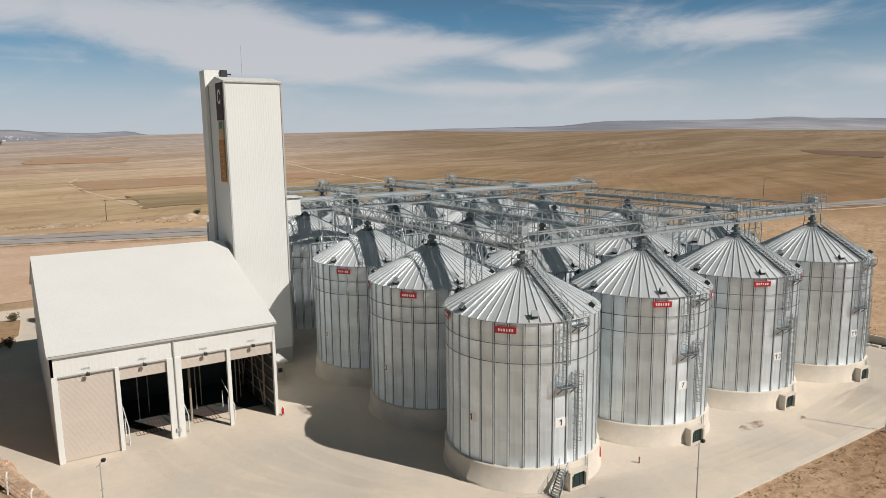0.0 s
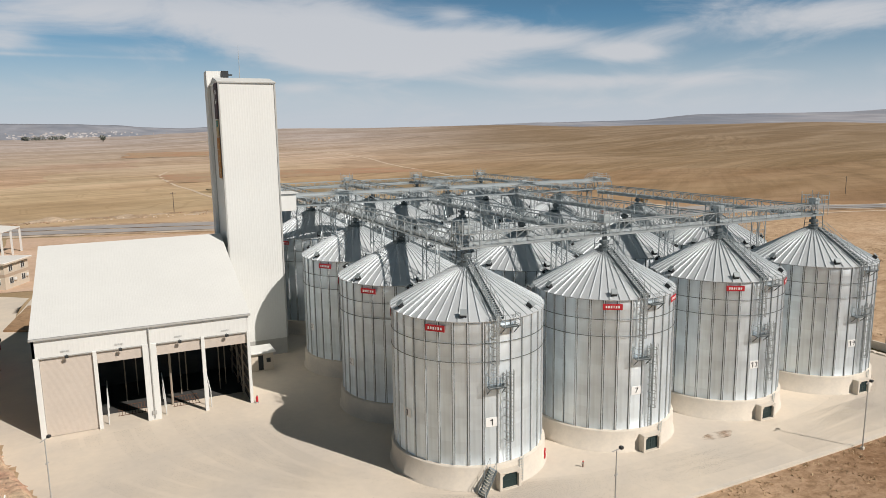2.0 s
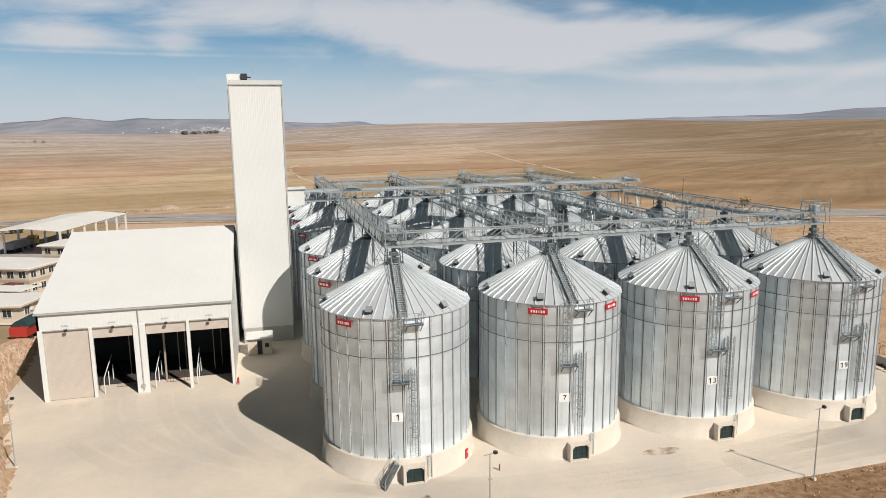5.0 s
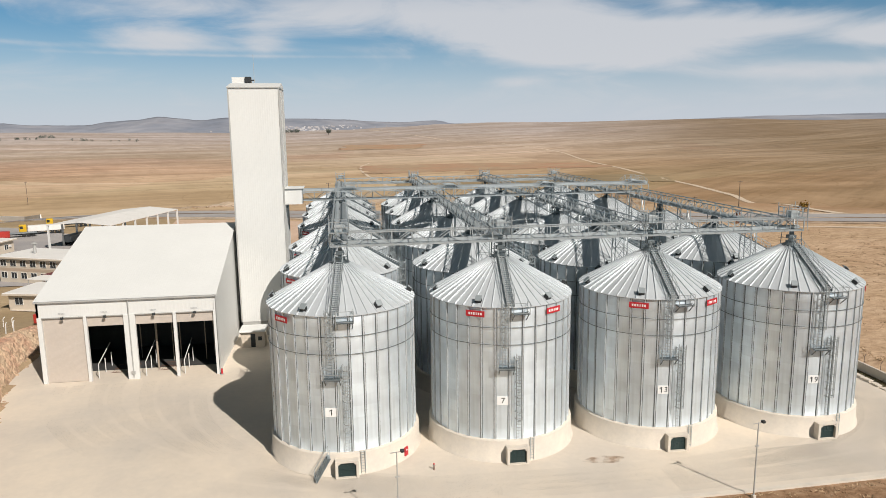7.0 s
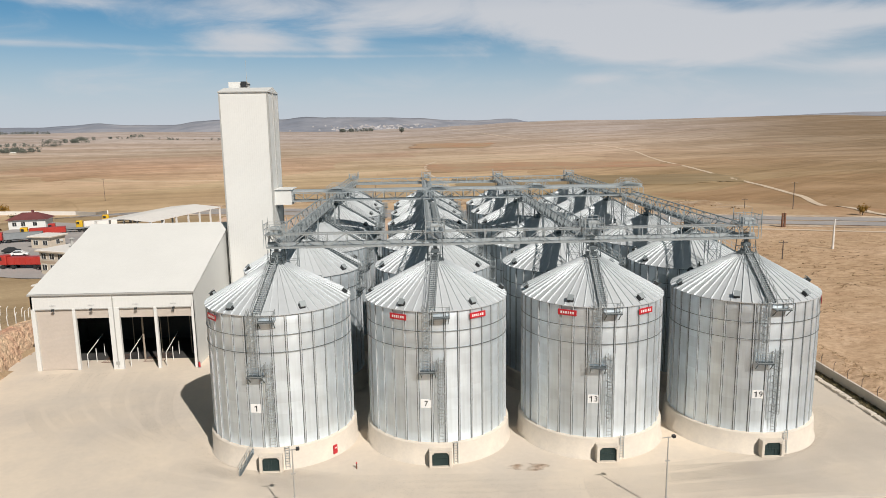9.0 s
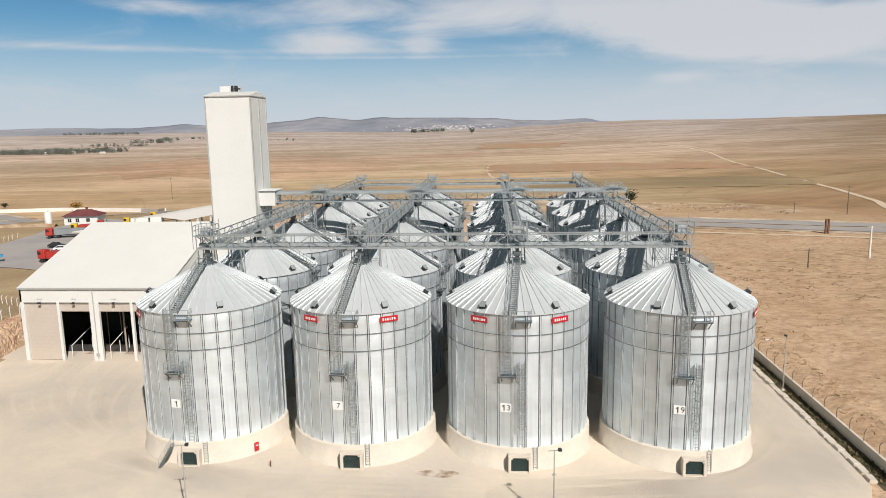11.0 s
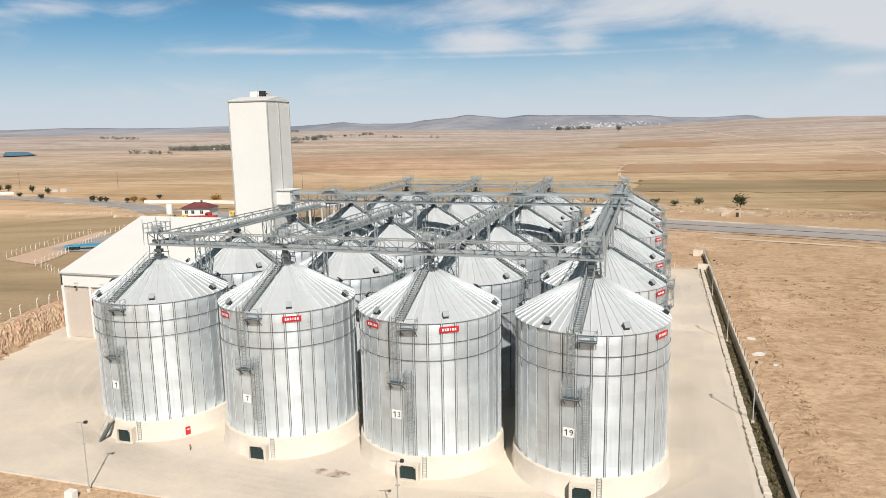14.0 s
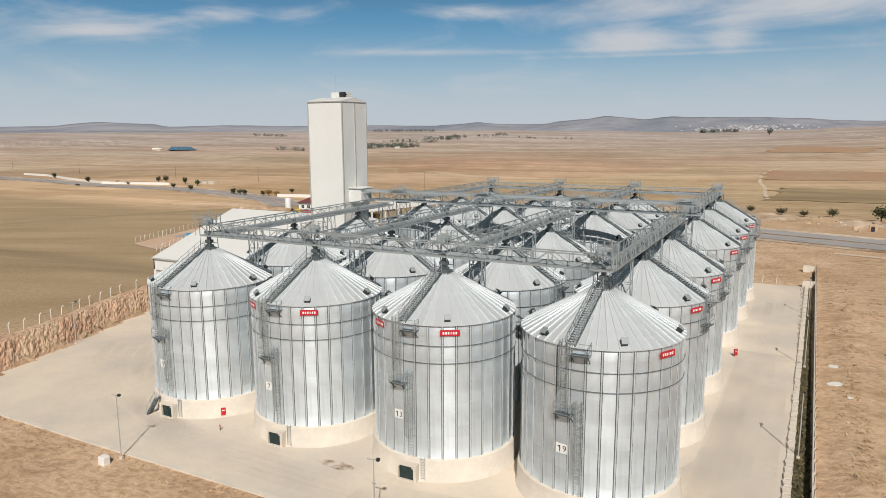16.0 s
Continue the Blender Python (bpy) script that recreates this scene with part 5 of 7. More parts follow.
add_box(bm, TX1 - 0.1, 41.9, 23.3, -5.3, 45.9, 23.42)
part("outlet_roof", bm, "white", tower)
# vertical banner on the west face
for name, y0, y1, z0, z1, mat in (("banner_top", 41.4, 44.4, 34.0, 39.0, "banner_dark"), ("banner_middle", 41.7, 44.0, 31.6, 33.9, "banner_pale"), ("banner_bottom", 41.6, 44.2, 25.9, 31.5, "banner_orange")):
    bm = bmesh.new()
    add_box(bm, TX0 - 0.14, y0, z0, TX0 - 0.10, y1, z1)
    part(name, bm, mat, tower, "faded cloth banner panel")
bm = bmesh.new()
for a in np.linspace(0.6, math.tau - 0.6, 14):
    yy, zz = 42.9 - 0.62 * math.cos(a), 37.0 + 0.8 * math.sin(a)
    add_box(bm, TX0 - 0.16, yy - 0.12, zz - 0.16, TX0 - 0.141, yy + 0.12, zz + 0.16)
part("banner_emblem", bm, "lettering", tower, "white crescent mark")
bm = bmesh.new()
add_box(bm, TX0 - 0.16, 42.2, 32.9, TX0 - 0.141, 43.5, 33.8)
part("banner_mark", bm, "banner_green", tower, "green block mark")
for z in (32.0, 30.2, 28.6, 27.0):
    bm = bmesh.new()
    add_box(bm, TX0 - 0.16, 42.4, z - 0.45, TX0 - 0.141, 43.4, z - 0.3)
    add_box(bm, TX0 - 0.16, 42.4, z + 0.3, TX0 - 0.141, 43.4, z + 0.45)
    add_box(bm, TX0 - 0.16, 42.4, z - 0.3, TX0 - 0.141, 42.6, z + 0.3)
    part("banner_lettering", bm, "banner_pale", tower, "pale block marks")

# ---- switch house at the tower foot ----
hut = thing("switch_house", "small flat-roofed concrete switch house", "hut", "", pose(-13.4, 35.8, 0))
bm = bmesh.new()
add_box(bm, -1.7, -1.4, 0, -0.35, 1.4, 2.5)
add_box(bm, 0.35, -1.4, 0, 1.7, 1.4, 2.5)
add_box(bm, -0.36, -1.2, 0, 0.36, 1.4, 2.5)
part("wall", bm, "plaster", hut)
bm = bmesh.new()
add_box(bm, -1.95, -1.9, 2.5, 1.95, 1.7, 2.75, 0.04)
part("flat_roof", bm, "white", hut)
bm = bmesh.new()
add_box(bm, -0.34, -1.27, 0.05, 0.34, -1.19, 2.1)
part("door", bm, "black", hut, "dark doorway")
bm = bmesh.new()
add_box(bm, 0.75, -1.45, 1.1, 1.3, -1.38, 1.7)
part("vent_grille", bm, "black", hut)

# ---- cut bank, kerbs and boundary wall ----
def wobble(x, y, z, size, amount):
    return amount * noise.noise((x / size, y / size, z / size))


bm = bmesh.new()
rows, prev = [], None
ycoords = np.arange(-17.0, 62.0, 0.2)
for y in ycoords:
    xb = bank_x(y)
    top = height(xb - 3.2, y)
    line = []
    n = 20
    for k in range(n + 1):
        t = k / n
        off = 3.4 * t ** 1.6
        f = step(0.0, 0.72, t) * 1.02 if k < n else 1.0
        rough = 0.0 if k in (0, n) else wobble(xb, y, t * 6, 2.4, 0.55) + wobble(xb, y, t * 9, 0.7, 0.4) + wobble(xb, y, t * 15, 0.3, 0.3)
        rough *= math.sin(math.pi * min(1, t * 1.15)) if t * 1.15 < 1 else 0.15
        line.append(bm.verts.new((xb - off + rough * 0.6, y + 0.12 * rough, max(-0.2, f * top - (0.1 if k == 0 else 0)) + 0.3 * rough + (0.06 if k == n else 0))))
    if prev:
        for k in range(len(line) - 1):
            bm.faces.new((prev[k], prev[k + 1], line[k + 1], line[k]))
    prev = line
setting("bank", bm, "rock", "rough reddish cut bank of earth and broken rock")

rng = random.Random(5)
kerb = tagged(new("kerb"), "row of rough concrete kerb blocks along the yard edge", kind="structure")
blocks = []
for v in range(4):
    bm = bmesh.new()
    add_box(bm, -0.36, -0.66, -0.2, 0.36, 0.66, 0.16 + 0.05 * v, 0.06)
    for vert in bm.verts:
        vert.co += Vector((rng.uniform(-0.05, 0.05), rng.uniform(-0.05, 0.05), rng.uniform(-0.03, 0.03)))
    blocks.append(mesh_of("kerb_block", bm, "concrete"))
y = -8.0
while y < 103:
    x = lerp(65.95, 67.35, max(0, y) / 103) + 0.1
    put("kerb_block", blocks[rng.randrange(4)], kerb, pose(x, y, 0, 0, 0, rng.uniform(-5, 5)))
    y += 1.55
bm = bmesh.new()
add_prism(bm, [(-19.2, -16.85), (10, -16.85), (38, -16.65), (58, -16.05), (58, -15.58), (38, -16.18), (10, -16.38), (-19, -16.38)], -0.3, 0.07)
setting("kerb_strip", bm, "concrete", "low worn concrete kerb")
bm = bmesh.new()
add_prism(bm, [(66.2, -10), (68.05, -10), (68.25, 50), (69.05, 103), (67.5, 103), (66.6, 50)], -0.4, -0.1)
setting("ditch", bm, "ditch", "dark weedy drainage ditch")

wall = tagged(new("wall_east"), "low grey concrete boundary wall with pipe posts", kind="structure")
bm = bmesh.new()
n = 26
for k in range(n):
    ya, yb = lerp(-9, 122, k / n), lerp(-9, 122, (k + 1) / n)
    xa, xb = lerp(68.05, 69.2, (ya + 9) / 131), lerp(68.05, 69.2, (yb + 9) / 131)
    pts = [(xa, ya), (xb, yb), (xb + 0.28, yb), (xa + 0.28, ya)]
    bm2 = bmesh.new()
    add_prism(bm2, pts, -0.4, 1.05 + 0.01 * (k % 2))
    part("wall_panel", bm2, "concrete", wall)
bm.free()
bm = bmesh.new()
add_tube(bm, (0, 0, 1.0), (0, 0, 2.0), 0.035)
add_tube(bm, (0, 0, 1.98), (0.22, 0, 2.3), 0.035)
pipe = mesh_of("pipe_post", bm, "wood")
y = -8.0
while y < 120:
    put("pipe_post", pipe, wall, pose(lerp(68.05, 69.2, (y + 9) / 131) + 0.14, y, 0, 0, 0, rng.uniform(-6, 6)))
    y += 2.9
bm = bmesh.new()
add_box(bm, 66.6, 103.2, -0.3, 69.0, 103.6, 1.3)
add_box(bm, 66.6, 121.6, -0.3, 69.0, 122.0, 1.5)
part("end_wall", bm, "concrete", wall)

# ---- fences of leaning concrete posts ----
bm = bmesh.new()
add_beam(bm, (0, 0, -0.3), (0, 0, 1.45), 0.10)
add_beam(bm, (0, 0, 1.42), (0.04, -0.26, 1.72), 0.09)
post_mesh = mesh_of("fence_post", bm, "light_roof")


def fence(points, gap, label, turn):
    f = tagged(new("fence"), label, "fence")
    tops = []
    for (xa, ya), (xb, yb) in zip(points, points[1:]):
        length = math.hypot(xb - xa, yb - ya)
        for k in range(int(length / gap)):
            t = k * gap / length
            x, y = lerp(xa, xb, t) + rng.uniform(-0.15, 0.15), lerp(ya, yb, t) + rng.uniform(-0.15, 0.15)
            z = height(x, y)
            put("fence_post", post_mesh, f, pose(x, y, z, rng.uniform(-5, 5), rng.uniform(-5, 5), turn + rng.uniform(-15, 15)))
            tops.append(Vector((x, y, z)))
    bm = bmesh.new()
    for a, b in zip(tops, tops[1:]):
        if (b - a).length < gap * 2:
            for h in (0.4, 0.8, 1.2):
                add_beam(bm, a + Vector((0, 0, h)), b + Vector((0, 0, h)), 0.015)
    part("wire", bm, "wood", f)
    return f


top_line = [(bank_x(y) - 3.6, y) for y in (-15, -6, 2, 11, 19, 26, 34, 42)]
fence(top_line, 2.6, "wire fence on pale concrete posts along the bank", 160)
fence([(-52, 46), (-72, 60), (-99, 74), (-108.5, 96.6), (-124.5, 129), (-127, 148)], 2.6, "wire fence on leaning concrete posts round the lorry park", 120)
fence([(-118, 82), (-125.5, 106), (-131.7, 131.5)], 2.4, "second line of leaning concrete fence posts", 120)
fence([(-311, 265), (-286, 277), (-267, 291)], 1.3, "distant wire fence on concrete posts", 120)
fence([(50, 104.5), (66.5, 105.5)], 2.9, "short wire fence on concrete posts behind the yard", 0)


# ---- roads ----
def ribbon(name, pts, half, z, mat, label, across=0.0):
    bm = bmesh.new()
    line = []
    for (xa, ya), (xb, yb) in zip(pts, pts[1:]):
        n = max(1, int(math.hypot(xb - xa, yb - ya) / 12))
        line += [(lerp(xa, xb, k / n), lerp(ya, yb, k / n)) for k in range(n)]
    line.append(pts[-1])
    prev = None
    for i, (x, y) in enumerate(line):
        xa, ya = line[max(0, i - 1)]
        xb, yb = line[min(len(line) - 1, i + 1)]
        d = Vector((xb - xa, yb - ya)).normalized()
        nx, ny = -d.y, d.x
        row = []
        for s in (-1, -0.5, 0, 0.5, 1):
            px, py = x + nx * (across + s * half), y + ny * (across + s * half)
            row.append(bm.verts.new((px, py, height(px, py) + z)))
        if prev:
            for k in range(4):
                bm.faces.new((prev[k], prev[k + 1], row[k + 1], row[k]))
        prev = row
    return setting(name, bm, mat, label, True)


ROAD = [(-1500, 470), (-1040, 440), (-770, 414), (-657, 398), (-540, 371), (-420, 372), (-340, 350), (-279, 328), (-190, 262), (-120, 233), (-43, 214), (57, 184), (150, 156), (260, 124), (520, 50), (900, -60)]
ribbon("road_verge", ROAD, 15, 0.10, "rubble", "pale stony road verge")
ribbon("road", ROAD, 4.6, 0.22, "asphalt", "grey asphalt carriageway", -6.2)
ribbon("road_far_lane", ROAD, 4.6, 0.22, "asphalt", "grey asphalt carriageway", 5.2)
ribbon("track", [(182, 160), (182, 178), (196, 215), (240, 300), (266, 370), (282, 455), (297, 580), (318, 715), (330, 820), (376, 1040), (392, 1130), (396, 1260), (360, 1480), (278, 1612), (200, 2000), (100, 2500)], 2.2, 0.2, "track", "pale dirt track across the fields")
ribbon("track_2", [(45, 462), (38, 530), (35, 595), (27, 660), (24, 725), (23, 800), (25, 860), (40, 940)], 1.5, 0.15, "track", "pale field path")
ribbon("track_3", [(600, 60), (260, 100), (190, 117), (120, 142), (74, 153)], 1.3, 0.1, "track", "pale track beside the road")


def drape(name, corners, mat, label, z=0.7, n=16, ragged=4):
    bm = bmesh.new()
    (ax, ay), (bx, by), (cx, cy), (dx, dy) = corners
    grid = []
    for j in range(n + 1):
        row = []
        for i in range(n + 1):
            u, v = i / n, j / n
            x = lerp(lerp(ax, bx, u), lerp(dx, cx, u), v)
            y = lerp(lerp(ay, by, u), lerp(dy, cy, u), v)
            if i in (0, n) or j in (0, n):
                x += ragged * noise.noise((x / 25, y / 25, 1))
                y += ragged * noise.noise((x / 25, y / 25, 7))
            row.append(bm.verts.new((x, y, height(x, y) + z)))
        grid.append(row)
    for j in range(n):
        for i in range(n):
            bm.faces.new((grid[j][i], grid[j][i + 1], grid[j + 1][i + 1], grid[j + 1][i]))
    return setting(name, bm, mat, label, True)


drape("field_red", [(27, 690), (318, 712), (306, 812), (24, 870)], "clay", "freshly turned red-brown field", 0.25, 40, 16)
drape("field_red_far", [(-8, 1400), (150, 1370), (190, 1540), (20, 1640)], "clay", "distant red-brown field", 0.4, 30, 22)
drape("field_olive", [(44, 470), (290, 500), (300, 590), (40, 600)], "olive", "dull olive fallow strip", 0.25, 40, 18)
drape("field_dark", [(894, 389), (1236, 545), (1255, 710), (1085, 575)], "dark_plough", "dark newly ploughed field", 0.4)
drape("pond", [(-1167, 1002), (-1142, 1058), (-1269, 1157), (-1298, 1125)], "pond", "dark blue-green still pond", 2.0)
drape("bare_lot", [(-58, 110), (46, 104), (36, 171), (-62, 200)], "dirt", "bare pinkish earth between the yard and the highway", 0.07)
drape("rubble_strip", [(-100, 75), (-124, 129), (-131, 131), (-117, 82)], "dirt", "strip of bare stony earth between two fence lines", 0.12)
drape("lorry_park", [(-118, 98), (-62, 88), (-60, 150), (-132, 200)], "asphalt", "grey asphalt lorry park", 0.15)
drape("apron", [(-62, 64), (-47, 62), (-46, 101), (-62, 110)], "yard", "pale concrete apron by the offices", 0.14)

# hills round the plain, climbing from behind the crest to their skyline
def hill_z(d, bearing):
    low = EYE_Z + 2750 * math.tan(radians(along(CREST, bearing))) - 26
    top = EYE_Z + 4500 * math.tan(radians(along(HILLS, bearing)))
    t = (d - 2850) / (4500 - 2850)
    rough = math.sin(math.pi * min(1, max(0, t)))
    return lerp(low, top, t ** 1.3) + rough * (7 * noise.noise((bearing / 3.5, t * 3, 2)) + 4 * noise.noise((bearing / 1.3, t * 7, 5))) + 1.6 * noise.noise((bearing / 0.7, 0.5, 8))


def hill_place(d, bearing):
    a = radians(bearing)
    return EYE_X - d * math.sin(a), EYE_Y + d * math.cos(a), hill_z(d, bearing)


verts, faces = [], []
columns, steps = 401, 14
for k in range(columns):
    bearing = lerp(-100, 100, k / (columns - 1))
    for j in range(steps):
        verts.append(hill_place(lerp(2850, 4500, j / (steps - 1)), bearing))
    x, y, z = verts[-1]
    verts.append((x * 1.03, y * 1.03, -40))
n = steps + 1
faces = [(k * n + j, k * n + j + 1, (k + 1) * n + j + 1, (k + 1) * n + j) for k in range(columns - 1) for j in range(n - 1)]
me = bpy.data.meshes.new("backdrop_hills")
me.from_pydata(verts, [], faces)
me.polygons.foreach_set("use_smooth", [True] * len(me.polygons))
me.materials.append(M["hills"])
tagged(put("backdrop_hills", me), "low hills on the horizon, tinted blue-grey with painted haze", kind="structure")


# ---- stones, tufts and weeds ----
def scatter_tufts(name, count, area, mat, label, size):
    verts, faces = [], []
    for _ in range(count):
        x, y = area()
        z = height(x, y) - 0.03
        s = size * rng.uniform(0.5, 1.4)
        for k in range(5):
            a = rng.uniform(0, math.tau)
            bx, by = x + 0.4 * s * math.cos(a), y + 0.4 * s * math.sin(a)
            b = rng.uniform(0, math.tau)
            i = len(verts)
            verts += [(bx - 0.25 * s * math.cos(b), by - 0.25 * s * math.sin(b), z), (bx + 0.25 * s * math.cos(b), by + 0.25 * s * math.sin(b), z), (bx + 0.3 * s * math.cos(a), by + 0.3 * s * math.sin(a), z + s * rng.uniform(0.15, 0.45))]
            faces.append((i, i + 1, i + 2))
    me = bpy.data.meshes.new(name)
    me.from_pydata(verts, [], faces)
    me.materials.append(M[mat])
    return tagged(put(name, me), label, "grass", kind="stuff")


def east_field():
    while True:
        x, y = 69.8 + rng.random() ** 1.3 * 90, rng.uniform(-25, 135)
        if noise.noise((x / 9, y / 9, 0)) > rng.uniform(-0.3, 0.3):
            return x, y


def front_strip():
    x = rng.uniform(-40, 75)
    return x, -17.0 - rng.random() ** 2 * 12


M["dry_grass"] = material("dry_grass", (0.38, 0.26, 0.145), 0.95, 0, 0.2, 0.7, 0.1, 0.0, second=(0.52, 0.385, 0.24))
M["weed"] = material("weeds", (0.075, 0.07, 0.03), 0.95, 0, 0.4, 0.7, 0.3, 0.0, second=(0.16, 0.12, 0.06))
scatter_tufts("dry_tufts", 12000, east_field, "dry_grass", "low tufts of dry grass on bare earth", 0.26)
scatter_tufts("verge_tufts", 1500, front_strip, "dry_grass", "dry grass along the yard kerb", 0.4)
scatter_tufts("ditch_weeds", 1500, lambda: (rng.uniform(66.6, 67.9), rng.uniform(-9, 101)), "weed", "dark weeds in the ditch", 0.6)
M["brush"] = material("brown_brush", (0.20, 0.14, 0.08), 0.95, 0, 0.4, 0.7, 0.3, 0.0, second=(0.33, 0.225, 0.13))


def brush_belt():
    while True:
        x, y = rng.uniform(72, 150), rng.gauss(74, 24)
        if noise.noise((x / 6, y / 4, 3)) > 0.05:
            return x, y


scatter_tufts("scrub", 1500, brush_belt, "brush", "brown low scrub in a belt on the bare field", 0.5)


def dark_clumps():
    while True:
        x, y = 71 + rng.random() ** 1.2 * 80, rng.uniform(-22, 150)
        if noise.noise((x / 5, y / 7, 11)) > 0.22:
            return x, y


scatter_tufts("dark_weeds", 1500, dark_clumps, "brush", "brown weed clumps over the bare field", 0.34)
scatter_tufts("mound_grass", 700, lambda: (lambda y: (72.4 + 0.02 * y + rng.gauss(0, 1.2), y))(rng.uniform(0, 100)), "dry_grass", "rusty dry weeds on a low earth ridge", 0.4)
scatter_tufts("road_scrub", 110, lambda: (lambda x: (x, 232 - 0.25 * x + rng.uniform(-4, 38)))(rng.uniform(-90, 140)), "brush", "low scrub beyond the road", 1.3)


def scatter_stones(name, count, area, mat, label, lo, hi):
    verts, faces = [], []
    shape = [(-1, -1, -0.4), (1, -0.8, -0.4), (0.8, 1, -0.4), (-0.9, 0.9, -0.4), (-0.5, -0.6, 0.6), (0.6, -0.4, 0.7), (0.4, 0.6, 0.55), (-0.5, 0.4, 0.65)]
    for _ in range(count):
        x, y = area()
        z, s, a = height(x, y), rng.uniform(lo, hi), rng.uniform(0, math.tau)
        i = len(verts)
        for vx, vy, vz in shape:
            vx, vy = vx * rng.uniform(0.7, 1.2), vy * rng.uniform(0.7, 1.2)
            verts.append((x + s * (vx * math.cos(a) - vy * math.sin(a)), y + s * (vx * math.sin(a) + vy * math.cos(a)), z + s * vz))
        faces += [tuple(i + j for j in f) for f in ((0, 1, 5, 4), (1, 2, 6, 5), (2, 3, 7, 6), (3, 0, 4, 7), (4, 5, 6, 7))]
    me = bpy.data.meshes.new(name)
    me.from_pydata(verts, [], faces)
    me.materials.append(M[mat])
    return tagged(put(name, me), label, "stones", kind="stuff")


scatter_stones("rubble_stones", 420, lambda: (lambda x: (x, 233 - 0.27 * x + 3 + abs(rng.gauss(0, 12))))(rng.uniform(-95, 130)), "rubble", "pale rubble strewn beyond the road", 0.15, 0.7)
verts, faces = [], []
cols, bands = 150, 14
for i in range(cols + 1):
    x = lerp(-100, 150, i / cols)
    for j in range(bands + 1):
        y = 236 - 0.275 * x + 30 * j / bands
        lump = max(0.0, noise.noise((x / 16, y / 9, 3)) + 0.5 * noise.noise((x / 5, y / 4, 8)))
        fade = math.sin(math.pi * j / bands) * min(1, i / 8, (cols - i) / 8)
        verts.append((x, y, height(x, y) - 0.05 + 2.6 * lump * fade))
faces = [(i * (bands + 1) + j, (i + 1) * (bands + 1) + j, (i + 1) * (bands + 1) + j + 1, i * (bands + 1) + j + 1) for i in range(cols) for j in range(bands)]
me = bpy.data.meshes.new("spoil_heaps")
me.from_pydata(verts, [], faces)
me.polygons.foreach_set("use_smooth", [True] * len(me.polygons))
me.materials.append(M["spoil"])
tagged(put("spoil_heaps", me), "low heaps of pale spoil and brown earth along the highway", kind="structure")
scatter_stones("bank_rubble", 1700, lambda: (lambda y: (bank_x(y) - rng.uniform(0.3, 3.2), y))(rng.uniform(-13, 46)), "rock", "broken reddish rock over the cut bank", 0.06, 0.3)
scatter_stones("bank_stones", 260, lambda: (lambda y: (bank_x(y) + 0.4 - abs(rng.gauss(0, 0.9)), y))(rng.uniform(-15, 52)), "rock", "fallen stones at the foot of the bank", 0.12, 0.4)
for k, (x, y, sx, sy) in enumerate(((71.5, 39, 1.5, 0.9), (71.2, 47, 1.1, 0.6), (72.5, 34, 0.5, 0.4))):
    bm = bmesh.new()
    add_prism(bm, [(x + sx * rng.uniform(0.7, 1.1) * math.cos(a), y + sy * rng.uniform(0.7, 1.1) * math.sin(a)) for a in np.linspace(0, math.tau, 10)[:-1]], height(x, y) - 0.2, height(x, y) + 0.04)
    tagged(put("lime_patch", mesh_of("lime_patch", bm, "light_roof")), "spilled white lime on bare earth", "debris")


# ---- lamp posts and poles ----
def lamp_post(x, y, turn, h=6.9):
    p = thing("yard_lamp", "slim grey steel yard lamp post", "lamp post", "yard lamps", pose(x, y, 0, 0, 0, turn))
    bm = bmesh.new()
    add_tube(bm, (0, 0, -0.3), (0, 0, h), 0.07, 0.045)
    part("pole", bm, "grey_trim", p)
    bm = bmesh.new()
    add_beam(bm, (-0.55, 0, h - 0.05), (0.55, 0, h - 0.05), 0.06)
    part("cross_arm", bm, "grey_trim", p)
    bm = bmesh.new()
    add_box(bm, 0.3, -0.22, h - 0.08, 0.6, 0.08, h + 0.16, 0.03)
    part("flood_light", bm, "black", p, "black flood light")
    bm = bmesh.new()
    add_box(bm, -0.16, -0.16, -0.2, 0.16, 0.16, 0.14, 0.02)
    part("foot", bm, "concrete", p)
    bm = bmesh.new()
    add_box(bm, -0.18, -0.05, h * 0.68, 0.18, 0.05, h * 0.68 + 0.1)
    part("bracket", bm, "grey_trim", p)


for x, y, turn in ((-36.6, 5.7, 60), (4.4, -17.6, 10), (35.8, -17.4, 10), (67.0, 14.4, 90), (67.4, 46.0, 90), (67.7, 77.0, 90)):
    lamp_post(x, y, turn)
bm = bmesh.new()
add_box(bm, 3.4, -19.6, -0.2, 4.3, -18.8, 0.75, 0.06)
tagged(put("concrete_block", mesh_of("concrete_block", bm, "light_roof")), "pale concrete block lying beside the kerb", "block")


def utility_pole(x, y, h, arms=1):
    p = thing("utility_pole", "weathered wooden utility pole with a cross-arm", "utility pole", "utility poles", pose(x, y, height(x, y)))
    bm = bmesh.new()
    add_tube(bm, (0, 0, -0.5), (0, 0, h), 0.17, 0.11)
    part("pole", bm, "wood", p)
    for k in range(arms):
        bm = bmesh.new()
        add_box(bm, -1.1, -0.08, h - 0.5 - k, 1.1, 0.08, h - 0.36 - k)
        part("cross_arm", bm, "wood", p)
    for s in (-0.9, 0, 0.9):
        bm = bmesh.new()
        add_tube(bm, (s, 0, h - 0.36), (s, 0, h - 0.12), 0.06)
        part("insulator", bm, "grey_trim", p)


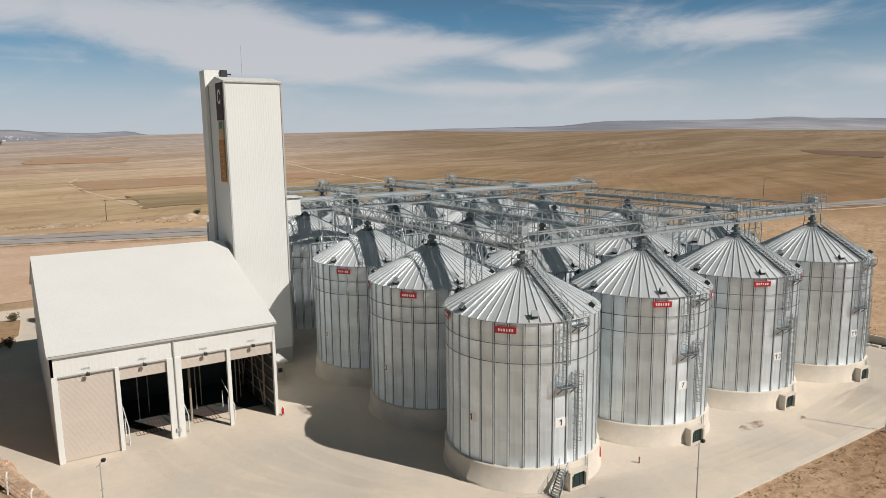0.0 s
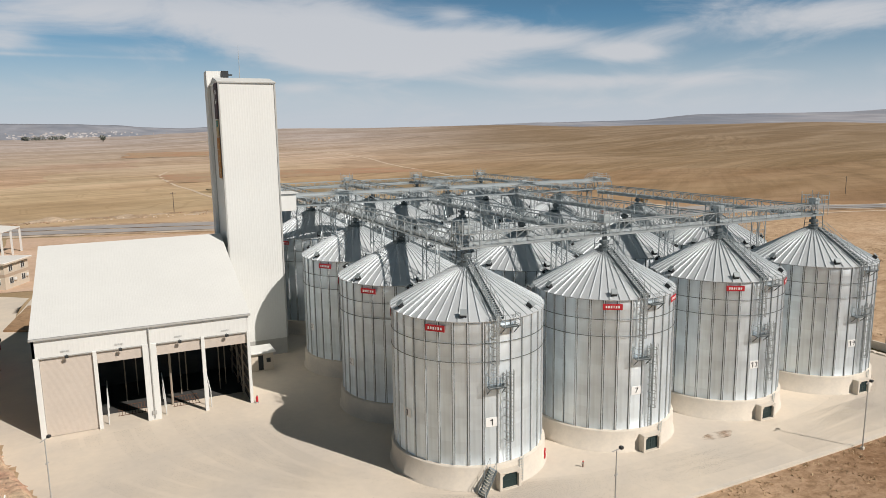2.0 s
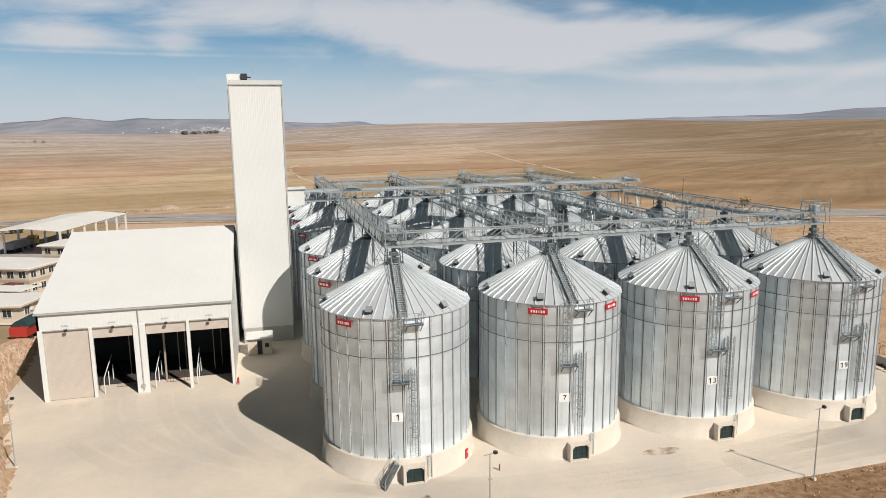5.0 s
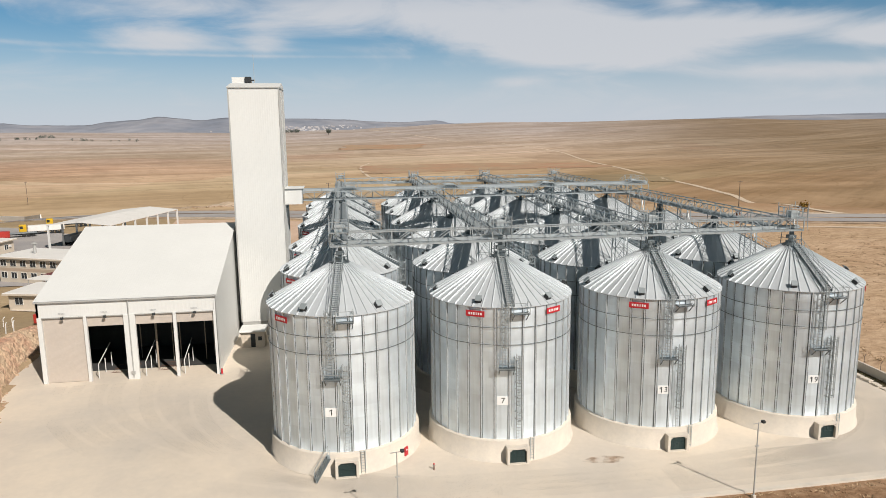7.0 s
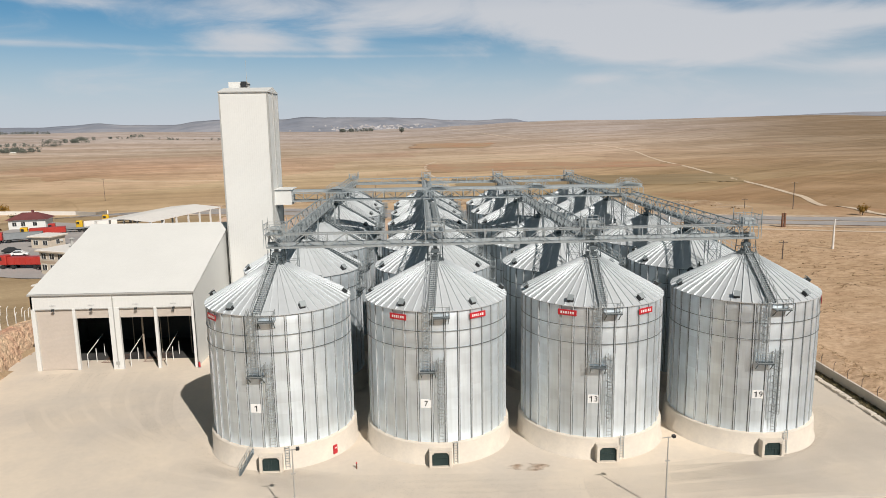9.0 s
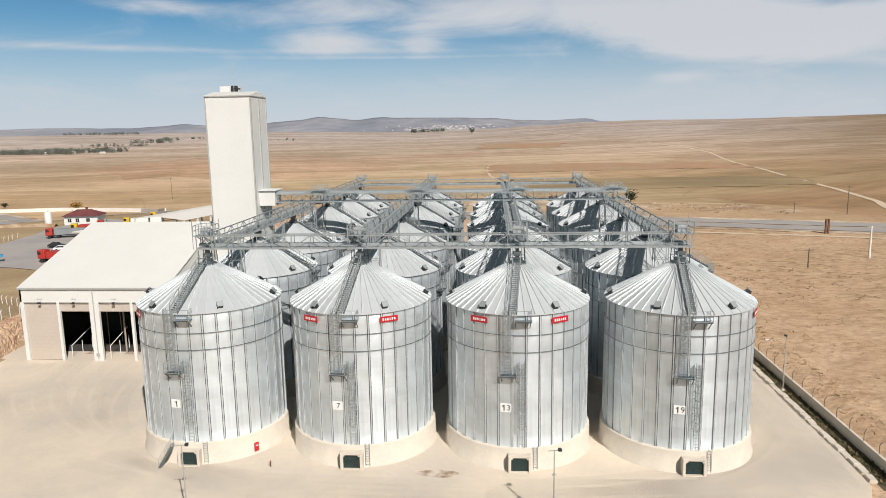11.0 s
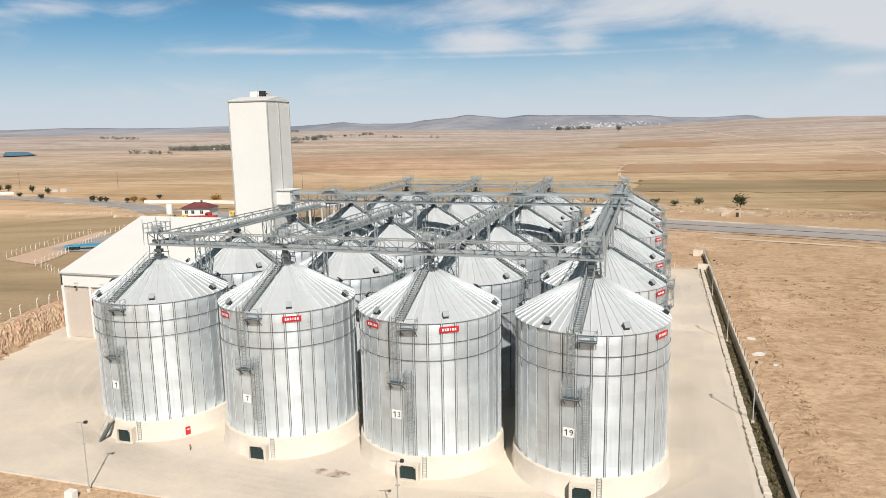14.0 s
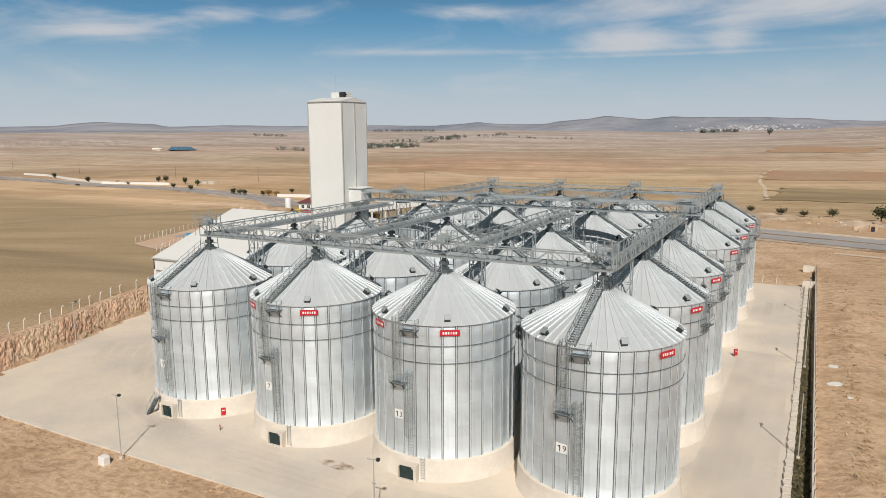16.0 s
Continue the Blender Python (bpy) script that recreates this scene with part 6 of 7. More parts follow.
for x, y, h in ((-213, 437, 16), (160, 190.6, 10.5), (-417, 463, 15), (-524, 455, 15), (-725, 485, 15), (-927, 524, 16), (143, 195, 4), (102.6, 89.9, 4.5), (-6, 263, 9), (348, 198, 10)):
    utility_pole(x, y, h)
for dx in (0, 0.8):
    bm = bmesh.new()
    add_box(bm, 131 + dx, 144, -0.3, 131.5 + dx, 144.5, 4.4, 0.03)
    tagged(put("sign_post", mesh_of("sign_post", bm, "rust")), "thick rust-brown post of a roadside sign", "post", "sign posts")
mast = thing("camera_mast", "tall white concrete mast with climbing rungs", "mast", "", pose(122, 101.5, 0))
bm = bmesh.new()
add_tube(bm, (0, 0, -0.3), (0, 0, 8.2), 0.32, 0.16)
part("mast_pole", bm, "light_roof", mast)
bm = bmesh.new()
add_beam(bm, (-0.8, 0, 8.0), (0.8, 0, 8.0), 0.12)
add_beam(bm, (-0.5, 0, 7.4), (0.5, 0, 7.4), 0.1)
part("cross_arm", bm, "grey_trim", mast)


# ---- buildings behind the shed ----
def window(parent, x, y, z, w, h, axis="y"):
    win = bmesh.new()
    if axis == "y":
        add_box(win, x - w / 2, y - 0.06, z, x + w / 2, y - 0.02, z + h)
    else:
        add_box(win, x + 0.02, y - w / 2, z, x + 0.06, y + w / 2, z + h)
    wob = part("window", win, "glass", parent, "dark glazed window")
    fr = bmesh.new()
    if axis == "y":
        for a, b, c, d in ((-w / 2 - 0.06, 0, -w / 2, h), (w / 2, 0, w / 2 + 0.06, h), (-0.03, 0, 0.03, h), (-w / 2, h, w / 2, h + 0.06), (-w / 2, -0.06, w / 2, 0)):
            add_box(fr, x + a, y - 0.10, z + b, x + c, y - 0.01, z + d)
    else:
        for a, b, c, d in ((-w / 2 - 0.06, 0, -w / 2, h), (w / 2, 0, w / 2 + 0.06, h), (-0.03, 0, 0.03, h), (-w / 2, h, w / 2, h + 0.06), (-w / 2, -0.06, w / 2, 0)):
            add_box(fr, x + 0.01, y + a, z + b, x + 0.10, y + c, z + d)
    part("window_frame", fr, "white", wob)


def office(name, label, m, w, d, h, floors, cols_front, cols_side, roof="light_roof"):
    """A flat-roofed block; its corner at the origin, front along -x, east side along +y."""
    o = thing(name, label, "building", "", m)
    bm = bmesh.new()
    add_box(bm, -w, 0, -0.3, 0, d, h)
    part("wall", bm, "plaster", o)
    bm = bmesh.new()
    add_box(bm, -w - 0.7, -0.7, h, 0.7, d + 0.7, h + 0.45, 0.05)
    part("roof_slab", bm, roof, o, "pale overhanging flat roof")
    bm = bmesh.new()
    add_box(bm, -w - 0.72, -0.74, h + 0.02, 0.74, -0.70, h + 0.34)
    add_box(bm, 0.70, -0.70, h + 0.02, 0.74, d + 0.7, h + 0.34)
    part("fascia", bm, "plaster", o)
    fh = h / floors
    if floors > 1:
        bm = bmesh.new()
        add_box(bm, -w - 0.03, -0.03, fh - 0.1, 0.03, d + 0.03, fh + 0.55)
        part("belt", bm, "belt", o, "darker beige band between the storeys")
    for f in range(floors):
        for k in range(cols_front):
            window(o, -w * (k + 0.5) / cols_front, 0, f * fh + 1.0, 1.5, 1.3)
        for k in range(cols_side):
            window(o, 0, d * (k + 0.5) / cols_side, f * fh + 1.0, 1.3, 1.3, "x")
            if f == 0:
                bm = bmesh.new()
                add_box(bm, 0.04, d * (k + 0.5) / cols_side + 0.9, 1.5, 0.4, d * (k + 0.5) / cols_side + 1.6, 2.1, 0.03)
                part("cooling_unit", bm, "white", o, "white wall cooling unit")
    return o


blk = office("office_block", "two-storey cream office block with a flat pale roof", pose(-58, 86, 0, 0, 0, -24), 19, 10, 5.4, 2, 7, 4)
porch = bmesh.new()
add_box(porch, -4.6, -2.6, 2.55, -1.2, -0.01, 2.8, 0.04)
for x in (-4.4, -1.4):
    add_box(porch, x - 0.12, -2.5, -0.2, x + 0.12, -2.26, 2.56)
part("porch", porch, "tile", blk, "dark red porch roof on two posts")
bm = bmesh.new()
add_box(bm, -3.9, -0.05, 0.0, -1.9, -0.012, 2.3)
part("door", bm, "glass", blk, "dark glazed entrance")
office("rear_office", "two-storey cream building with a flat pale roof", pose(-51.8, 112, 0, 0, 0, -24), 13.5, 9, 5.4, 2, 4, 2)
office("guard_house", "small cream guard house with a flat pale roof", pose(-92.5, 131, 0, 0, 0, -14), 6.4, 6, 3.2, 1, 2, 1)
office("weigh_house", "small cream annexe with a flat pale roof", pose(-53.5, 64.4, 0, 0, 0, -14), 8.4, 8.6, 2.8, 1, 2, 2)
port = thing("carport", "flat white carport roof on slim posts beside the offices", "carport", "", pose(-57.4, 78.2, 0, 0, 0, -24))
bm = bmesh.new()
add_box(bm, -8, 0, 2.6, 0, 5, 2.78, 0.03)
part("roof", bm, "light_roof", port)
for x in (-7.8, -4, -0.2):
    for y in (0.2, 4.8):
        bm = bmesh.new()
        add_box(bm, x - 0.06, y - 0.06, -0.2, x + 0.06, y + 0.06, 2.6)
        part("post", bm, "grey_trim", port)
chim = bmesh.new()
add_tube(chim, (0, 0, 0), (0, 0, 2.2), 0.35)
add_lathe(chim, [(0.0, 2.6), (0.7, 2.3), (0.7, 2.2)], 12)
bm = chim
tagged(put("roof_ventilator", mesh_of("roof_ventilator", bm, "grey_trim"), None, pose(-68.2, 95.2, 5.83)), "grey spinning roof ventilator on a flue", "ventilator")

canopy = thing("lorry_canopy", "long open canopy with a pale sheet roof on white posts", "canopy", "", pose(-64, 133, 0, 0, 0, -14))
CW, CL = 19.0, 39.5
for k in range(6):
    bm = bmesh.new()
    ya, yb = k * CL / 6, (k + 1) * CL / 6 - 0.12
    v = [bm.verts.new(p) for p in ((0.3, ya, 7.0), (0.3, yb, 7.0), (-CW / 2, yb, 7.9), (-CW / 2, ya, 7.9), (-CW, yb, 7.0), (-CW, ya, 7.0))]
    w2 = [bm.verts.new((q.co.x, q.co.y, q.co.z - 0.18)) for q in v]
    for f in ((0, 1, 2, 3), (3, 2, 4, 5)):
        bm.faces.new([v[i] for i in f])
        bm.faces.new([w2[i] for i in f[::-1]])
    for a, b in ((0, 1), (4, 5), (0, 3), (3, 5), (1, 2), (2, 4)):
        bm.faces.new((v[a], v[b], w2[b], w2[a]))
    part("roof_sheet", bm, "light_roof", canopy)
for k in range(7):
    for x in (0.0, -CW + 0.3):
        bm = bmesh.new()
        y = min(CL - 0.3, max(0.3, k * CL / 6))
        add_box(bm, x - 0.22, y - 0.22, -0.3, x + 0.22, y + 0.22, 6.85)
        part("post", bm, "white", canopy)
house = thing("red_roofed_house", "small white house with a red tiled roof", "house", "", pose(-124.5, 180, 0, 0, 0, 10))
bm = bmesh.new()
add_box(bm, -6, -4, -0.3, 6, 4, 3.2)
part("wall", bm, "white", house)
bm = bmesh.new()
v = [bm.verts.new(p) for p in ((-6.8, -4.8, 3.2), (6.8, -4.8, 3.2), (6.8, 4.8, 3.2), (-6.8, 4.8, 3.2), (-2.5, 0, 5.4), (2.5, 0, 5.4))]
for f in ((0, 1, 5, 4), (1, 2, 5), (2, 3, 4, 5), (3, 0, 4), (3, 2, 1, 0)):
    bm.faces.new([v[i] for i in f])
part("roof", bm, "tile", house, "red tiled hip roof")
for x in (-4, -1.2, 2.6):
    window(house, x, -4, 1.0, 1.3, 1.4)
bm = bmesh.new()
add_box(bm, 0.6, -0.4, 4.6, 1.3, 0.3, 6.2)
part("chimney", bm, "tile", house)
tank = thing("water_tank", "white upright cylindrical water tank", "tank", "", pose(-136.5, 176, 0))
bm = bmesh.new()
add_lathe(bm, [(1.3, -0.2), (1.3, 4.5), (1.1, 4.8), (0.3, 5.05), (0.001, 5.05)], 24)
part("shell", bm, "white", tank, smooth=True)
bm = bmesh.new()
add_tube(bm, (0, 0, 5.0), (0, 0, 5.3), 0.25)
part("filler_cap", bm, "grey_trim", tank)
bm = bmesh.new()
prev = None
for k in range(33):
    x, y = lerp(-163, -131, k / 32), lerp(174.5, 172, k / 32)
    top = 1.1 + 0.5 * noise.noise((x / 2.5, 0, 4))
    row = [bm.verts.new((x + 0.2 * noise.noise((x, j, 1)), y + w2, height(x, y) + z)) for j, (w2, z) in enumerate(((-1.5, -0.2), (-0.6, top * 0.7), (0.1, top), (0.8, top * 0.6), (1.6, -0.2)))]
    if prev:
        for j in range(4):
            bm.faces.new((prev[j], prev[j + 1], row[j + 1], row[j]))
    prev = row
setting("rubble_bank", bm, "rubble", "low pale rubble bank behind the lorry park")
for k, line in enumerate((((-790, 456), (-735, 450), (-636, 414), (-549, 386), (-473, 402)), ((-293, 348), (-248, 356), (-215, 352), (-190, 346), (-165, 318), (-140, 276)))):
    bm = bmesh.new()
    for (xa, ya), (xb, yb) in zip(line, line[1:]):
        za, zb = height(xa, ya), height(xb, yb)
        add_beam(bm, (xa, ya, za + 0.8), (xb, yb, zb + 0.8), 0.5, 3.0)
    setting("roadside_wall_%d" % (k + 1), bm, "light_roof", "long white concrete wall beside the highway")
ruin = thing("field_hut", "ruined pale stone hut beside the road", "hut", "", pose(84.5, 207, -0.1, 0, 0, 20))
for name, pts in (("front_wall", ((-3.0, -2.0, 0.9), (0.2, -2.0, 2.3))), ("end_wall", ((3.0, -1.8, 2.9), (3.0, 2.0, 2.6))), ("back_wall", ((3.0, 2.0, 2.6), (-3.0, 2.0, 1.1))), ("cross_wall", ((0.3, -2.0, 2.3), (3.0, -1.8, 2.9)))):
    (xa, ya, za), (xb, yb, zb) = pts
    d = Vector((xb - xa, yb - ya, 0)).normalized()
    off = Vector((-d.y, d.x, 0)) * 0.3
    bm = bmesh.new()
    v = [bm.verts.new(q) for p0, z in ((Vector((xa, ya, 0)), za), (Vector((xb, yb, 0)), zb)) for q in (p0 + Vector((0, 0, -0.3)), p0 + off + Vector((0, 0, -0.3)), p0 + off + Vector((0, 0, z)), p0 + Vector((0, 0, z)))]
    for f in ((3, 2, 1, 0), (4, 5, 6, 7), (0, 1, 5, 4), (1, 2, 6, 5), (2, 3, 7, 6), (3, 0, 4, 7)):
        bm.faces.new([v[i] for i in f])
    part(name, bm, "rubble", ruin)
# no opening is cut; a black slab paints the doorway's inner shade
bm = bmesh.new()
add_box(bm, 0.9, -2.12, 0.0, 2.0, -1.99, 1.7)
part("doorway", bm, "black", ruin, "dark doorway")
far = thing("roadside_sheds", "row of low white roadside sheds", "building", "", pose(-454, 430, height(-454, 430)))
for k in range(3):
    bm = bmesh.new()
    add_box(bm, k * 9 - 12, -3, -0.6, k * 9 - 5, 3, 3.0 - 0.8 * (k % 2))
    part("shed_block", bm, "plaster", far)


# ---- vehicles ----
def wheels(parent, xs, half):
    for x in xs:
        for s in (-1, 1):
            bm = bmesh.new()
            add_tube(bm, (x, s * half, 0.5), (x, s * (half - 0.35), 0.5), 0.5, 0.5, 14)
            part("tyre", bm, "rubber", parent)


def lorry(x, y, turn, cab_mat, body_mat, kind, label):
    t = thing("lorry", label, "lorry", "parked lorries", pose(x, y, 0.1, 0, 0, turn))
    bm = bmesh.new()
    add_box(bm, 4.2, -1.2, 0.9, 6.3, 1.2, 3.3, 0.15)
    cab = part("cab", bm, cab_mat, t)
    bm = bmesh.new()
    add_box(bm, 6.28, -1.05, 2.1, 6.34, 1.05, 3.0)
    add_box(bm, 5.2, -1.23, 2.1, 6.1, 1.23, 2.95)
    part("windscreen", bm, "glass", cab)
    bm = bmesh.new()
    add_box(bm, -6.5, -0.5, 0.75, 5.8, 0.5, 1.0)
    part("chassis", bm, "black", t)
    bm = bmesh.new()
    if kind == "tipper":
        add_box(bm, -6.6, -1.25, 1.05, 3.8, 1.25, 2.9, 0.05)
    else:
        add_box(bm, -6.6, -1.25, 1.05, 3.8, 1.25, 1.35, 0.04)
    trailer_body = part("trailer_body", bm, body_mat, t)
    if kind == "tipper":
        for k in range(8):
            for side in (-1.29, 1.29):
                bm = bmesh.new()
                add_box(bm, -6.4 + k * 1.4, side - 0.038, 1.05, -6.25 + k * 1.4, side + 0.038, 2.85)
                part("rib", bm, body_mat, trailer_body)
    wheels(t, (-5.6, -4.3, -3.0, 2.6, 5.2), 1.2)


for args in (
    (-109, 144.5, 202, "truck_red", "truck_grey", "tipper", "lorry with a red cab and a grey tipper trailer"),
    (-107.3, 155.4, 202, "truck_yellow", "truck_red", "tipper", "lorry with a yellow cab and a red tipper body"),
    (-103.3, 164.6, 202, "truck_red", "truck_grey", "flat", "lorry with a red cab and an empty flat trailer"),
    (-97.5, 171.5, 202, "truck_yellow", "light_roof", "tipper", "lorry with a yellow cab and a pale tipper trailer"),
    (-95.5, 187.4, 202, "truck_yellow", "truck_grey", "flat", "lorry with a yellow cab near the road"),
    (-83, 101, 176, "truck_red", "truck_red", "tipper", "red tipper lorry parked by the offices"),
    (-78, 150, 76, "truck_yellow", "truck_grey", "tipper", "lorry with a yellow cab under the canopy"),
):
    lorry(*args)


def car(x, y, turn, mat, label):
    c = thing("car", label, "car", "parked cars", pose(x, y, 0.1, 0, 0, turn))
    bm = bmesh.new()
    prof = [(-2.2, 0.4), (2.2, 0.4), (2.25, 0.8), (1.2, 0.95), (0.55, 1.45), (-1.1, 1.5), (-1.9, 1.0), (-2.2, 0.9)]
    a, b = [bm.verts.new((px, -0.85, pz)) for px, pz in prof], [bm.verts.new((px, 0.85, pz)) for px, pz in prof]
    for i in range(len(prof)):
        j = (i + 1) % len(prof)
        bm.faces.new((a[i], a[j], b[j], b[i]))
    bm.faces.new(a)
    bm.faces.new(b[::-1])
    part("body", bm, mat, c)
    bm = bmesh.new()
    for s in (-0.87, 0.87):
        v = [bm.verts.new((px, s, pz)) for px, pz in ((1.0, 0.98), (0.5, 1.38), (-1.05, 1.42), (-1.6, 1.02))]
        bm.faces.new(v)
    part("side_window", bm, "glass", c)
    for px in (-1.35, 1.35):
        for s in (-0.88, 0.72):
            bm = bmesh.new()
            add_tube(bm, (px, s, 0.32), (px, s + 0.16, 0.32), 0.32, 0.32, 12)
            part("wheel", bm, "rubber", c)


car(-94.6, 119, 15, "car_white", "white car parked on the asphalt")
car(-100, 124.5, 12, "black", "dark car parked on the asphalt")
trailer = thing("low_loader", "blue low-loader trailer parked behind the shed", "trailer", "", pose(-106, 99, 0.1, 0, 0, 35))
bm = bmesh.new()
add_box(bm, -6, -1.3, 0.9, 4, 1.3, 1.25, 0.04)
add_box(bm, 4, -1.1, 1.3, 6.5, 1.1, 1.7, 0.04)
add_beam(bm, (3.9, 0, 1.1), (4.6, 0, 1.6), 1.8, 0.3)
part("bed", bm, "blue", trailer)
wheels(trailer, (-5, -3.8, -2.6), 1.25)
grain = thing("grain_trailer", "farm trailer with a dark green tarpaulin and red tailboard", "trailer", "", pose(-48.3, 53.0, height(-48.3, 53) + 0.1, 0, 0, 78))
bm = bmesh.new()
add_box(bm, -4, -1.3, 1.0, 4.2, 1.3, 2.5, 0.05)
part("body", bm, "truck_red", grain)
bm = bmesh.new()
pts = [(-1.4, 2.3), (-1.4, 2.7), (-0.7, 3.25), (0.7, 3.25), (1.4, 2.7), (1.4, 2.3)]
va, vb = [bm.verts.new((-3.3, *p)) for p in pts], [bm.verts.new((4.3, *p)) for p in pts]
for i in range(5):
    bm.faces.new((va[i], va[i + 1], vb[i + 1], vb[i]))
bm.faces.new(va)
bm.faces.new(vb[::-1])
part("tarpaulin", bm, "tarp", grain, "dark green tarpaulin")
wheels(grain, (-2.6, 2.4), 1.25)


# ---- trees and shrubs ----
def tree(x, y, h, spread, mat, label, seed, trunk=0.35):
    r = random.Random(seed)
    t = thing("tree", label, "tree", "", pose(x, y, height(x, y)))
    bm = bmesh.new()
    add_tube(bm, (0, 0, -0.3), (0.1, 0.05, h * trunk), 0.05 * h, 0.03 * h)
    limbs = []
    for k in range(6):
        a = k * math.tau / 6 + r.uniform(-0.4, 0.4)
        tip = Vector((spread * 0.6 * math.cos(a), spread * 0.6 * math.sin(a), h * r.uniform(0.55, 0.95)))
        add_tube(bm, (0.1, 0.05, h * trunk * 0.9), tip, 0.022 * h, 0.006 * h, 6)
        limbs.append(tip)
    part("trunk", bm, "bark", t)
    bm = bmesh.new()
    for k in range(420):
        tip = limbs[r.randrange(6)].lerp(Vector((0, 0, h * 0.5)), r.random())
        p = tip + Vector((r.gauss(0, spread * 0.22), r.gauss(0, spread * 0.22), r.gauss(0, h * 0.14)))
        s = h * r.uniform(0.05, 0.10)
        d = Vector((r.uniform(-1, 1), r.uniform(-1, 1), r.uniform(-0.4, 1))).normalized()
        u = d.orthogonal().normalized()
        v = d.cross(u)
        bm.faces.new([bm.verts.new(p + s * q) for q in (u, v * 0.7, -u, -v * 0.7)])
    part("crown", bm, mat, t)


PLANTS = [(-697, 434, 5.6, 3.1), (-583, 395, 5.6, 3.1), (-515, 425, 5.6, 3.1), (-508, 428, 6.2, 3.4), (-441, 379, 4.3, 2.5), (-472, 420, 5.6, 3.1), (-404, 365, 4.3, 2.8), (-441, 407, 5.6, 3.1), (-342, 352, 5, 3.1), (-333, 350, 4.3, 2.5), (-327, 349, 4.3, 2.5), (-310, 351, 3.7, 2.5), (-304, 378, 3.7, 3.1), (-534, 391, 3.1, 2.5), (-513, 388, 2.5, 2.5), (-538, 353, 2.5, 2.5), (91.5, 240, 5.2, 3.4), (58, 245, 3, 2.6), (66, 243, 2.4, 2.2), (76, 250, 3, 2.6), (-150, 214, 3, 2), (46, 255, 2.6, 2.2), (30, 262, 2.5, 2)]
for k, (x, y, h, s) in enumerate(PLANTS):
    tree(x, y, h, s, "leaf", "small dusty green roadside tree", k, 0.2)
for k, (x, y, h, s) in enumerate(((-306, 353, 4.5, 4.5), (-297, 352, 4, 3.5), (-240, 358, 6, 4.6), (172.9, 168, 3.6, 2.2))):
    tree(x, y, h, s, "autumn", "small tree with yellow autumn leaves", 40 + k, 0.2)
tree(-42.5, 72, 1.8, 1.2, "weed", "small dry garden shrub", 60, 0.15)
tree(-41.5, 90, 1.8, 1.2, "weed", "small dry garden shrub", 61, 0.15)
tree(-40, 2240, 19, 11, "far_leaf", "lone dark tree in the far fields", 70, 0.2)


def grove(name, label, mat, groups, seed):
    """Far belts of trees as loose clumps of leaves: middle, half lengths, number and height of the trees."""
    r = random.Random(seed)
    verts, faces = [], []
    for x0, y0, half_x, half_y, count, h in groups:
        for _ in range(count):
            x, y = x0 + r.uniform(-half_x, half_x), y0 + r.uniform(-half_y, half_y)
            z, tall = height(x, y), h * r.uniform(0.5, 1.1)
            for _ in range(44):
                p = Vector((x + r.gauss(0, tall * 0.3), y + r.gauss(0, tall * 0.3), z + tall * r.uniform(0.1, 1.0)))
                d = Vector((r.uniform(-1, 1), r.uniform(-1, 1), r.uniform(-0.4, 1))).normalized()
                u = d.orthogonal().normalized() * tall * 0.11
                v = d.cross(u)
                i = len(verts)
                verts += [tuple(p + u), tuple(p + v), tuple(p - u), tuple(p - v)]
                faces.append((i, i + 1, i + 2, i + 3))
    me = bpy.data.meshes.new(name)
    me.from_pydata(verts, [], faces)
    me.materials.append(M[mat])
    return tagged(put(name, me), label, "trees", kind="stuff")


grove("far_groves", "dark distant belts of trees in the fields", "far_leaf", (
    (-920, 1345, 75, 40, 90, 11), (-985, 1322, 40, 10, 26, 10), (-845, 1420, 50, 30, 50, 11), (-942, 1150, 60, 8, 16, 8), (-900, 1780, 60, 14, 30, 11), (-930, 1640, 90, 14, 30, 9), (-240, 2515, 34, 10, 26, 12), (-175, 2530, 26, 8, 20, 12),
    (-900, 1885, 22, 8, 16, 10), (-840, 1960, 34, 8, 14, 7), (-818, 2030, 20, 6, 12, 9), (-1350, 2300, 160, 20, 60, 9), (-620, 1900, 90, 10, 14, 7), (-1500, 1700, 70, 16, 26, 8)), 91)
r = random.Random(17)
verts, faces = [], []
for _ in range(150):
    x, y, z = hill_place(r.uniform(3350, 3800), 3.2 + r.gauss(0, 2.4))
    a, b, h = r.uniform(2.5, 5), r.uniform(2, 4), r.uniform(1.5, 3)
    i = len(verts)
    verts += [(x - a, y - b, z - 1), (x + a, y - b, z - 1), (x + a, y + b, z - 1), (x - a, y + b, z - 1), (x - a, y - b, z + h), (x + a, y - b, z + h), (x + a, y + b, z + h), (x - a, y + b, z + h), (x - a, y, z + h + 3), (x + a, y, z + h + 3)]
    faces += [tuple(i + j for j in f) for f in ((0, 1, 5, 4), (1, 2, 6, 5), (2, 3, 7, 6), (3, 0, 4, 7), (4, 5, 9, 8), (6, 7, 8, 9), (5, 6, 9), (7, 4, 8))]
me = bpy.data.meshes.new("far_village")
me.from_pydata(verts, [], faces)
me.materials.append(M["village"])
tagged(put("far_village", me), "distant village of small pale houses among trees", "houses", kind="stuff")
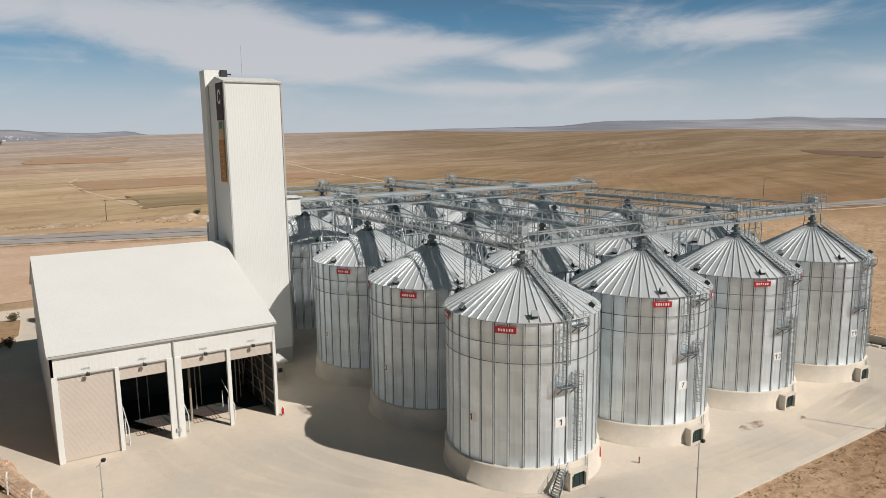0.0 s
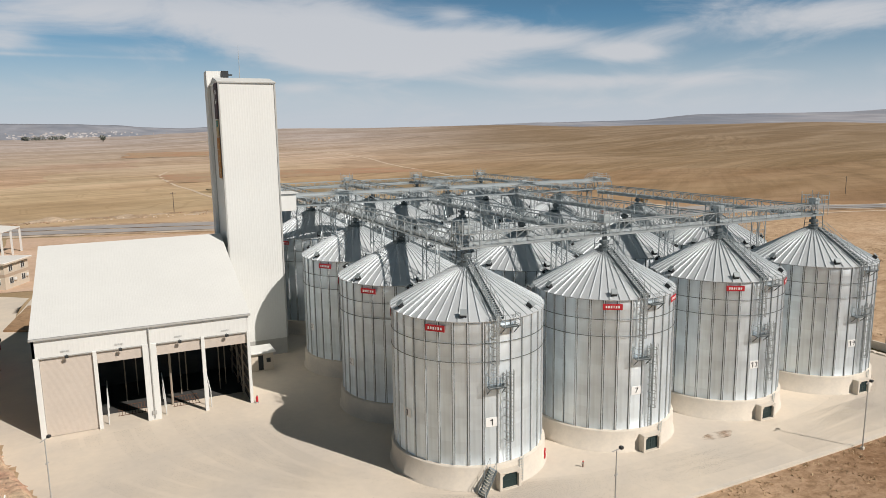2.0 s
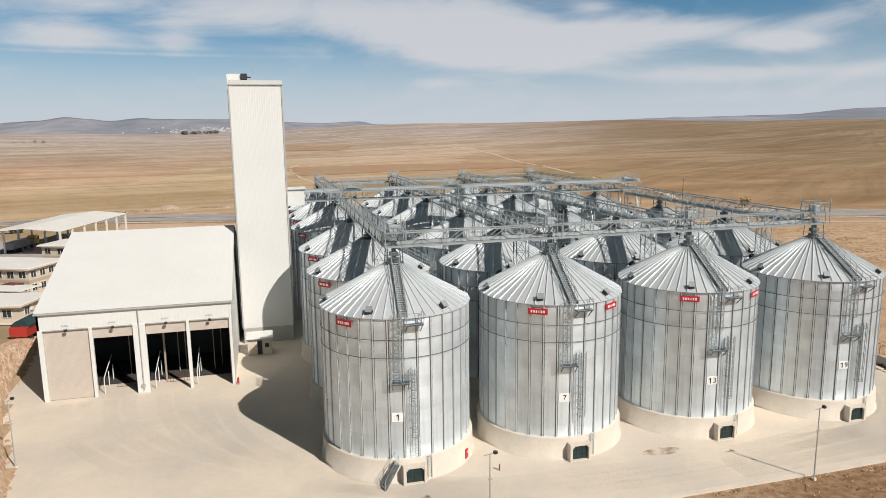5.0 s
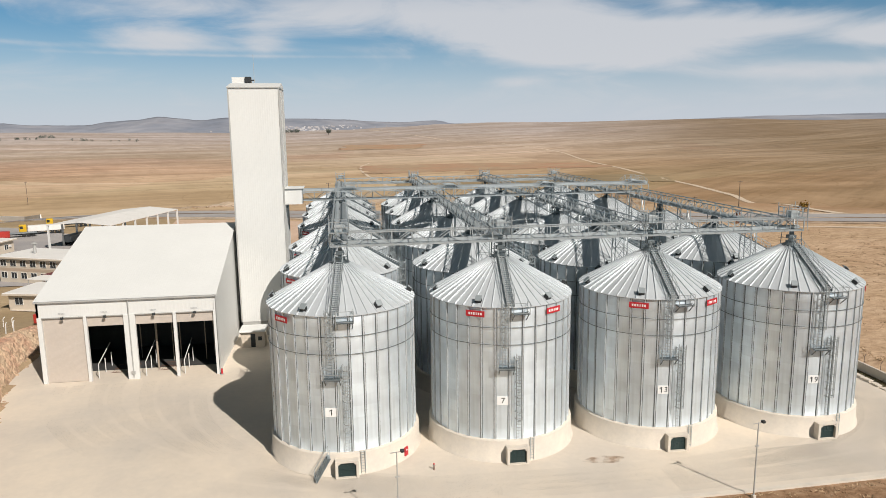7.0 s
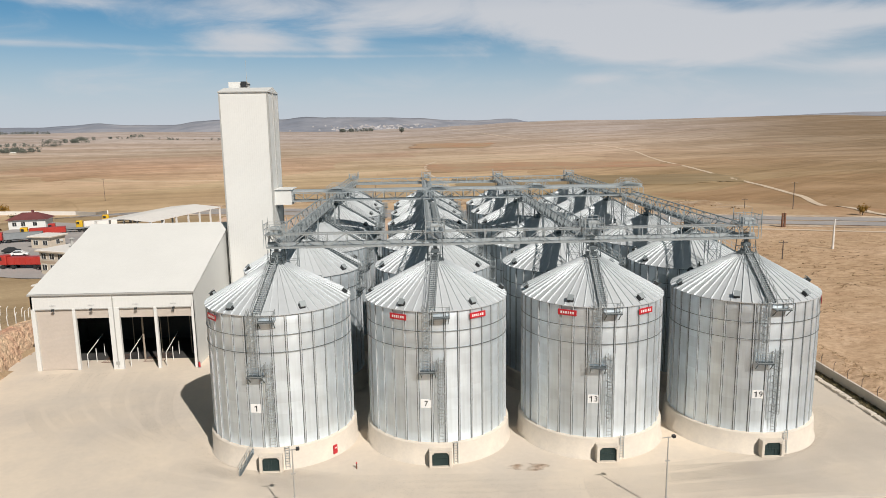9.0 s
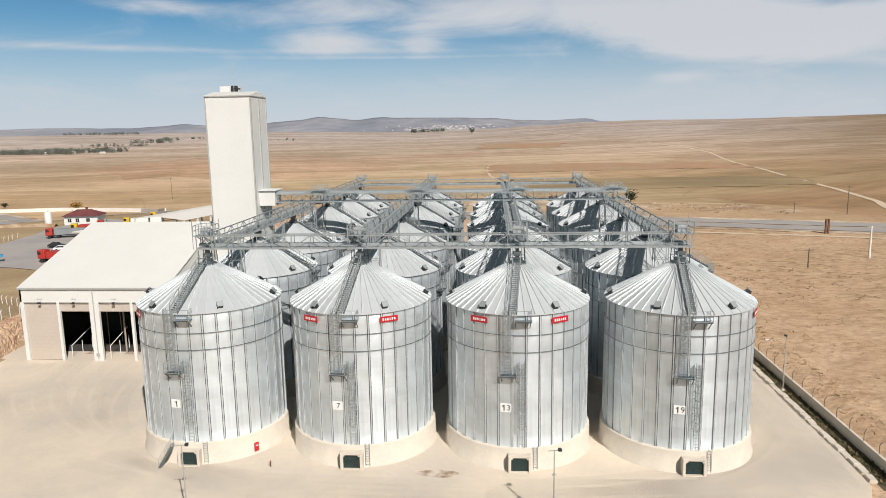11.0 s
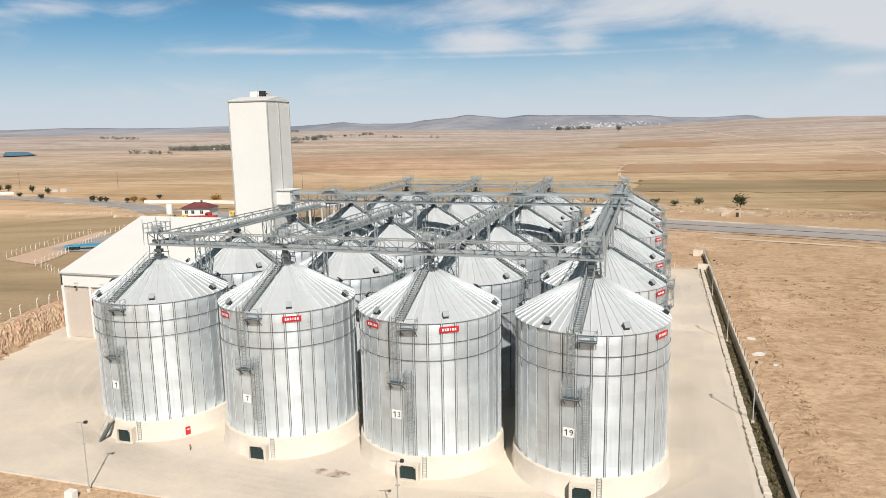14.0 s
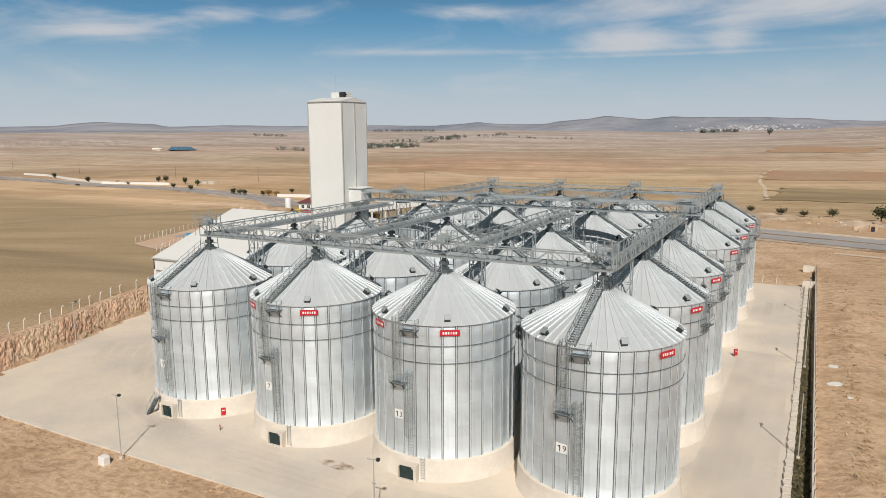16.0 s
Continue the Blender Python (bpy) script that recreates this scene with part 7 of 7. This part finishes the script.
for k, (x, y) in enumerate(((-1190, 1000), (-1215, 1010), (-905, 1330), (-860, 1345), (-790, 1340))):
    barn = thing("far_barn", "small pale farm building far off", "barn", "far barns", pose(x, y, height(x, y), 0, 0, 20 * k))
    bm = bmesh.new()
    add_box(bm, -6, -3.5, -1, 6, 3.5, 3.4)
    part("wall", bm, "plaster", barn)
    bm = bmesh.new()
    add_prism(bm, [(-3.9, 3.35), (3.9, 3.35), (0, 5.4)], -6.3, 6.3)
    bm.transform(Matrix(((0, 0, 1, 0), (1, 0, 0, 0), (0, 1, 0, 0), (0, 0, 0, 1))))
    part("roof", bm, "light_roof", barn)
bm = bmesh.new()
add_prism(bm, [(-48, 74), (-44, 72), (-41, 80), (-40.5, 90), (-46, 92)], -0.2, 0.32)
setting("planting_bed", bm, "soil", "bare planting bed with a kerb")

# ---- small things of the yard ----
cab = thing("fire_cabinet", "red fire hose cabinet against the silo base", "fire cabinet", "fire cabinets", pose(6.15, -4.95, 0, 0, 0, 52))
bm = bmesh.new()
add_box(bm, -0.26, -0.15, 0.25, 0.26, 0.12, 1.15, 0.02)
part("box", bm, "red", cab)
bm = bmesh.new()
for z in (0.82,):
    add_box(bm, -0.14, -0.165, z, 0.14, -0.148, z + 0.1)
part("marking", bm, "lettering", cab, "white bar")
for x in (-0.2, 0.2):
    bm = bmesh.new()
    add_tube(bm, (x, 0, 0), (x, 0, 0.26), 0.03)
    part("leg", bm, "red", cab)
ext = thing("fire_extinguisher", "small red fire extinguisher on a stand beside the shed", "extinguisher", "", pose(-16.15, 23.0, 0))
bm = bmesh.new()
add_lathe(bm, [(0.001, 0.15), (0.13, 0.15), (0.14, 0.2), (0.14, 0.72), (0.08, 0.84), (0.04, 0.9), (0.001, 0.9)], 16)
part("cylinder", bm, "red", ext, smooth=True)
bm = bmesh.new()
add_box(bm, -0.18, -0.18, 0, 0.18, 0.18, 0.15, 0.02)
part("stand", bm, "grey_trim", ext)
bm = bmesh.new()
add_tube(bm, (0, 0, 0.9), (0, 0, 0.98), 0.03)
add_tube(bm, (0, 0, 0.95), (0.16, -0.05, 0.8), 0.02)
part("valve", bm, "black", ext)
copy_thing(cab, pose(58.2, 46.4, 0, 0, 0, 40))

hyd = thing("hydrant", "small rusty standpipe hydrant with a red cap", "hydrant", "", pose(8.6, -7.9, 0) @ Matrix.Diagonal((0.75, 0.75, 0.75, 1)))
bm = bmesh.new()
add_tube(bm, (0, 0, -0.05), (0, 0, 0.75), 0.09, 0.08, 12)
part("standpipe", bm, "rust", hyd)
bm = bmesh.new()
add_tube(bm, (-0.2, 0, 0.55), (0.2, 0, 0.55), 0.06, 0.06, 10)
part("outlet", bm, "grey_trim", hyd, "grey side outlets")
bm = bmesh.new()
add_lathe(bm, [(0.12, 0.74), (0.11, 0.82), (0.04, 0.88), (0.001, 0.88)], 12)
part("cap", bm, "red", hyd)
stair = thing("access_stair", "short steel stair up to the silo base", "stair", "", pose(X0 - 1.75, -8.05, 0, 0, 0, 12))
bm = bmesh.new()
for y in (-0.42, 0.42):
    add_beam(bm, (-1.25, y, 0.05), (0.1, y, 2.2), 0.06, 0.2)
part("stringer", bm, "dark_steel", stair)
for k in range(10):
    bm = bmesh.new()
    x, z = lerp(-1.18, 0.05, k / 9), lerp(0.2, 2.15, k / 9)
    add_box(bm, x - 0.13, -0.4, z, x + 0.13, 0.4, z + 0.04)
    part("tread", bm, "frame_steel", stair)
for y in (-0.44, 0.44):
    bm = bmesh.new()
    add_beam(bm, (-1.25, y, 0.95), (0.1, y, 3.1), 0.04)
    for t in (0, 0.5, 1):
        add_beam(bm, (lerp(-1.25, 0.1, t), y, lerp(0.05, 2.2, t)), (lerp(-1.25, 0.1, t), y, lerp(0.95, 3.1, t)), 0.04)
    part("handrail", bm, "frame_steel", stair)

def film_material(name="tyre_film", color=(0.30, 0.26, 0.21), size=0.07, most=0.09):
    """A thin worn film of rubber and dust that lets most of the concrete show."""
    m = material(name, color, 0.9, 0, 0.2, 3, 0.3, 0.0)
    n, l = m.node_tree.nodes, m.node_tree.links
    t = n.new("ShaderNodeTexNoise")
    t.inputs["Scale"].default_value, t.inputs["Detail"].default_value = size, 5
    g = n.new("ShaderNodeTexCoord")
    l.new(g.outputs["Object"], t.inputs["Vector"])
    r = n.new("ShaderNodeMapRange")
    r.inputs[1].default_value, r.inputs[2].default_value = 0.42, 0.75
    r.inputs[3].default_value, r.inputs[4].default_value = 0.0, most
    l.new(t.outputs["Fac"], r.inputs[0])
    l.new(r.outputs[0], n["Principled BSDF"].inputs["Alpha"])
    return m


M["tyre_film"] = film_material()
M["wear"] = film_material("worn_grey_film", (0.33, 0.30, 0.27), 0.06, 0.22)
bm = bmesh.new()
bm.faces.new([bm.verts.new((x, y, 0.004)) for x, y in ((30, -15.6), (57, -15.0), (62, -13.4), (64.6, -9), (65.1, 0), (65.6, 50), (58.5, 50), (57.6, 9), (50, -8.8), (30, -9.6))])
setting("worn_patch", bm, "wear", "grey worn concrete along the turning lane")
M["spill"] = film_material("spilled_soil", (0.36, 0.19, 0.08), 0.9, 0.7)
rng = random.Random(11)
for x, y, sx, sy in ((25.4, -8.7, 2.2, 0.8),):
    bm = bmesh.new()
    bm.faces.new([bm.verts.new((x + sx * rng.uniform(0.8, 1.1) * math.cos(a), y + sy * rng.uniform(0.8, 1.1) * math.sin(a), 0.012)) for a in np.linspace(0, math.tau, 18)[:-1]])
    tagged(put("spilled_soil", mesh_of("spilled_soil", bm, "spill")), "thin smear of spilled brown soil on concrete", "debris")


def tyre_marks(points, half):
    """Two parallel worn wheel lines along a smooth curve."""
    (p0, p1, p2, p3) = [Vector(p) for p in points]
    for across in (-1.05, 1.05):
        bm = bmesh.new()
        prev = None
        for k in range(41):
            t = k / 40
            q = (1 - t) ** 3 * p0 + 3 * (1 - t) ** 2 * t * p1 + 3 * (1 - t) * t * t * p2 + t ** 3 * p3
            d = (3 * (1 - t) ** 2 * (p1 - p0) + 6 * (1 - t) * t * (p2 - p1) + 3 * t * t * (p3 - p2)).normalized()
            side = Vector((-d.y, d.x))
            row = [bm.verts.new((*(q + side * (across + w2)), 0.006)) for w2 in (-half, half)]
            if prev:
                bm.faces.new((prev[0], prev[1], row[1], row[0]))
            prev = row
        setting("tyre_mark", bm, "tyre_film", "faint dark tyre mark on the concrete")


for pts in (
    ((-35, 22), (-34, 8), (-22, -6), (5, -12)), ((-30, 22), (-29, 8), (-18, -4), (8, -11)), ((-24, 22), (-23, 8), (-14, -6), (12, -13)), ((-19, 22), (-19, 6), (-12, -8), (14, -14)),
    ((5, -12), (25, -13), (45, -13.5), (56, -10)), ((8, -11), (30, -12), (58, -14), (61, 8)), ((61, 8), (62, 30), (62, 60), (62, 96)), ((59.5, 0), (60.5, 30), (60.5, 60), (60, 96)),
):
    tyre_marks(pts, 0.8)
